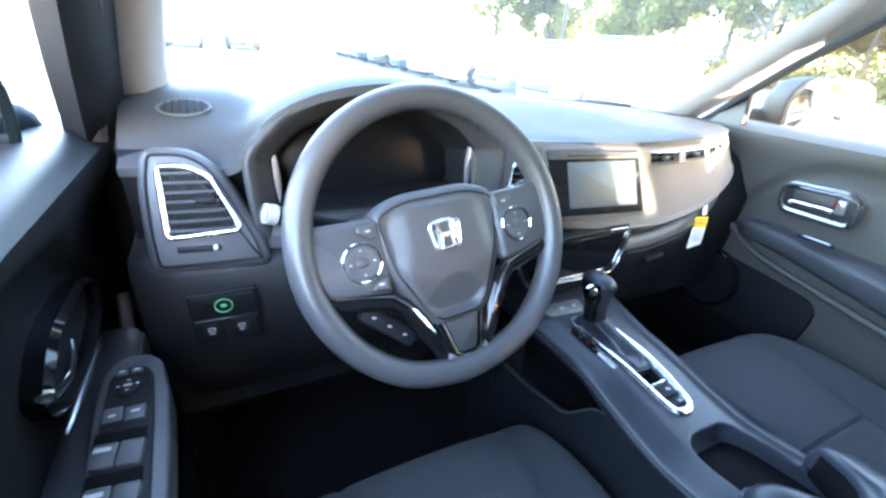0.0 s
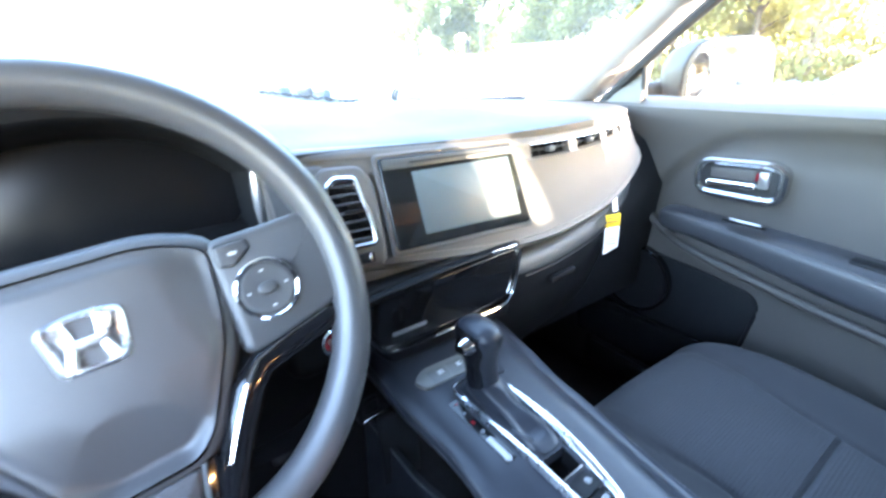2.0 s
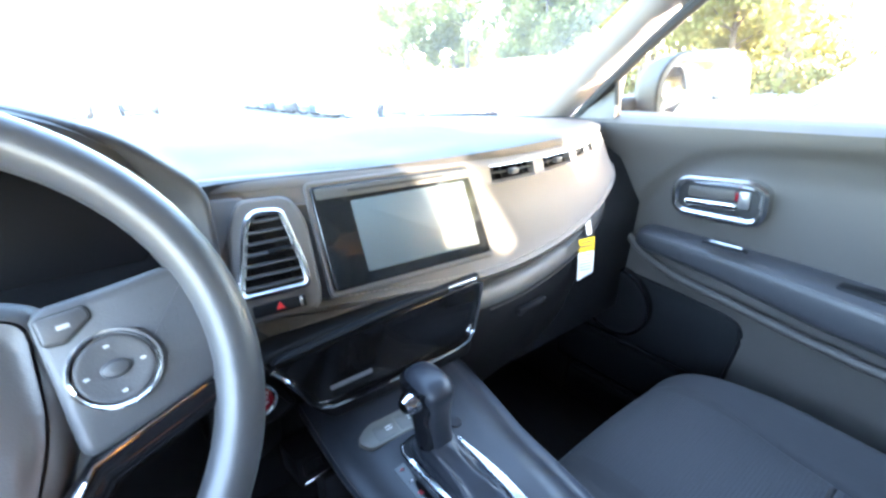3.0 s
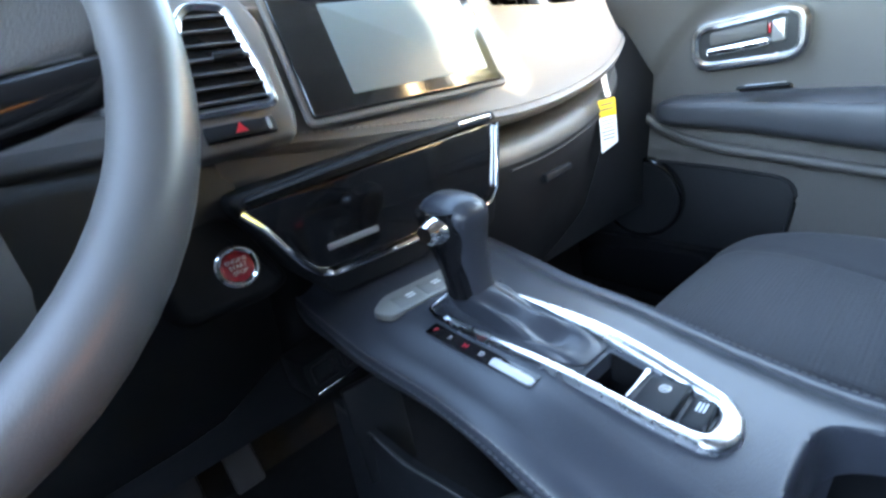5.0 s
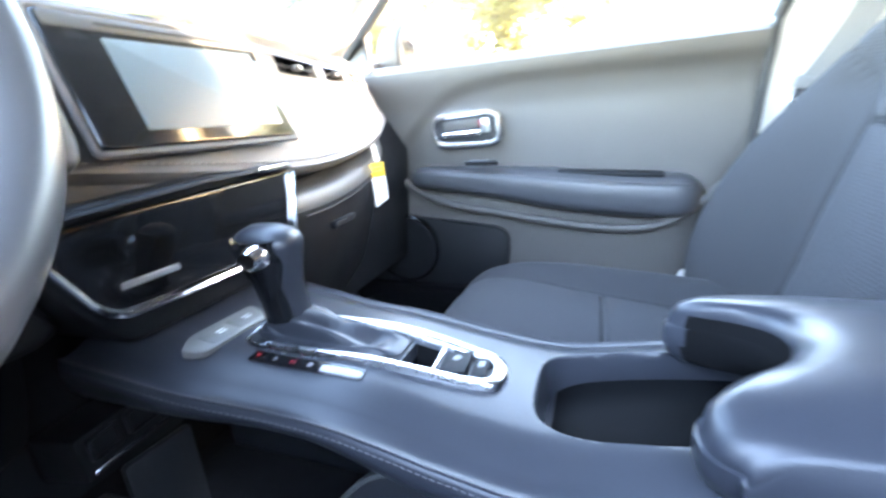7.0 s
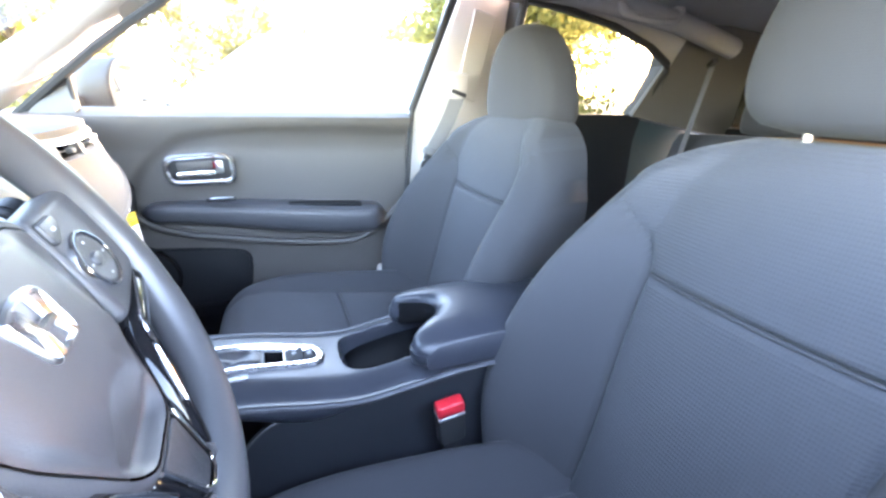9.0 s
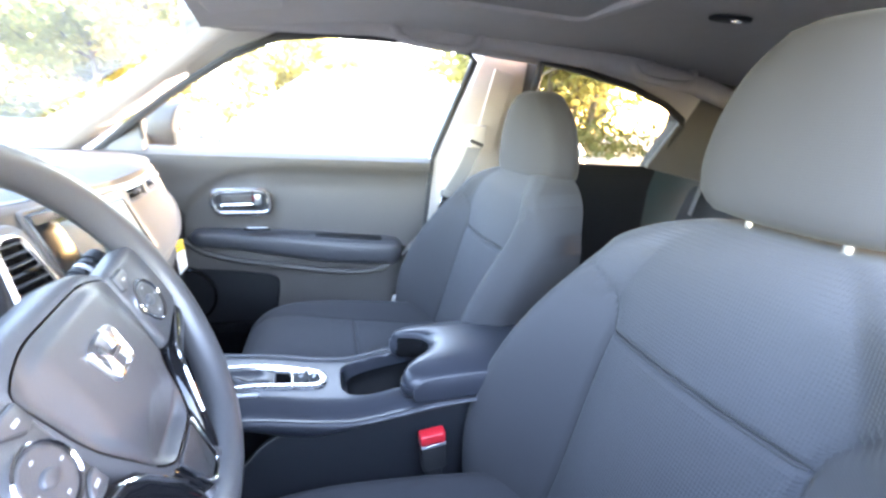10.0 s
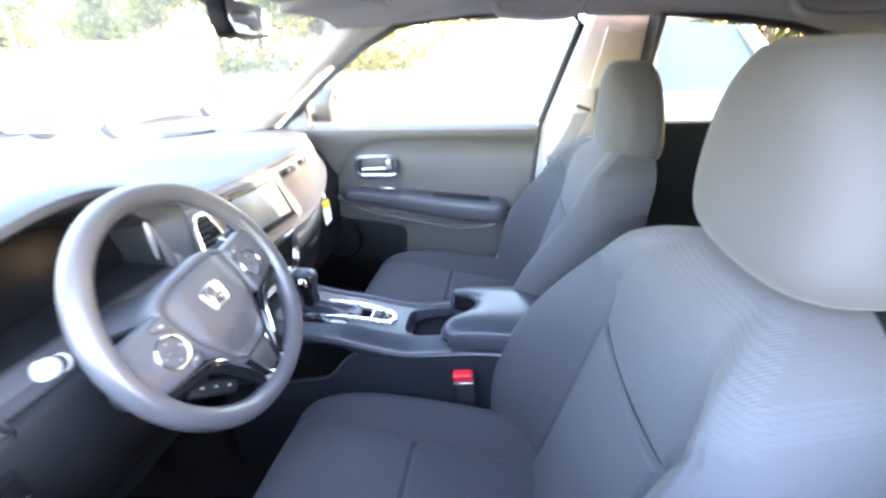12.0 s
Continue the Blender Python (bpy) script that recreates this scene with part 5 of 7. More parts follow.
eb = part("emblem", frame_ring(B(), EM, badge, 0.0045, 0.005, bevel=0.002), M_SATIN, hub_ob, "chrome badge")
for sx in (-1, 1):
    bm = B()
    tube(bm, [EM @ Vector((sx * 0.0125, 0.015, 0.003)), EM @ Vector((sx * 0.0085, 0.0, 0.003)), EM @ Vector((sx * 0.011, -0.015, 0.003))], [0.0045, 0.0032, 0.0042], 8, flat=1.0)
    part("emblem_bar", bm, M_SATIN, eb)
bm = B()
tube(bm, [EM @ Vector((-0.009, 0.0, 0.003)), EM @ Vector((0.009, 0.0, 0.003))], 0.0038, 8)
part("emblem_bar", bm, M_SATIN, eb)
bm = B()
add_box(bm, (0.0, -0.078, cover_z(0.0, -0.078) + 0.0003), (0.034, 0.0022, 0.0008), (18, 0, 0), 0, 1, WHEEL)
part("moulded_mark", bm, M_HARD, hub_ob)

# lower left key row behind the spoke
bm = B()
KM = WHEEL @ pose(-0.090, -0.090, -0.014, 0, 0, -44)
plate(bm, KM, rounded(rect(0.075, 0.022), 0.006), 0.012, 0.003, base=-0.006)
kr = part("key_pod", bm, M_HARD, wheel, "black row of small keys")
for k in (-0.022, 0.0, 0.022):
    bm = B()
    add_box(bm, (k, 0.0, 0.0066), (0.005, 0.0024, 0.0006), (0, 0, 20), 0.0002, 1, KM)
    part("key_mark", bm, M_MARK, kr)

# steering column and stalks
col = thing("steering_column", "black plastic steering column with two stalks", "steering column")
bm = B()
loft(bm, [[COLUMN @ Vector((w * math.copysign(abs(math.cos(a)) ** 0.6, math.cos(a)), -0.022 + h * math.copysign(abs(math.sin(a)) ** 0.6, math.sin(a)), z)) for a in steps(0, 2 * math.pi, 25)[:-1]] for z, w, h in ((-0.03, 0.055, 0.05), (-0.06, 0.075, 0.062), (-0.12, 0.08, 0.068), (-0.26, 0.085, 0.085))])
part("shroud", bm, M_SOFT, col, "black column shroud", angle=60)
for sx, lab in ((-1, "lights stalk with a ringed end"), (1, "wiper stalk")):
    bm = B()
    pts = [COLUMN @ Vector((sx * a * (1.0 if sx < 0 else 0.87), b, z)) for a, b, z in ((0.07, 0.02, -0.066), (0.12, 0.033, -0.06), (0.16, 0.044, -0.05), (0.185, 0.050, -0.040))]
    tube(bm, pts, [0.007, 0.008, 0.0095, 0.0105], 12)
    st = part("stalk", bm, M_HARD, col, lab)
    bm = B()
    tube(bm, [pts[-1], pts[-1] + (pts[-1] - pts[-2]).normalized() * 0.012], [0.0120, 0.0112], 20)
    se = part("stalk_end", bm, M_KNOB if sx < 0 else M_HARD, st)
    if sx < 0:
        d_ = (pts[-1] - pts[-2]).normalized()
        bm = B()
        frame_ring(bm, plane_at(pts[-1] + d_ * 0.012, d_.orthogonal(), d_.cross(d_.orthogonal())), disc(0.0095, 24), 0.002, 0.0012, bevel=0.0004)
        part("end_ring", bm, M_HUB, se)
    for k in range(3):
        bm = B()
        p = pts[2] + (pts[3] - pts[2]) * (0.1 + 0.3 * k)
        tube(bm, [p, p + (pts[3] - pts[2]).normalized() * 0.004], 0.0112, 14)
        part("stalk_mark", bm, M_MARK if k == 1 else M_BLACK, st)

# ---- console details ----
def on_deck(x, y, dz=0.0):
    return Vector((x, y, deck(x, y) + dz))


# stations of the gear surround: outer and inner edge, from the left front round the tail to the right front
rail = [(-0.0255, 0.052, -0.0195, 0.052), (-0.0235, 0.030, -0.0165, 0.030), (-0.0145, -0.050, -0.0065, -0.050), (-0.0090, -0.100, 0.0000, -0.100), (-0.0045, -0.135, 0.0055, -0.134), (-0.0010, -0.149, 0.0080, -0.1405), (0.0060, -0.1565, 0.0115, -0.1435), (0.0180, -0.1595, 0.0190, -0.1448), (0.0300, -0.1580, 0.0270, -0.1440), (0.0400, -0.1520, 0.0330, -0.1410), (0.0455, -0.1420, 0.0358, -0.1350), (0.0495, -0.120, 0.0378, -0.120), (0.0530, -0.080, 0.0405, -0.080), (0.0520, -0.030, 0.0405, -0.030), (0.0475, 0.015, 0.0385, 0.015), (0.0420, 0.045, 0.0370, 0.045)]
ks = list(range(len(rail)))
bm = B()
loops = []
for k in steps(0, len(rail) - 1, 91):
    ox, oy, ix, iy = (curve_at(ks, [r[i] for r in rail], k) for i in range(4))
    at = lambda f, dz: Vector((ox + (ix - ox) * f, oy + (iy - oy) * f, deck(ox + (ix - ox) * f, oy + (iy - oy) * f) + dz))  # noqa: E731
    loops.append([at(0, -0.002), at(0, 0.0038), at(0.12, 0.0062), at(0.6, 0.0068), at(0.85, 0.0055), at(1.0, 0.0028), at(1.0, -0.003)])
loft(bm, loops)
part("gear_surround", bm, M_SATIN, console, "bright chrome surround of the gear gate", angle=50)
bm = B()
tube(bm, [on_deck(x, y, 0.002) for x, y in ((-0.0225, 0.052), (-0.0245, 0.066), (-0.021, 0.0755), (-0.005, 0.079), (0.010, 0.081))], 0.0018, 8)
part("gate_edge", bm, M_DARKCHROME, console, "dark chrome front edge of the gate")
gate_l = lambda y: curve_at([-0.14, -0.05, 0.03, 0.078], [0.006, -0.006, -0.016, -0.021], y)  # noqa: E731
gate_r = lambda y: curve_at([-0.14, -0.05, 0.03, 0.078], [0.036, 0.0405, 0.038, 0.034], y)  # noqa: E731
bm = B()
sheet(bm, lambda u, v: on_deck(gate_l(0.077 - 0.143 * v) + u * (gate_r(0.077 - 0.143 * v) - gate_l(0.077 - 0.143 * v)), 0.077 - 0.143 * v, 0.002), steps(0.02, 0.98, 9), steps(0, 1, 31))
part("gear_plate", bm, M_GATE, console, "soft black leather of the gate")
# pocket and the two brake switches
bm = B()
tube(bm, [on_deck(x, y, 0.003) for x, y in ((0.002, -0.0985), (0.018, -0.0985), (0.034, -0.0975))], [0.0012, 0.0012, 0.0022], 8)
part("pocket_edge", bm, M_CHROME, console, "chrome edge of the pocket")
for xx, yy, w, h in ((0.0185, -0.1135, 0.034, 0.0265), (0.0215, -0.1355, 0.028, 0.0145)):
    bm = B()
    add_box(bm, (xx, yy, deck(xx, yy) + 0.0015), (w, h, 0.007), (-10, 0, 3), 0.002)
    br = part("brake_switch", bm, M_HARD, console, "black electric brake switch")
    bm = B()
    pm_ = plane_at((xx + 0.006, yy, deck(xx, yy) + 0.0051), (1, 0.05, 0), (0, 1, -0.176))
    if h > 0.024:
        frame_ring(bm, pm_, disc(0.0038, 20), 0.0009, 0.0006, bevel=0.0002)
        add_box(bm, (0, 0, 0.0003), (0.0015, 0.0040, 0.0006), (0, 0, 0), 0.0001, 1, pm_)
    else:
        for k in (-0.0022, 0.0, 0.0022):
            add_box(bm, (-0.002, k, 0.0003), (0.009, 0.0012, 0.0006), (0, 0, 0), 0.0001, 1, pm_)
    part("switch_print", bm, M_MARK, br)
# selector scale beside the gate
bm = B()
sheet(bm, lambda u, v: on_deck(-0.0430 + 0.013 * u + 0.008 * v, 0.057 - 0.106 * v, 0.0015), steps(0, 1, 3), steps(0, 1, 15))
scale = part("selector_scale", bm, M_PIANO, console, "narrow gear scale")
bm = B()
sheet(bm, lambda u, k: on_deck(-0.0330 + 0.0025 * k + u * (0.0036 if k < 0.95 else 0.0022), -0.012 - 0.037 * k, 0.0030 - 0.001 * u * u), steps(-1, 1, 5), steps(0, 1, 13), (0, 0, -0.002))
part("scale_slider", bm, M_MARK, scale, "grey sliding bar")
for k, (ch, mm) in enumerate((("P", M_RED), ("R", M_MARK), ("N", M_RED), ("D", M_MARK), ("S", M_MARK), ("L", M_MARK))):
    y = 0.050 - 0.017 * k
    words("gear_letter", ch, plane_at(on_deck(-0.0362 + 0.0012 * k, y, 0.0034 if k > 3 else 0.0022), (0.25, -1, 0), (1, 0.25, 0)), 0.0068, mm, scale)
# sloping plate with the sockets ahead of the lever
USB = plane_at((-0.015, 0.104, deck(-0.015, 0.104) + 0.002), (1, 0, 0.0), (0, 1, 0.15))
bm = B()
plate(bm, USB, rounded([(-0.048, 0.006), (-0.038, -0.013), (0.040, -0.015), (0.050, 0.018), (-0.026, 0.021)], 0.009), 0.007, 0.0015, base=-0.006)
up = part("socket_plate", bm, surface("taupe_plastic", (0.125, 0.122, 0.112), 0.45, vary=0.08, size=30), console, "grey plate with socket covers")
for x0_ in (-0.010, 0.022):
    part("socket_cover", plate(B(), USB, rounded(rect(0.030, 0.022, x0_, 0.001), 0.003), 0.001, 0.0004, base=0.0005), surface("socket_cover_grey", (0.10, 0.098, 0.092), 0.4, vary=0.06, size=30), up)
    for k in range(2):
        bm = B()
        add_box(bm, (x0_ + 0.004, 0.004 - 0.004 * k, 0.0017), (0.009, 0.0012, 0.0003), (0, 0, 0), 0, 1, USB)
        part("cover_print", bm, M_WHITE, up)
# shift lever
lever = thing("gear_lever", "black gear lever with chrome release button", "gear lever")
bm = B()
loops = []
for k in steps(0, 1, 21):   # a draped boot that falls from the collar back to the pocket
    f = k ** 0.95
    ring = []
    for a in steps(0, 2 * math.pi, 49)[:-1]:
        c, q = math.copysign(abs(math.cos(a)) ** 0.5, math.cos(a)), math.copysign(abs(math.sin(a)) ** 0.5, math.sin(a))
        yb = 0.0045 + 0.0705 * q
        xb = (gate_l(yb) + gate_r(yb)) / 2 + (gate_r(yb) - gate_l(yb)) / 2 * 0.98 * c
        xt, yt = 0.011 + 0.0175 * math.cos(a), 0.051 + 0.0185 * math.sin(a)
        fold = 0.0032 * math.sin(5 * a + 3.0 * k) * math.sin(math.pi * k) + 0.002 * math.sin(11 * k + 2 * a) * math.sin(math.pi * k)
        zb = deck(xb, yb) + 0.003 + 0.004 * math.sin(math.pi * min(k * 4, 1))
        ring.append(Vector((xb + (xt - xb) * f, yb + (yt - yb) * f, zb + (0.797 - zb) * k ** 1.15 + fold)))
    loops.append(ring)
loft(bm, loops)
part("gaiter", bm, M_LEATHER, lever, "soft black gaiter", angle=70)
bm = B()
loops = []
for k in steps(0, 1, 19):
    z = 0.792 + 0.088 * k
    w = 0.0155 + 0.0045 * smooth(0.2, 0.9, k)
    d = 0.019 + 0.010 * smooth(0.2, 0.9, k)
    if k > 0.8:
        e = (k - 0.8) / 0.2
        w *= math.sqrt(max(1 - e * e * 0.85, 0.05))
        d *= math.sqrt(max(1 - e * e * 0.80, 0.05))
    yc = 0.056 + 0.012 * k - 0.004 * smooth(0.5, 1, k)
    loops.append([Vector((0.024 + w * math.copysign(abs(math.cos(a)) ** 0.75, math.cos(a)), yc + d * math.copysign(abs(math.sin(a)) ** 0.75, math.sin(a)), z)) for a in steps(0, 2 * math.pi, 29)[:-1]])
loft(bm, loops)
part("knob", bm, M_LEATHER, lever, "dark grip", angle=60)
bm = B()
loops = []
for k in steps(0, 1, 15):
    z = 0.794 + 0.076 * k
    w = 0.0165 + 0.0047 * smooth(0.2, 0.9, k)
    yc = 0.0505 + 0.011 * k
    d = 0.015 + 0.010 * smooth(0.35, 0.85, k)
    loops.append([Vector((0.0195 + w * math.cos(a), yc + 0.004 + d * math.sin(a), z)) for a in steps(math.pi * 0.55, math.pi * 1.45, 13)] + [Vector((0.022, yc, z))])
loft(bm, loops)
part("side_panel", bm, M_PIANO, lever, "piano black flank")
bm = B()
tube(bm, [(0.006, 0.058, 0.856), (-0.004, 0.056, 0.858), (-0.010, 0.055, 0.858)], [0.012, 0.0115, 0.007], 16)
part("release_button", bm, M_BRIGHT, lever, "chrome release button")
bm = B()
tube(bm, [(0.024, 0.054, 0.786), (0.024, 0.055, 0.796)], [0.0175, 0.0155], 18)
part("collar", bm, M_PIANO, lever)
bm = B()
tube(bm, [on_deck(0.054, 0.068, 0.0), on_deck(0.054, 0.068, 0.0016)], [0.0085, 0.008], 20)
part("lock_cover", bm, M_LEATHER, console, "small round cover")
# the lever stands a little to the driver's side
for ob in lever.children:
    if not ob.name.startswith("gaiter"):
        ob.data.transform(Matrix.Translation((0.011, 0.051, 0.788)) @ Matrix.Diagonal((1.16, 1.16, 1.02, 1)) @ Matrix.Translation((-0.024, -0.0555, -0.790)))
# twin rows of stitches along the two shoulder seams
for sx in (-1, 1):
    bm = B()
    for y in steps(0.20, -0.62, 150):
        for a, dz in ((0.0150, 0.0032), (0.0172, -0.0042)):
            tube(bm, [(CC + sx * (con_half(q) + a), q, con_seam(q) + dz) for q in (y, y - 0.0035)], 0.0006, 4)
    part("stitching", bm, M_STITCH, console)
# armrest with its finger notch: a padded lid whose front edge is scooped out
def lid_front(x):
    """Where the lid's front edge lies; a rounded notch takes its middle back."""
    return curve_at([-0.086, -0.078, -0.066, -0.050, -0.034, -0.012, 0.016, 0.042, 0.056, 0.064, 0.074, 0.088, 0.104, 0.116], [-0.312, -0.292, -0.284, -0.286, -0.301, -0.330, -0.348, -0.345, -0.326, -0.300, -0.286, -0.289, -0.308, -0.335], x)


bm = B()
us = steps(-1, 1, 121)


def lid_row(v, z, squeeze):
    return [Vector((CC - 0.006 + 0.101 * u * squeeze, lid_front(CC - 0.006 + 0.101 * u) + v * (-0.63 - lid_front(CC - 0.006 + 0.101 * u)), z - (0.012 * u ** 4 + 0.006 * u * u) * smooth(0.765, 0.805, z))) for u in us]


top = [lid_row(v, z, q) for v, z, q in ((0.03, 0.752, 0.95), (0.006, 0.755, 0.98), (-0.004, 0.766, 1.01), (-0.005, 0.782, 1.012), (0.002, 0.7835, 1.0), (0.003, 0.785, 1.006), (0.009, 0.796, 1.0), (0.025, 0.804, 0.985), (0.06, 0.809, 0.972), (0.12, 0.811, 0.97), (0.25, 0.813, 0.97), (0.5, 0.813, 0.97), (0.8, 0.81, 0.97), (1.0, 0.80, 0.97), (1.0, 0.752, 0.95))]
loft(bm, top, caps=False, closed=False, ring=True)
for sgn in (0, -1):
    edge = [bm.verts.new(r[sgn].copy()) for r in top]
    mid = [bm.verts.new(r[sgn] + Vector(((0.004 if sgn else -0.004), 0, -0.004))) for r in top]
    for a in range(len(top)):
        b = (a + 1) % len(top)
        bm.faces.new((edge[a], edge[b], mid[b], mid[a]))
    bm.faces.new(mid)
bmesh.ops.remove_doubles(bm, verts=bm.verts, dist=0.0002)
for f in bm.faces:   # the notch's inner shade, put into near-black faces
    c = f.calc_center_median()
    if -0.022 < c.x < 0.0655 and c.z < 0.7965 and abs(c.y - lid_front(c.x)) < 0.012:
        f.material_index = 1
part("armrest_lid", bm, [M_LEATHER, M_RECESS_SHADE], console, "padded armrest lid with a finger notch", angle=60)
bm = B()
add_box(bm, (CC - 0.004, -0.50, 0.745), (0.17, 0.24, 0.04), (0, 0, 0), 0.012, 3)
part("armrest_bin", bm, M_LEATHER, console, "black bin under the armrest")
# chrome ring edge inside the cup holder
bm = B()
loft(bm, [[Vector((CC - 0.006 + r * math.cos(a), -0.330 + r * math.sin(a), con_top(-0.3) + z)) for r, z in ((0.040, -0.10), (0.040, -0.030), (0.043, -0.027), (0.046, -0.030), (0.046, -0.10))] for a in steps(0.1, math.pi - 0.1, 25)])
part("cup_clip", bm, M_SILVER, console, "grey cup holder clip")
# sockets in the lower tray
TM = plane_at((-0.060, 0.192, 0.700), (1, 0.12, 0), (0, 0.1, 1))
bm = B()
add_box(bm, (0, -0.002, -0.03), (0.12, 0.045, 0.06), (0, 0, 0), 0.005, 2, TM)
sk = part("socket_box", bm, M_HARD, console, "black box with power sockets")
for x0_, w_ in ((-0.038, 0.030), (0.0, 0.034), (0.038, 0.030)):
    bm = B()
    frame_ring(bm, TM, rounded(rect(w_, 0.024, x0_, 0.004), 0.005), 0.004, 0.004, bevel=0.001)
    part("socket_rim", bm, M_HARD, sk)
bm = B()
add_box(bm, (-0.01, -0.0165, 0.002), (0.09, 0.004, 0.003), (0, 0, 0), 0.001, 1, TM)
part("socket_trim", bm, M_CHROME, sk)

# ---- seat belts and buckles ----


def make_buckle(x, y, z, label, lean):
    b = thing("belt_buckle", label, "seat belt buckle", "seat belt buckles")
    m = plane_at((x, y, z), (0, -1, 0.12), (lean, 0.15, 1))
    bm = B()
    add_box(bm, (0, -0.03, 0), (0.046, 0.065, 0.024), (0, 0, 0), 0.006, 3, m)
    part("case", bm, M_BLACK, b, "black buckle case")
    bm = B()
    add_box(bm, (0, 0.012, 0.001), (0.046, 0.022, 0.022), (0, 0, 0), 0.004, 3, m)
    part("release", bm, M_RED, b, "red release button")
    bm = B()
    add_box(bm, (0, -0.002, 0.0), (0.045, 0.005, 0.0245), (0, 0, 0), 0.001, 1, m)
    part("case_edge", bm, M_SILVER, b)
    bm = B()
    add_box(bm, (0, -0.13, -0.002), (0.03, 0.16, 0.012), (0, 0, 0), 0.004, 2, m)
    part("stem", bm, M_BLACK, b)
    return b


make_buckle(-0.096, -0.335, 0.675, "red and black seat belt buckle beside the driver's cushion", -0.1)


def make_belt(s, xp):
    belt = thing("seat_belt", "pale grey seat belt hanging from the middle pillar", "seat belt", "front seat belts")

    def strap(pts, w, name):
        bm = B()
        pts = [Vector(p) for p in pts]
        loops = []
        for i, p in enumerate(pts):
            t = (pts[min(i + 1, len(pts) - 1)] - pts[max(i - 1, 0)]).normalized()
            side = Vector((0.15 * s, 1, 0)) - t * Vector((0.15 * s, 1, 0)).dot(t)
            side.normalize()
            nn = t.cross(side) * 0.0012
            loops.append([p - side * w + nn, p + side * w + nn, p + side * w - nn, p - side * w - nn])
        loft(bm, loops)
        return part(name, bm, M_BELT, belt)

    strap([(xp - s * (0.075 - 0.03 * k), -0.66 + 0.08 * k - 0.008 * math.sin(3 * k), 1.15 - 0.18 * k) for k in steps(0, 1, 12)], 0.022, "upper_webbing")
    strap([(xp - s * (0.045 + 0.02 * k), -0.58 + 0.18 * k, 0.965 - 0.42 * k) for k in steps(0, 1, 12)], 0.014, "lower_webbing")
    bm = B()
    add_box(bm, (xp - s * 0.060, -0.665, 1.175), (0.04, 0.06, 0.075), (0, 0, 0), 0.008, 3)
    part("upper_guide", bm, M_TRIM, belt, "pale guide cover")
    bm = B()
    add_box(bm, (xp - s * 0.079, -0.66, 1.155), (0.006, 0.05, 0.012), (18, 0, 0), 0.002)
    part("guide_slot", bm, M_BLACK, belt)
    bm = B()
    add_box(bm, (xp - s * 0.048, -0.582, 0.978), (0.016, 0.052, 0.022), (18, 0, 0), 0.005, 3)
    part("tongue", bm, M_BELT, belt, "grey tongue stop")
    bm = B()
    add_box(bm, (xp - s * 0.048, -0.57, 0.948), (0.003, 0.034, 0.045), (18, 0, 0), 0.001, 1)
    part("tongue_plate", bm, M_CHROME, belt, "chrome tongue")
    bm = B()
    add_box(bm, (xp - s * 0.07, -0.41, 0.57), (0.03, 0.05, 0.10), (15, 0, 0), 0.01, 3)
    part("anchor_cover", bm, M_TRIM, belt, "grey anchor cover")
    return belt


make_belt(1, XR)

# ---- rear door on the passenger's side, grab handle, mirrors ----
rd = tagged(new("rear_door"), "dark grey rear door, closed, with raked window", "car door")
bm = B()
sheet(bm, lambda y, z: (XR - 0.02 * smooth(0.98, 1.09, z) - 0.012 * smooth(0.78, 0.7, z) + 0.008, y, z), steps(-1.46, -0.70, 31), steps(0.36, 1.095, 31), (0.05, 0, 0))
part("panel", bm, M_HARD, rd, "dark moulded panel", angle=55)
win = [(-0.84, 1.095), (-0.85, 1.415), (-1.0, 1.405), (-1.2, 1.375), (-1.38, 1.325), (-1.49, 1.275), (-1.50, 1.25), (-1.44, 1.10), (-1.42, 1.095)]


def rail_x(z, s=1, x0=XR):
    return x0 - s * 0.30 * max(z - BELT, 0)


bm = B()
tube(bm, [(rail_x(z) - 0.008, y, z) for y, z in win], 0.013, 8)
part("window_frame", bm, M_BLACK, rd, "black window seal")
bm = B()
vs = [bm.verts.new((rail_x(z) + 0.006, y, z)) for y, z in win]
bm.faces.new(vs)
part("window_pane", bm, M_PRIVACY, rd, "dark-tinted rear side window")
bm = B()
loft(bm, [[(rail_x(z) - 0.010, y - 0.012, z), (rail_x(z) - 0.012, y + 0.004, z), (XR + 0.05, y + 0.05, z), (XR + 0.05, y - 0.01, z)] for y, z in ((-0.845, 1.08), (-0.846, 1.25), (-0.85, 1.43))])
part("frame_post", bm, M_BLACK, rd, "black post of the window frame")
# front passenger window frame
door_r = [o for o in scene.objects if o.name.startswith("front_door") and not o.parent][0]
fw = [(0.318, 1.09), (0.312, 1.18), (0.24, 1.235), (0.175, 1.28), (0.06, 1.355), (-0.06, 1.41), (-0.2, 1.43), (-0.4, 1.435), (-0.60, 1.425), (-0.625, 1.40), (-0.53, 1.10)]
bm = B()
tube(bm, [(rail_x(z) - 0.006, y, z) for y, z in [(0.46, 1.06), (0.40, 1.11)] + fw[1:]], 0.012, 8)
part("window_seal", bm, M_BLACK, door_r, "thick black seal round the window")
bm = B()
tube(bm, [(rail_x(z) - 0.006, y, z) for y, z in ((0.312, 1.18), (0.318, 1.085))], 0.007, 8)
part("window_frame", bm, M_BLACK, door_r, "black window seal")
bm = B()
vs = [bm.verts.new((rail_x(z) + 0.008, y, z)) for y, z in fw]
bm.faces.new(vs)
g = part("window_pane", bm, M_GLASS, door_r, "side window, tinted to dim the outside")
door_l = [o for o in scene.objects if o.name.startswith("front_door") and not o.parent][1]
bm = B()
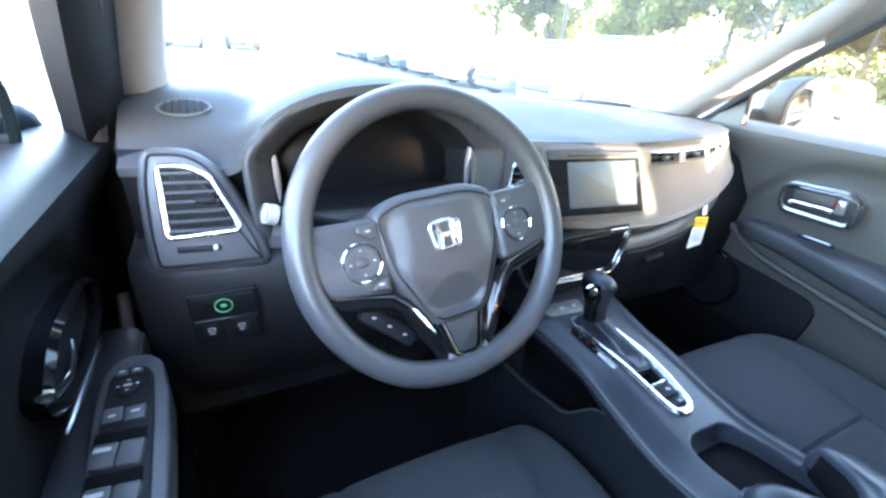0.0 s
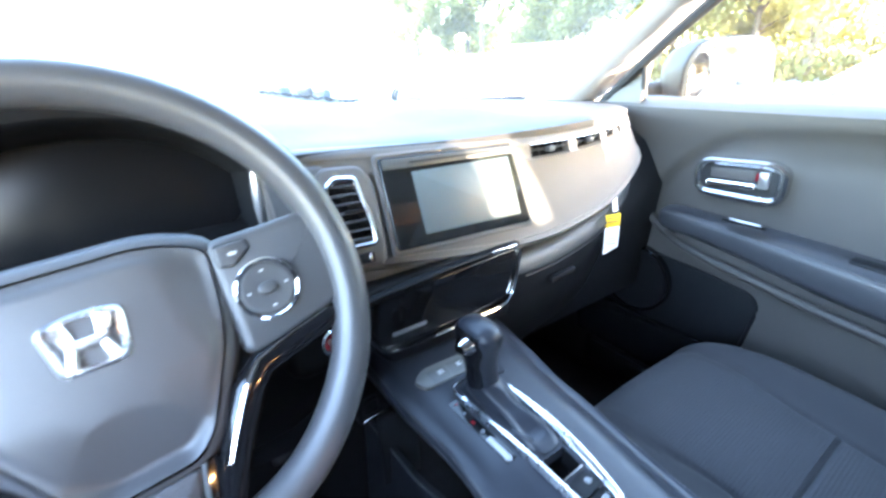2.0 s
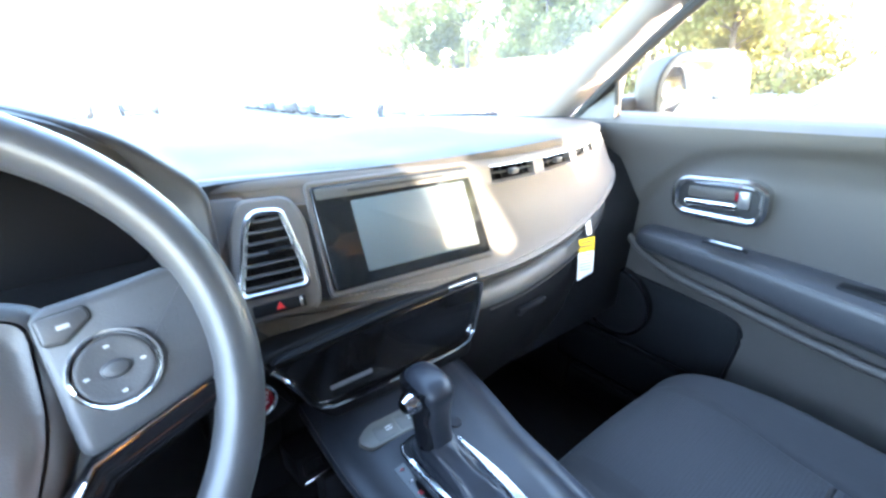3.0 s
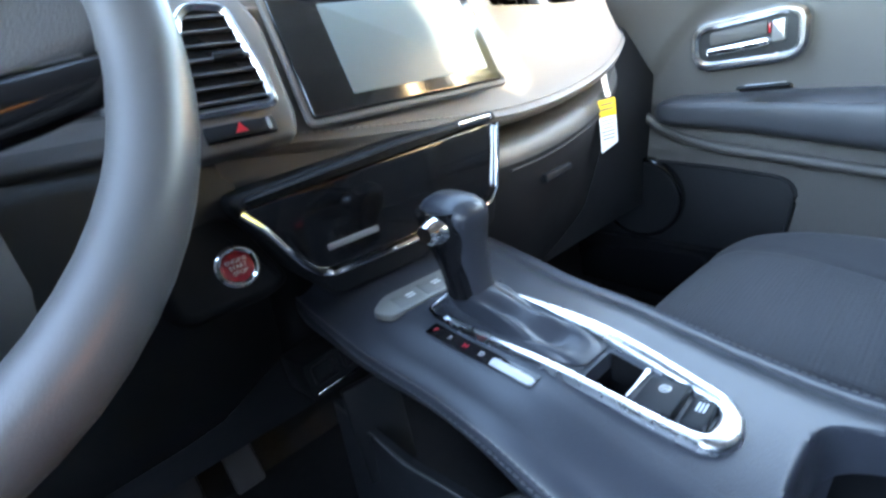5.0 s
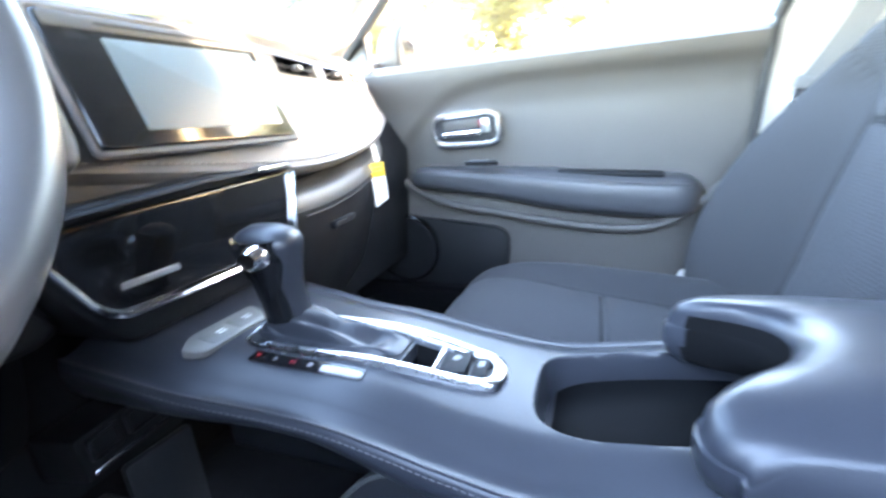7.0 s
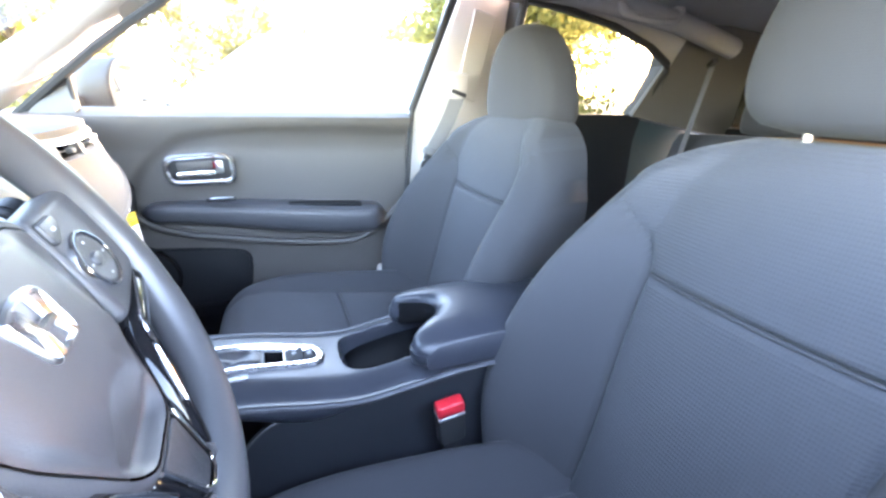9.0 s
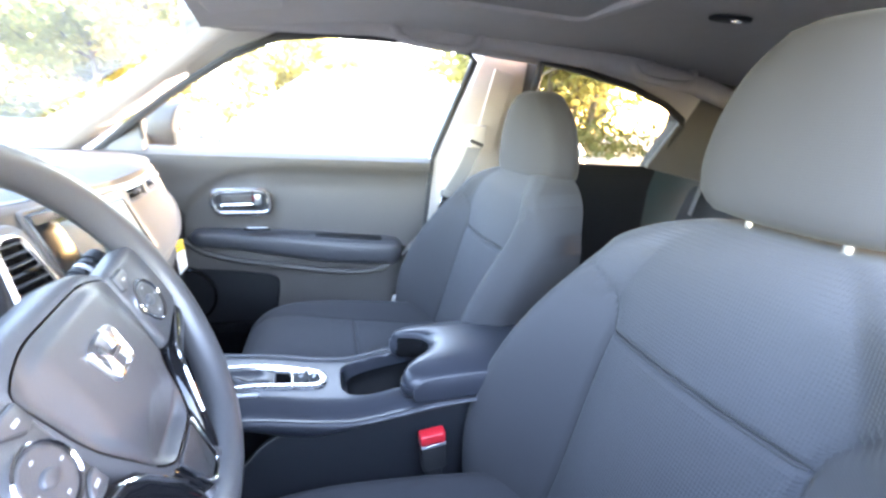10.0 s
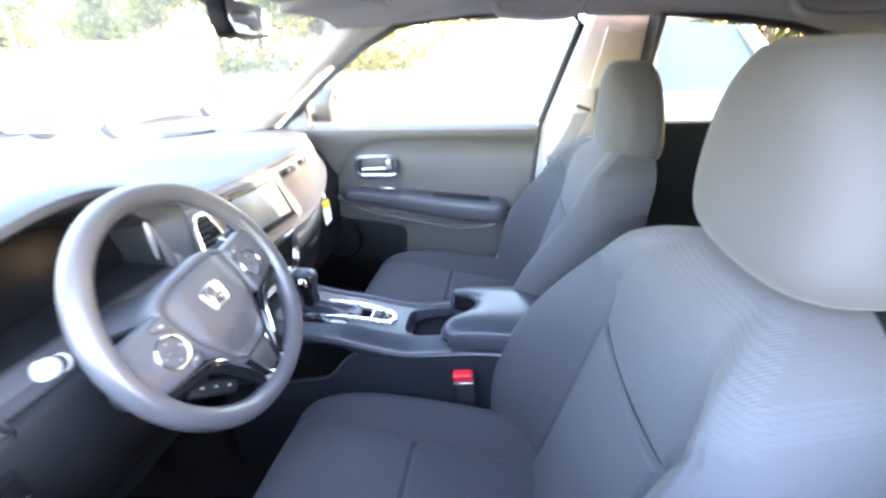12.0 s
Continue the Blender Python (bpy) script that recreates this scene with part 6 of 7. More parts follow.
tube(bm, [(rail_x(z, -1, -0.735) + 0.006, y, z) for y, z in fw[:-2] + [(-0.80, 1.42), (-0.79, 1.10)]], 0.016, 8)
part("window_frame", bm, M_BLACK, door_l, "black window seal")
bm = B()
loft(bm, [[(-0.735 + 0.30 * max(z - BELT, 0) + a, y + b, z) for a, b in ((0.0, -0.035), (0.018, 0.0), (0.030, 0.15), (-0.02, 0.17), (-0.03, 0.0))] for y, z in ((0.34, 1.08), (0.24, 1.18), (0.15, 1.27), (0.05, 1.35), (-0.06, 1.41))])
part("window_surround", bm, M_HARD, door_l, "black front window surround", angle=60)
tops = [(0.175, 1.29), (0.06, 1.366), (-0.06, 1.418), (-0.2, 1.43), (-0.4, 1.435), (-0.60, 1.425), (-0.85, 1.415), (-1.0, 1.405), (-1.2, 1.375), (-1.38, 1.325), (-1.49, 1.275), (-1.50, 1.25)]
for s, x0_ in ((1, XR), (-1, -0.735)):
    bm = B()
    loft(bm, [[(rail_x(z, s, x0_) + s * 0.012, y, z - 0.004), (rail_x(z, s, x0_) - s * 0.012, y, z), (x0_ - s * 0.14, y - 0.02, max(z + 0.03, 1.47 - 0.10 * max(-y - 0.9, 0) - 0.12 * max(y, 0))), (x0_ - s * 0.08, y, max(z + 0.06, 1.50 - 0.06 * max(-y - 0.9, 0)))] for y, z in tops])
    solid("trim_roof_edge", bm, M_LINER, "pale headliner edge over the side windows", "roof edge", kind="structure", angle=60)
    bm = B()
    loft(bm, [[(x0_ - s * 0.03, y, 1.09), (x0_ - s * 0.10, y, 1.44), (x0_ + s * 0.0, y, 1.44), (x0_ + s * 0.06, y, 1.09)] for y in (-1.5, -1.95)])
    solid("trim_luggage_side", bm, M_REAR, "grey trim of the luggage bay side", "luggage trim", kind="structure")
bm = B()
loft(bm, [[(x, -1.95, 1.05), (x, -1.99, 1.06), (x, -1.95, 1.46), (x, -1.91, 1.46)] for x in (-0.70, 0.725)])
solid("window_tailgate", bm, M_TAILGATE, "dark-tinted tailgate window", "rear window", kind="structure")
rl = tagged(new("rear_door"), "dark grey rear door on the driver's side, closed", "car door")
bm = B()
sheet(bm, lambda y, z: (-0.725 + 0.02 * smooth(0.98, 1.09, z) + 0.012 * smooth(0.78, 0.7, z) - 0.008, y, z), steps(-1.46, -0.70, 21), steps(0.36, 1.095, 21), (-0.05, 0, 0))
part("panel", bm, M_HARD, rl, "dark moulded panel", angle=55)
bm = B()
tube(bm, [(rail_x(z, -1, -0.735) + 0.008, y, z) for y, z in win], 0.013, 8)
part("window_frame", bm, M_BLACK, rl, "black window seal")
bm = B()
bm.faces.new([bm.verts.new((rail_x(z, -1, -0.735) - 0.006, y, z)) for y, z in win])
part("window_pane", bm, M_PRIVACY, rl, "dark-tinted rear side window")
# seal along the door's rear edge
bm = B()
tube(bm, [(XR - 0.015, -0.53, 1.10), (XR - 0.02, -0.515, 0.9), (XR - 0.02, -0.50, 0.75), (XR - 0.015, -0.46, 0.55), (XR - 0.01, -0.42, 0.40)], 0.008, 8)
part("edge_seal", bm, M_BLACK, door_r)



def grab_handle(dx, dy, dz, label):
    gp = [Vector(p) + Vector((dx, dy, dz)) for p in ((0.60, -1.16, 1.435), (0.585, -1.18, 1.405), (0.58, -1.22, 1.393), (0.58, -1.30, 1.388), (0.582, -1.37, 1.390), (0.59, -1.405, 1.402), (0.60, -1.42, 1.43))]
    gh = thing("grab_handle", label, "grab handle", "grab handles")
    bm = B()
    tube(bm, gp, [0.016, 0.014, 0.0115, 0.011, 0.0115, 0.014, 0.016], 12)
    part("grip", bm, M_LINER, gh)
    for p in (gp[0], gp[-1]):
        bm = B()
        add_box(bm, (p.x + 0.01, p.y, p.z + 0.006), (0.03, 0.04, 0.03), (0, 0, 0), 0.008, 3)
        part("bracket", bm, M_LINER, gh)


grab_handle(0, 0, 0, "grey folding grab handle above the rear door")
grab_handle(0.005, 0.80, 0.03, "grey folding grab handle above the front passenger door")
# sunroof shade in its moulded frame
bm = B()
ring = rounded([(-0.36, -0.84), (0.40, -0.84), (0.40, -0.30), (-0.36, -0.30)], 0.06, 6)
tube(bm, [(p.x, p.y, roof_z(p.x, p.y) + 0.002) for p in ring], 0.016, 8, ring=True, flat=1.6)
solid("trim_sunroof_frame", bm, M_LINER, "pale moulded frame round the sunroof shade", "sunroof frame", kind="structure")
bm = B()
sheet(bm, lambda x, y: (x, y, roof_z(x, y) - 0.003), steps(-0.35, 0.39, 13), steps(-0.83, -0.31, 9), (0, 0, 0.002))
# headliner cloth darkened: the shade of a recess is put into its colour
solid("trim_sunroof_shade", bm, surface("sunroof_cloth_darkened", (0.20, 0.19, 0.185), 0.95, vary=0.06, size=25, bump=0.5, bump_size=1200, spec=0.15), "grey cloth sunroof shade, closed, darkened to look recessed", "sunroof shade", kind="structure")
# small lamp over the rear seat
rl_ = thing("rear_lamp", "small dark oval reading lamp on the headliner", "ceiling lamp")
LM = plane_at((0.22, -1.12, roof_z(0.22, -1.12) - 0.002), (0.2, 1, 0), (1, -0.2, 0))
part("base", plate(B(), LM, [Vector((p.x, p.y * 0.4)) for p in disc(0.055, 28)], 0.008, 0.003), M_HARD, rl_)
part("lens", plate(B(), LM, [Vector((p.x - 0.02, p.y * 0.7)) for p in disc(0.016, 20)], 0.011, 0.002), M_CHROME, rl_)
# moulded cover of the belt slot on the middle pillar
bm = B()
add_box(bm, (0.697, -0.722, 1.26), (0.010, 0.075, 0.25), (11, -5.4, 0), 0.004, 3)
solid("trim_belt_slot_cover", bm, M_TRIM, "pale moulded cover on the middle pillar", "pillar cover", kind="structure")

rv = thing("interior_mirror", "dark rear-view mirror on the windscreen", "rear-view mirror")
RM = plane_at((0.03, 0.075, 1.405), (1, 0.22, 0), (0, 0.12, 1))
out = rounded([(-0.115, -0.028), (0.115, -0.028), (0.122, 0.012), (0.105, 0.034), (-0.105, 0.034), (-0.122, 0.012)], 0.02)
part("shell", plate(B(), RM, out, 0.03, 0.008, base=-0.03), M_HARD, rv, "black shell")
part("mirror_glass", plate(B(), RM, inset(out, 0.006), 0.002, 0.0005), M_MIRROR, rv, "mirror glass")
bm = B()
tube(bm, [(0.025, 0.10, 1.415), (0.02, 0.14, 1.44), (0.02, 0.17, 1.452)], 0.010, 10)
part("stem", bm, M_HARD, rv)

ml = thing("map_lamp", "pale overhead lamp console on the headliner", "ceiling lamp")
bm = B()
add_box(bm, (0.05, -0.16, 1.475), (0.20, 0.22, 0.03), (2, 0, 0), 0.012, 3)
part("housing", bm, M_TRIM, ml)
for sx in (-1, 1):
    bm = B()
    add_box(bm, (0.05 + sx * 0.045, -0.16, 1.459), (0.06, 0.05, 0.006), (2, 0, 0), 0.002, 2)
    part("lens", bm, M_PAPER, ml, "white lamp lens")
for sx, x in ((1, 0.36), (-1, -0.33)):
    vz = thing("sun_visor", "pale grey sun visor folded against the roof", "sun visor", "sun visors")
    bm = B()
    add_box(bm, (x, 0.0, 1.447), (0.40, 0.17, 0.018), (-9, 0, 0), 0.008, 3)
    part("flap", bm, M_LINER, vz)

rb = thing("rear_belt", "dark grey rear seat belt beside the rear pillar", "seat belt")
bm = B()
pts = [Vector((0.60 - 0.02 * k, -1.62 + 0.10 * k, 1.27 - 0.34 * k)) for k in steps(0, 1, 8)]
loft(bm, [[p + Vector((-0.02, 0.012, 0)), p + Vector((0.02, -0.012, 0)), p + Vector((0.02, -0.0145, 0)), p + Vector((-0.02, 0.0095, 0))] for p in pts])
part("webbing", bm, M_BELT, rb)
bm = B()
add_box(bm, (0.605, -1.625, 1.28), (0.05, 0.02, 0.02), (0, 20, -30), 0.006, 2)
part("slot_guide", bm, M_BLACK, rb)
# door mirrors outside
m_shell = surface("mirror_shell_paint", (0.004, 0.009, 0.011), 0.6, vary=0.08, size=6, spec=0.2)
for s, x in ((1, 0.885), (-1, -0.885)):
    dm = thing("door_mirror", "dark blue-grey door mirror beside the front window", "door mirror", "door mirrors")
    m = plane_at((x, 0.207, 1.142), (1, -0.55 * s, 0), (0, 0, 1)) @ Matrix.Scale(1.02, 4)
    o_ = rounded([(-0.11, -0.07), (0.09, -0.07), (0.115, -0.02), (0.10, 0.065), (0.05, 0.085), (-0.08, 0.08), (-0.115, 0.03)] if s > 0 else [(-0.09, -0.07), (0.11, -0.07), (0.115, 0.03), (0.08, 0.08), (-0.05, 0.085), (-0.10, 0.065), (-0.115, -0.02)], 0.035)
    bm = B()
    plate(bm, m, o_, 0.01, 0.004)
    to = lambda lp, z: [m @ Vector((p.x, p.y, z)) for p in lp]  # noqa: E731
    loft(bm, [to(o_, 0.004), to(inset(o_, 0.003), -0.06), to(inset(o_, 0.012), -0.10), to(inset(o_, 0.04), -0.125)])
    part("housing", bm, m_shell, dm, "dark painted housing")
    part("mirror_glass", plate(B(), m, inset(o_, 0.012), 0.0115, 0.0005), M_MIRROR, dm, "mirror glass")
    bm = B()
    tube(bm, [(x - s * 0.02, 0.29, 1.08), (x - s * 0.11, 0.32, 1.06)], [0.03, 0.035], 10)
    part("foot", bm, M_HARD, dm)
    bm = B()
    add_box(bm, (x - s * 0.05, 0.355, 1.09), (0.09, 0.06, 0.08), (0, 0, -8 * s), 0.03, 3)
    part("neck", bm, m_shell, dm, "dark painted neck of the mirror")

# ---- driver's door switches ----
ms = thing("window_switches", "black window switch panel on the driver's armrest", "switch panel")
SWM = plane_at((-0.695, 0.0, 0.868), (1, 0, 0), (0, 1, 0))
ms_out = [(-0.012, -0.24), (0.046, -0.24), (0.040, -0.104), (0.037, -0.039), (0.032, 0.037), (0.021, 0.098), (0.004, 0.116), (-0.022, 0.116), (-0.036, 0.094), (-0.037, 0.038), (-0.030, -0.03), (-0.021, -0.11)]
ms_in = [(-0.008, -0.22), (0.031, -0.22), (0.028, -0.099), (0.022, -0.003), (0.015, 0.070), (0.006, 0.090), (-0.018, 0.093), (-0.029, 0.078), (-0.028, 0.014), (-0.021, -0.08)]
part("base", plate(B(), SWM, rounded(ms_out, 0.012), 0.040, 0.004, base=-0.040), M_SOFT, ms, "moulded armrest top")
bm = B()
frame_ring(bm, SWM, rounded(ms_in, 0.010), 0.0035, 0.0015, base=-0.001, bevel=0.0008)
part("rim", bm, M_HARD, ms, "thin raised rim of the switch panel")
part("plate", plate(B(), SWM, inset(rounded(ms_in, 0.010), 0.003), 0.0018, 0.0005, base=-0.001), M_HARD, ms)


def on_ms(x, y, z=0.0):
    return (x + 0.695, y, z)


for x, y in ((-0.712, 0.0815), (-0.698, 0.0805)):
    bm = B()
    add_box(bm, on_ms(x, y, 0.002), (0.011, 0.008, 0.004), (6, 0, 0), 0.0015, 2, SWM)
    k_ = part("mirror_key", bm, M_SOFT, ms)
    bm = B()
    add_box(bm, on_ms(x, y, 0.0043), (0.005, 0.0025, 0.0006), (6, 0, 0), 0, 1, SWM)
    part("key_mark", bm, M_MARK, k_)
knob_ = part("mirror_knob", plate(B(), SWM, disc(0.0135, 32, -0.008, 0.0545), 0.005, 0.002), M_HARD, ms, "round mirror adjuster")
for dx, dy in ((0.0, 0.008), (0.0, -0.008), (0.009, 0.0), (-0.009, 0.0), (0.0, 0.0)):
    bm = B()
    add_box(bm, (-0.008 + dx, 0.0545 + dy, 0.0052), (0.0032 if dx or dy else 0.0075, 0.0018 if dx or dy else 0.0032, 0.0006), (0, 0, 0), 0, 1, SWM)
    part("key_mark", bm, M_MARK, knob_)
# lock and lock-out keys, then two pairs of window keys; flat near-black slips stand in for the shade of finger slots
for x, y, w, h in ((-0.711, 0.014, 0.018, 0.018), (-0.691, 0.010, 0.018, 0.018)):
    bm = B()
    add_box(bm, on_ms(x, y, 0.002), (w, h, 0.005), (9, 0, 0), 0.002, 2, SWM)
    k_ = part("switch_key", bm, M_SOFT, ms)
    for dy in ((0.004, -0.003) if x < -0.70 else (0.001,)):
        bm = B()
        add_box(bm, on_ms(x, y + dy, 0.0048), (0.006 if x < -0.70 else 0.008, 0.0026, 0.0006), (9, 0, 0), 0, 1, SWM)
        part("key_mark", bm, M_MARK, k_)
for y, h, x0_ in ((-0.016, 0.022, -0.7225), (-0.0655, 0.022, -0.7205)):
    bm = B()
    plate(bm, SWM, rounded([on_ms(x0_, y - h + 0.008)[:2], on_ms(x0_ + 0.045, y - h + 0.002)[:2], on_ms(x0_ + 0.044, y + 0.004)[:2], on_ms(x0_, y + 0.009)[:2]], 0.002), 0.0018, 0.0004)
    part("finger_slot", bm, M_RECESS_SHADE, ms, "flat near-black slip for a finger slot's shade, in front of the window keys")
    for k in (0, 1):
        bm = B()
        add_box(bm, on_ms(x0_ + 0.0125 + 0.0215 * k, y - 0.024 - 0.003 * k, 0.002), (0.0208, 0.026, 0.008), (10, 0, -7), 0.0025, 3, SWM)
        k_ = part("switch_key", bm, M_SOFT, ms)
        if k == 0:
            bm = B()
            add_box(bm, on_ms(x0_ + 0.0115, y - 0.019, 0.0072), (0.014, 0.004, 0.0006), (10, 0, -7), 0, 1, SWM)
            part("key_mark", bm, M_MARK, k_)

# ---- footwell ----
for x, w, h, y, lab in ((-0.30, 0.07, 0.05, 0.50, "brake"), (-0.20, 0.05, 0.12, 0.52, "throttle")):
    pd = thing("pedal", "black rubber " + lab + " pedal in the footwell", "pedal", "pedals")
    bm = B()
    add_box(bm, (x, y, 0.42), (w, 0.02, h), (-35, 0, 0), 0.006)
    part("pad", bm, M_BLACK, pd)
    bm = B()
    tube(bm, [(x, y + 0.02, 0.43), (x, y + 0.12, 0.6), (x, y + 0.16, 0.75)], 0.009, 8)
    part("arm", bm, M_BLACK, pd)
for x in (-0.36, 0.40):
    bm = B()
    add_box(bm, (x, 0.22, 0.278), (0.42, 0.55, 0.012), (0, 0, 0), 0.005)
    solid("floor_mat", bm, M_CARPET, "black carpet floor mat in the footwell", "floor mat", "floor mats")

# ---- car park: other cars, trees ----
m_tyre = surface("tyre_rubber", (0.02, 0.02, 0.02), 0.85, vary=0.2, size=20)
# pale base colour of the car windows holds the sky's reflection
m_cglass = surface("car_window_sky_tone", (0.20, 0.245, 0.255), 0.10, vary=0.1, size=1)
m_lamp = surface("headlamp_lens", (0.6, 0.62, 0.65), 0.08, vary=0.05, size=9, coat=0.5)
m_plate = surface("dark_grille", (0.02, 0.02, 0.022), 0.4, vary=0.1, size=20)
PAINTS = {
    "white": surface("white_car_paint", (0.50, 0.51, 0.52), 0.25, vary=0.03, size=2, coat=0.8),
    "blue": surface("blue_car_paint", (0.022, 0.04, 0.075), 0.25, vary=0.05, size=2, coat=0.8),
    "silver": surface("silver_car_paint", (0.22, 0.23, 0.245), 0.3, metal=0.4, vary=0.04, size=2, coat=0.8),
    "grey": surface("grey_car_paint", (0.05, 0.055, 0.06), 0.28, vary=0.05, size=2, coat=0.8),
}


def body_loop(y, w, zl, zh, shoulder):
    """One cross-section of a car body, sill to sill."""
    pts = [(0.86, zl), (0.97, zl + 0.06), (1.0, zl + (zh - zl) * 0.5), (0.985, zh - shoulder), (0.93, zh - shoulder * 0.25), (0.6, zh), (0.0, zh + 0.012)]
    right = [Vector((w * a, y, z)) for a, z in pts]
    return right + [Vector((-p.x, p.y, p.z)) for p in right[-2::-1]]


def parked_car(m, paint, label, tall=1.5):
    """A parked car, nose towards its +y; wheels, lamps, glass and doors as parts."""
    car = tagged(new("parked_car"), label, "car", "parked cars")
    t = tall / 1.5
    bm = B()
    rows = [(2.12, 0.60, 0.30, 0.62), (2.06, 0.74, 0.24, 0.72), (1.9, 0.82, 0.22, 0.80), (1.5, 0.87, 0.22, 0.90), (1.05, 0.885, 0.22, 0.98), (0.9, 0.885, 0.22, 1.0), (0.0, 0.89, 0.22, 1.0), (-1.2, 0.885, 0.22, 1.02), (-1.8, 0.86, 0.24, 1.03), (-2.05, 0.80, 0.28, 0.98), (-2.14, 0.68, 0.34, 0.86)]
    loft(bm, [body_loop(y, w, zl, zh * (0.5 + 0.5 * t), 0.1) for y, w, zl, zh in rows])
    part("body", bm, PAINTS[paint], car, angle=45)
    zb = 0.99 * (0.5 + 0.5 * t)
    # greenhouse: glass, then roof and pillars over it
    bm = B()
    gh_ = [(1.02, 0.76, zb - 0.02), (0.35, 0.66, tall - 0.07), (0.0, 0.645, tall - 0.02), (-0.9, 0.64, tall - 0.03), (-1.6, 0.62, tall - 0.10), (-2.0, 0.70, zb)]
    base = [(1.02, 0.78), (0.6, 0.80), (0.0, 0.81), (-0.9, 0.81), (-1.6, 0.80), (-2.02, 0.74)]
    loft(bm, [[Vector((w0, yb, zb - 0.03)), Vector((w, y, z)), Vector((-w, y, z)), Vector((-w0, yb, zb - 0.03))] for (y, w, z), (yb, w0) in zip(gh_, base)])
    part("glass", bm, m_cglass, car, "glass with the sky's reflection in its colour")
    bm = B()
    sheet(bm, lambda u, v: (u * (0.655 - 0.02 * v), 0.36 - 1.96 * v, tall - 0.055 + 0.05 * math.sin(math.pi * min(v * 1.1 + 0.12, 1)) * (1 - 0.3 * u * u)), steps(-1, 1, 9), steps(0, 1, 13), (0, 0, 0.02))
    part("roof", bm, PAINTS[paint], car)
    for s in (-1, 1):
        for name, a, b, r in (("pillar", (s * 0.79, 1.0, zb - 0.02), (s * 0.665, 0.34, tall - 0.06), 0.035), ("pillar", (s * 0.82, 0.0, zb - 0.02), (s * 0.665, -0.1, tall - 0.04), 0.04), ("pillar", (s * 0.82, -1.0, zb - 0.02), (s * 0.655, -1.0, tall - 0.05), 0.04), ("pillar", (s * 0.80, -1.95, zb), (s * 0.63, -1.6, tall - 0.09), 0.045)):
            bm = B()
            tube(bm, [a, b], r, 8)
            part(name, bm, PAINTS[paint], car)
        bm = B()
        tube(bm, [(s * 0.90, 0.72, zb + 0.02), (s * 1.02, 0.70, zb + 0.05), (s * 1.04, 0.68, zb + 0.05)], [0.05, 0.085, 0.06], 10)
        part("door_mirror", bm, PAINTS[paint], car)
        bm = B()
        plate(bm, plane_at((s * 0.60, 2.0, 0.70), (1, -0.5 * s, 0), (0, -0.35, 1)), rounded([(-0.17, -0.05), (0.17, -0.05), (0.19, 0.05), (-0.15, 0.06)], 0.03), 0.05, 0.01)
        part("headlamp", bm, m_lamp, car, "clear headlamp")
        for y in (-0.05, -1.05, 0.95):
            bm = B()
            tube(bm, [(s * 0.897, y, 0.32), (s * 0.90, y, 0.6), (s * 0.885, y, zb - 0.05)], 0.006, 6)
            part("door_gap", bm, M_BLACK, car)
        for y in (1.32, -1.32):
            c = Vector((s * 0.80, y, 0.335))
            bm = B()
            loops = []
            for k in range(28):
                a = 2 * math.pi * k / 28
                loops.append([c + Vector((dx, r * math.cos(a), r * math.sin(a))) for dx, r in ((-0.1, 0.22), (-0.1, 0.31), (-0.07, 0.335), (0.07, 0.335), (0.1, 0.31), (0.1, 0.22))])
            loft(bm, loops, ring=True)
            wh = part("tyre", bm, m_tyre, car, "black tyre")
            bm = B()
            wm = plane_at(c + Vector((s * 0.085, 0, 0)), (0, s, 0), (0, 0, 1))
            frame_ring(bm, wm, disc(0.225, 28), 0.03, 0.02, base=-0.02, bevel=0.005)
            for k in range(5):
                a = 2 * math.pi * k / 5 + 0.3
                add_box(bm, (0.10 * math.cos(a), 0.10 * math.sin(a), -0.004), (0.21, 0.05, 0.02), (0, 0, math.degrees(a)), 0.006, 1, wm)
            part("rim", bm, M_SILVER, wh, "silver spoked rim")
            bm = B()
            plate(bm, wm, disc(0.21, 24), 0.004, 0.001, base=-0.05)
            part("wheel_disc", bm, M_BLACK, wh)
            bm = B()
            tube(bm, [(s * 0.885, y + 0.39 * math.cos(a), 0.335 + 0.39 * math.sin(a)) for a in steps(0, math.pi, 17)], 0.03, 6)
            part("arch", bm, M_BLACK, car, "black wheel arch")
    bm = B()
    plate(bm, plane_at((0, 2.085, 0.52), (-1, 0, 0), (0, -0.12, 1)), rounded(rect(1.0, 0.2), 0.05), 0.05, 0.01)
    part("grille", bm, m_plate, car, "dark grille")
    car.matrix_world = m
    return car


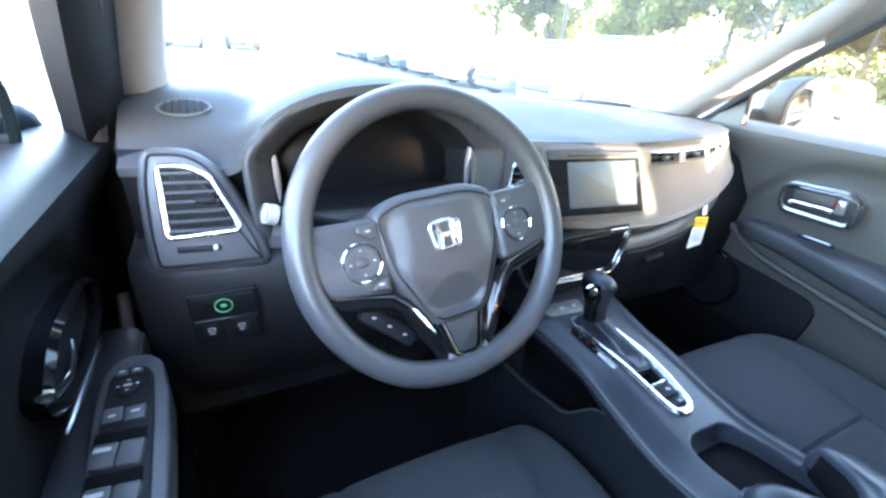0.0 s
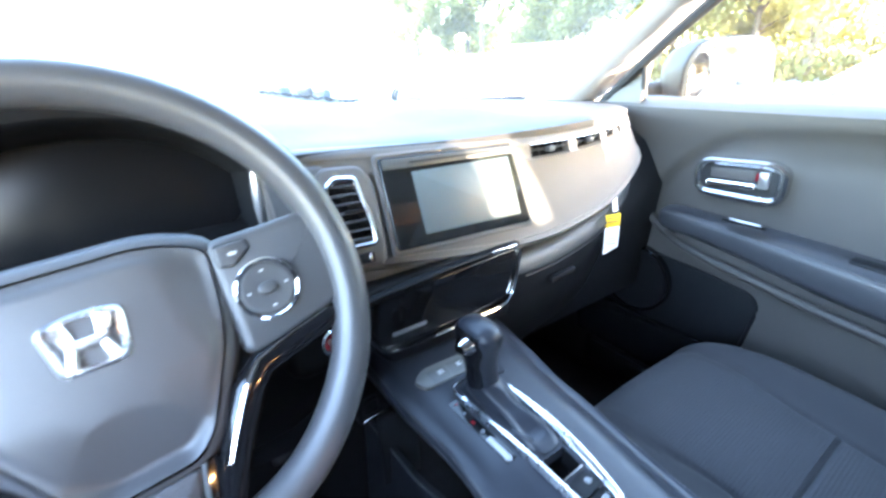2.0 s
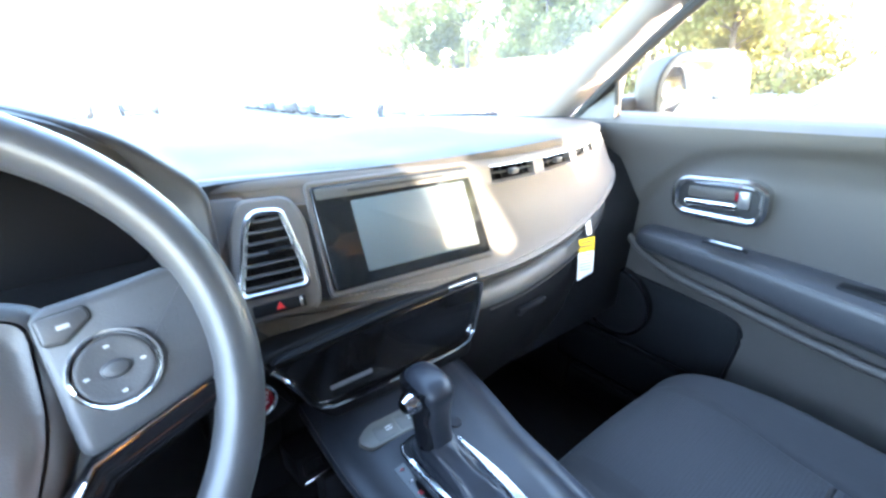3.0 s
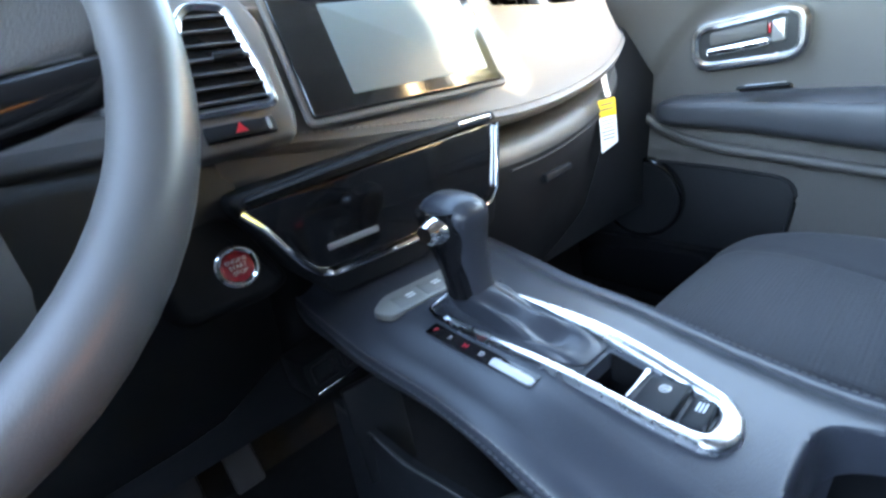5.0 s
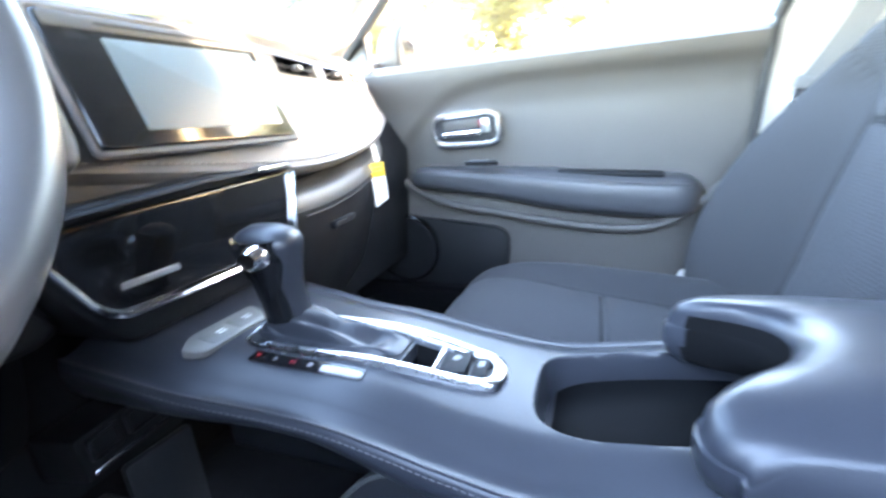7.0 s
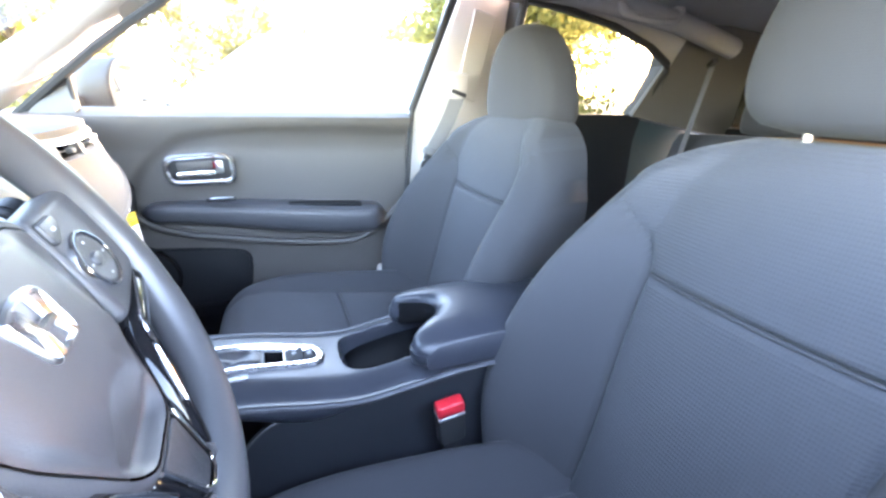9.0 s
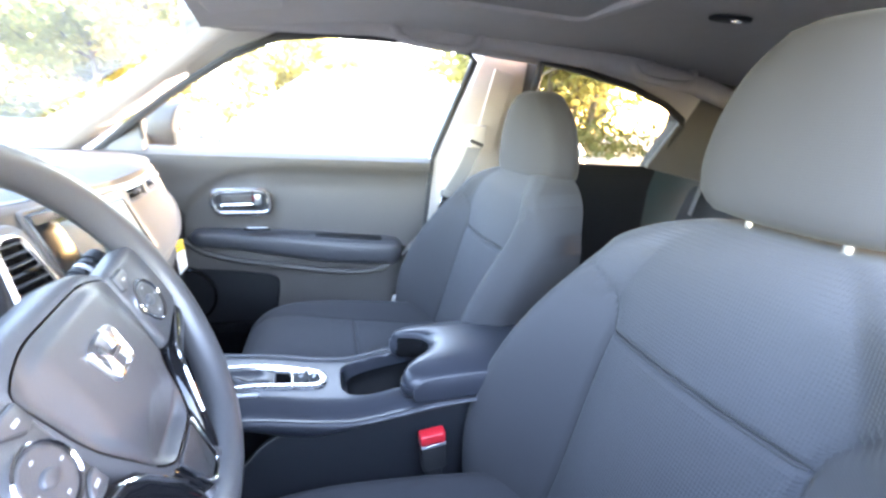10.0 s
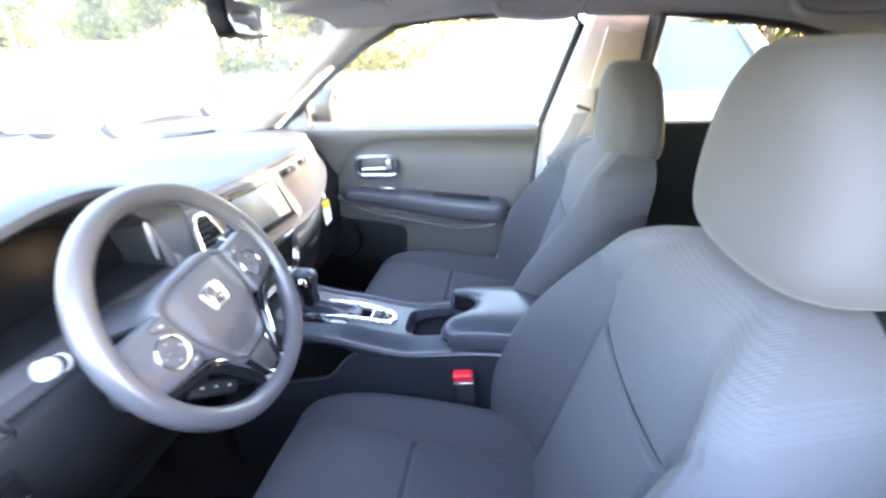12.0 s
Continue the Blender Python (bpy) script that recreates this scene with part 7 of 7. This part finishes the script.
lot = (
    ((3.45, -0.45, 0), 0, "white", 1.52, "white hatchback parked beside the car"),
    ((2.95, -6.6, 0), 180, "silver", 1.6, "silver estate parked behind"),
    ((7.5, 7.3, 0), 90, "white", 1.62, "white sport utility car parked across the lane"),
    ((7.9, 9.9, 0), 90, "silver", 1.5, "silver saloon parked nose to the lane"),
    ((7.9, 12.6, 0), 90, "white", 1.45, "white saloon parked nose to the lane"),
    ((8.0, 15.3, 0), 90, "white", 1.5, "white hatchback parked nose to the lane"),
    ((8.1, 17.6, 0), 90, "blue", 1.5, "dark blue car parked nose to the lane"),
    ((8.0, 20.4, 0), 90, "grey", 1.48, "dark grey car parked nose to the lane"),
    ((8.0, 23.2, 0), 90, "blue", 1.5, "dark blue car parked nose to the lane"),
    ((8.1, 26.0, 0), 90, "silver", 1.5, "silver car parked nose to the lane"),
    ((8.0, 29.0, 0), 90, "white", 1.5, "white car parked nose to the lane"),
    ((17.0, 14.0, 0), 270, "white", 1.5, "white car in the far row"),
    ((17.0, 17.0, 0), 270, "blue", 1.5, "dark blue car in the far row"),
    ((17.0, 20.0, 0), 270, "silver", 1.5, "silver car in the far row"),
    ((17.0, 23.0, 0), 270, "white", 1.5, "white car in the far row"),
    ((-2.0, 30.0, 0), 180, "silver", 1.5, "silver car at the far end of the lane"),
    ((1.0, 31.0, 0), 180, "grey", 1.5, "grey car at the far end of the lane"),
)
for (x, y, z), turn, paint, tall, lab in lot:
    parked_car(pose(x, y, z, 0, 0, turn), paint, lab, tall)

m_bark = surface("grey_bark", (0.13, 0.10, 0.075), 0.9, vary=0.35, size=6, bump=1.0, bump_size=30)
m_leaf = surface("yellow_green_leaves", (0.075, 0.085, 0.014), 0.7, vary=0.3, size=0.9, colour_b=(0.12, 0.10, 0.03), spec=0.3, rand=0.25)
ln = m_leaf.node_tree.nodes
tr, mx = ln.new("ShaderNodeBsdfTranslucent"), ln.new("ShaderNodeMixShader")
tr.inputs["Color"].default_value = (0.58, 0.56, 0.22, 1)
mx.inputs["Fac"].default_value = 0.55
m_leaf.node_tree.links.new(ln["Principled BSDF"].outputs["BSDF"], mx.inputs[1])
m_leaf.node_tree.links.new(tr.outputs["BSDF"], mx.inputs[2])
m_leaf.node_tree.links.new(mx.outputs["Shader"], ln["Material Output"].inputs["Surface"])


def make_tree(seed, height, spread):
    """A broadleaf tree: tapered trunk, limbs, and a ragged crown of many small leaf sprays."""
    rnd = random.Random(seed)
    tree = tagged(new("tree"), "tall yellow-green autumn tree behind the car park", "tree", "trees round the car park")
    bm = B()
    tube(bm, [(0.1 * math.sin(k * 3 + seed), 0.1 * math.cos(k * 2 + seed), height * 0.75 * k) for k in steps(0, 1, 8)], [0.22 * (1 - 0.8 * k) for k in steps(0, 1, 8)], 8)
    part("trunk", bm, m_bark, tree)
    tips = []
    for i in range(20):
        z0 = height * rnd.uniform(0.10, 0.70)
        a = i * 2.4 + rnd.uniform(-0.4, 0.4)
        ln = spread * rnd.uniform(0.55, 1.0) * (1.1 - 0.6 * z0 / height)
        end = Vector((ln * math.cos(a), ln * math.sin(a), z0 + ln * rnd.uniform(0.3, 0.8)))
        bm = B()
        tube(bm, [(0, 0, z0), tuple(end * 0.5 + Vector((0, 0, z0 * 0.5 - 0.1))), tuple(end)], [0.07, 0.045, 0.015], 6)
        part("limb", bm, m_bark, tree)
        tips += [(end, 0.30 * spread), (end * 0.6 + Vector((0, 0, z0 * 0.4)), 0.26 * spread)]
    tips += [(Vector((0, 0, height * 0.8)), 0.34 * spread), (Vector((0.4, 0.2, height * 0.95)), 0.25 * spread)]
    verts, faces = [], []
    for c, r in tips:
        for _ in range(170):
            d = Vector((rnd.gauss(0, 1), rnd.gauss(0, 1), rnd.gauss(0, 0.8)))
            p = c + d.normalized() * r * rnd.uniform(0.35, 1.1) * rnd.uniform(0.7, 1)
            q = Euler((rnd.uniform(0, 6.3), rnd.uniform(0, 6.3), rnd.uniform(0, 6.3))).to_matrix()
            s = rnd.uniform(0.14, 0.34)
            n0 = len(verts)
            verts += [p + q @ Vector(v) * s for v in ((-0.5, -0.2, 0), (0.1, -0.5, 0.1), (0.6, 0.0, 0), (0.1, 0.5, -0.1), (-0.5, 0.25, 0.05))]
            faces.append((n0, n0 + 1, n0 + 2, n0 + 3, n0 + 4))
    me = bpy.data.meshes.new("crown")
    me.from_pydata(verts, [], faces)
    me.materials.append(m_leaf)
    ob = new("crown", me)
    ob.parent = tree
    ob["kind"] = "stuff"
    return tree


kinds = [make_tree(3, 12.0, 4.6), make_tree(8, 10.0, 4.0), make_tree(15, 14.0, 5.0)]
spots = [(28, 45), (32, 41), (30, 36), (34, 32), (31, 27), (34, 22), (31, 18), (33, 13), (30, 9), (31, 4), (36, 0), (21, -11.5), (24, -14), (26, -17), (23, -16.5), (4, -24), (29, -12), (0, -27), (38, 30), (39, 12), (36, 20)]
rnd = random.Random(5)
for i, (x, y) in enumerate(spots):
    m = pose(x, y, 0, 0, 0, rnd.uniform(0, 360)) @ Matrix.Scale(rnd.uniform(0.85, 1.15), 4)
    k = kinds[i % 3]
    if i < 3:
        k.matrix_world = m
        k.matrix_basis = m
    else:
        t = copy_thing(k, pose(x, y, 0, 0, 0, rnd.uniform(0, 360)))
# low brush under the trees
rnd = random.Random(11)
verts, faces = [], []
for _ in range(16000):
    i = rnd.randrange(len(spots))
    x, y = spots[i][0] + rnd.gauss(0, 3.0), spots[i][1] + rnd.gauss(0, 2.0)
    p = Vector((x, y, abs(rnd.gauss(0, 0.9))))
    q = Euler((rnd.uniform(0, 6.3), rnd.uniform(0, 6.3), rnd.uniform(0, 6.3))).to_matrix()
    s = rnd.uniform(0.15, 0.4)
    n0 = len(verts)
    verts += [p + q @ Vector(v) * s for v in ((-0.5, -0.2, 0), (0.5, -0.3, 0), (0.4, 0.4, 0.1), (-0.4, 0.3, 0))]
    faces.append((n0, n0 + 1, n0 + 2, n0 + 3))
me = bpy.data.meshes.new("undergrowth")
me.from_pydata(verts, [], faces)
me.materials.append(surface("dry_brush_leaves", (0.14, 0.10, 0.035), 0.8, vary=0.3, size=0.8, colour_b=(0.10, 0.11, 0.03), spec=0.2))
tagged(new("undergrowth", me), "dry brown and green brush under the trees", "undergrowth", kind="stuff")
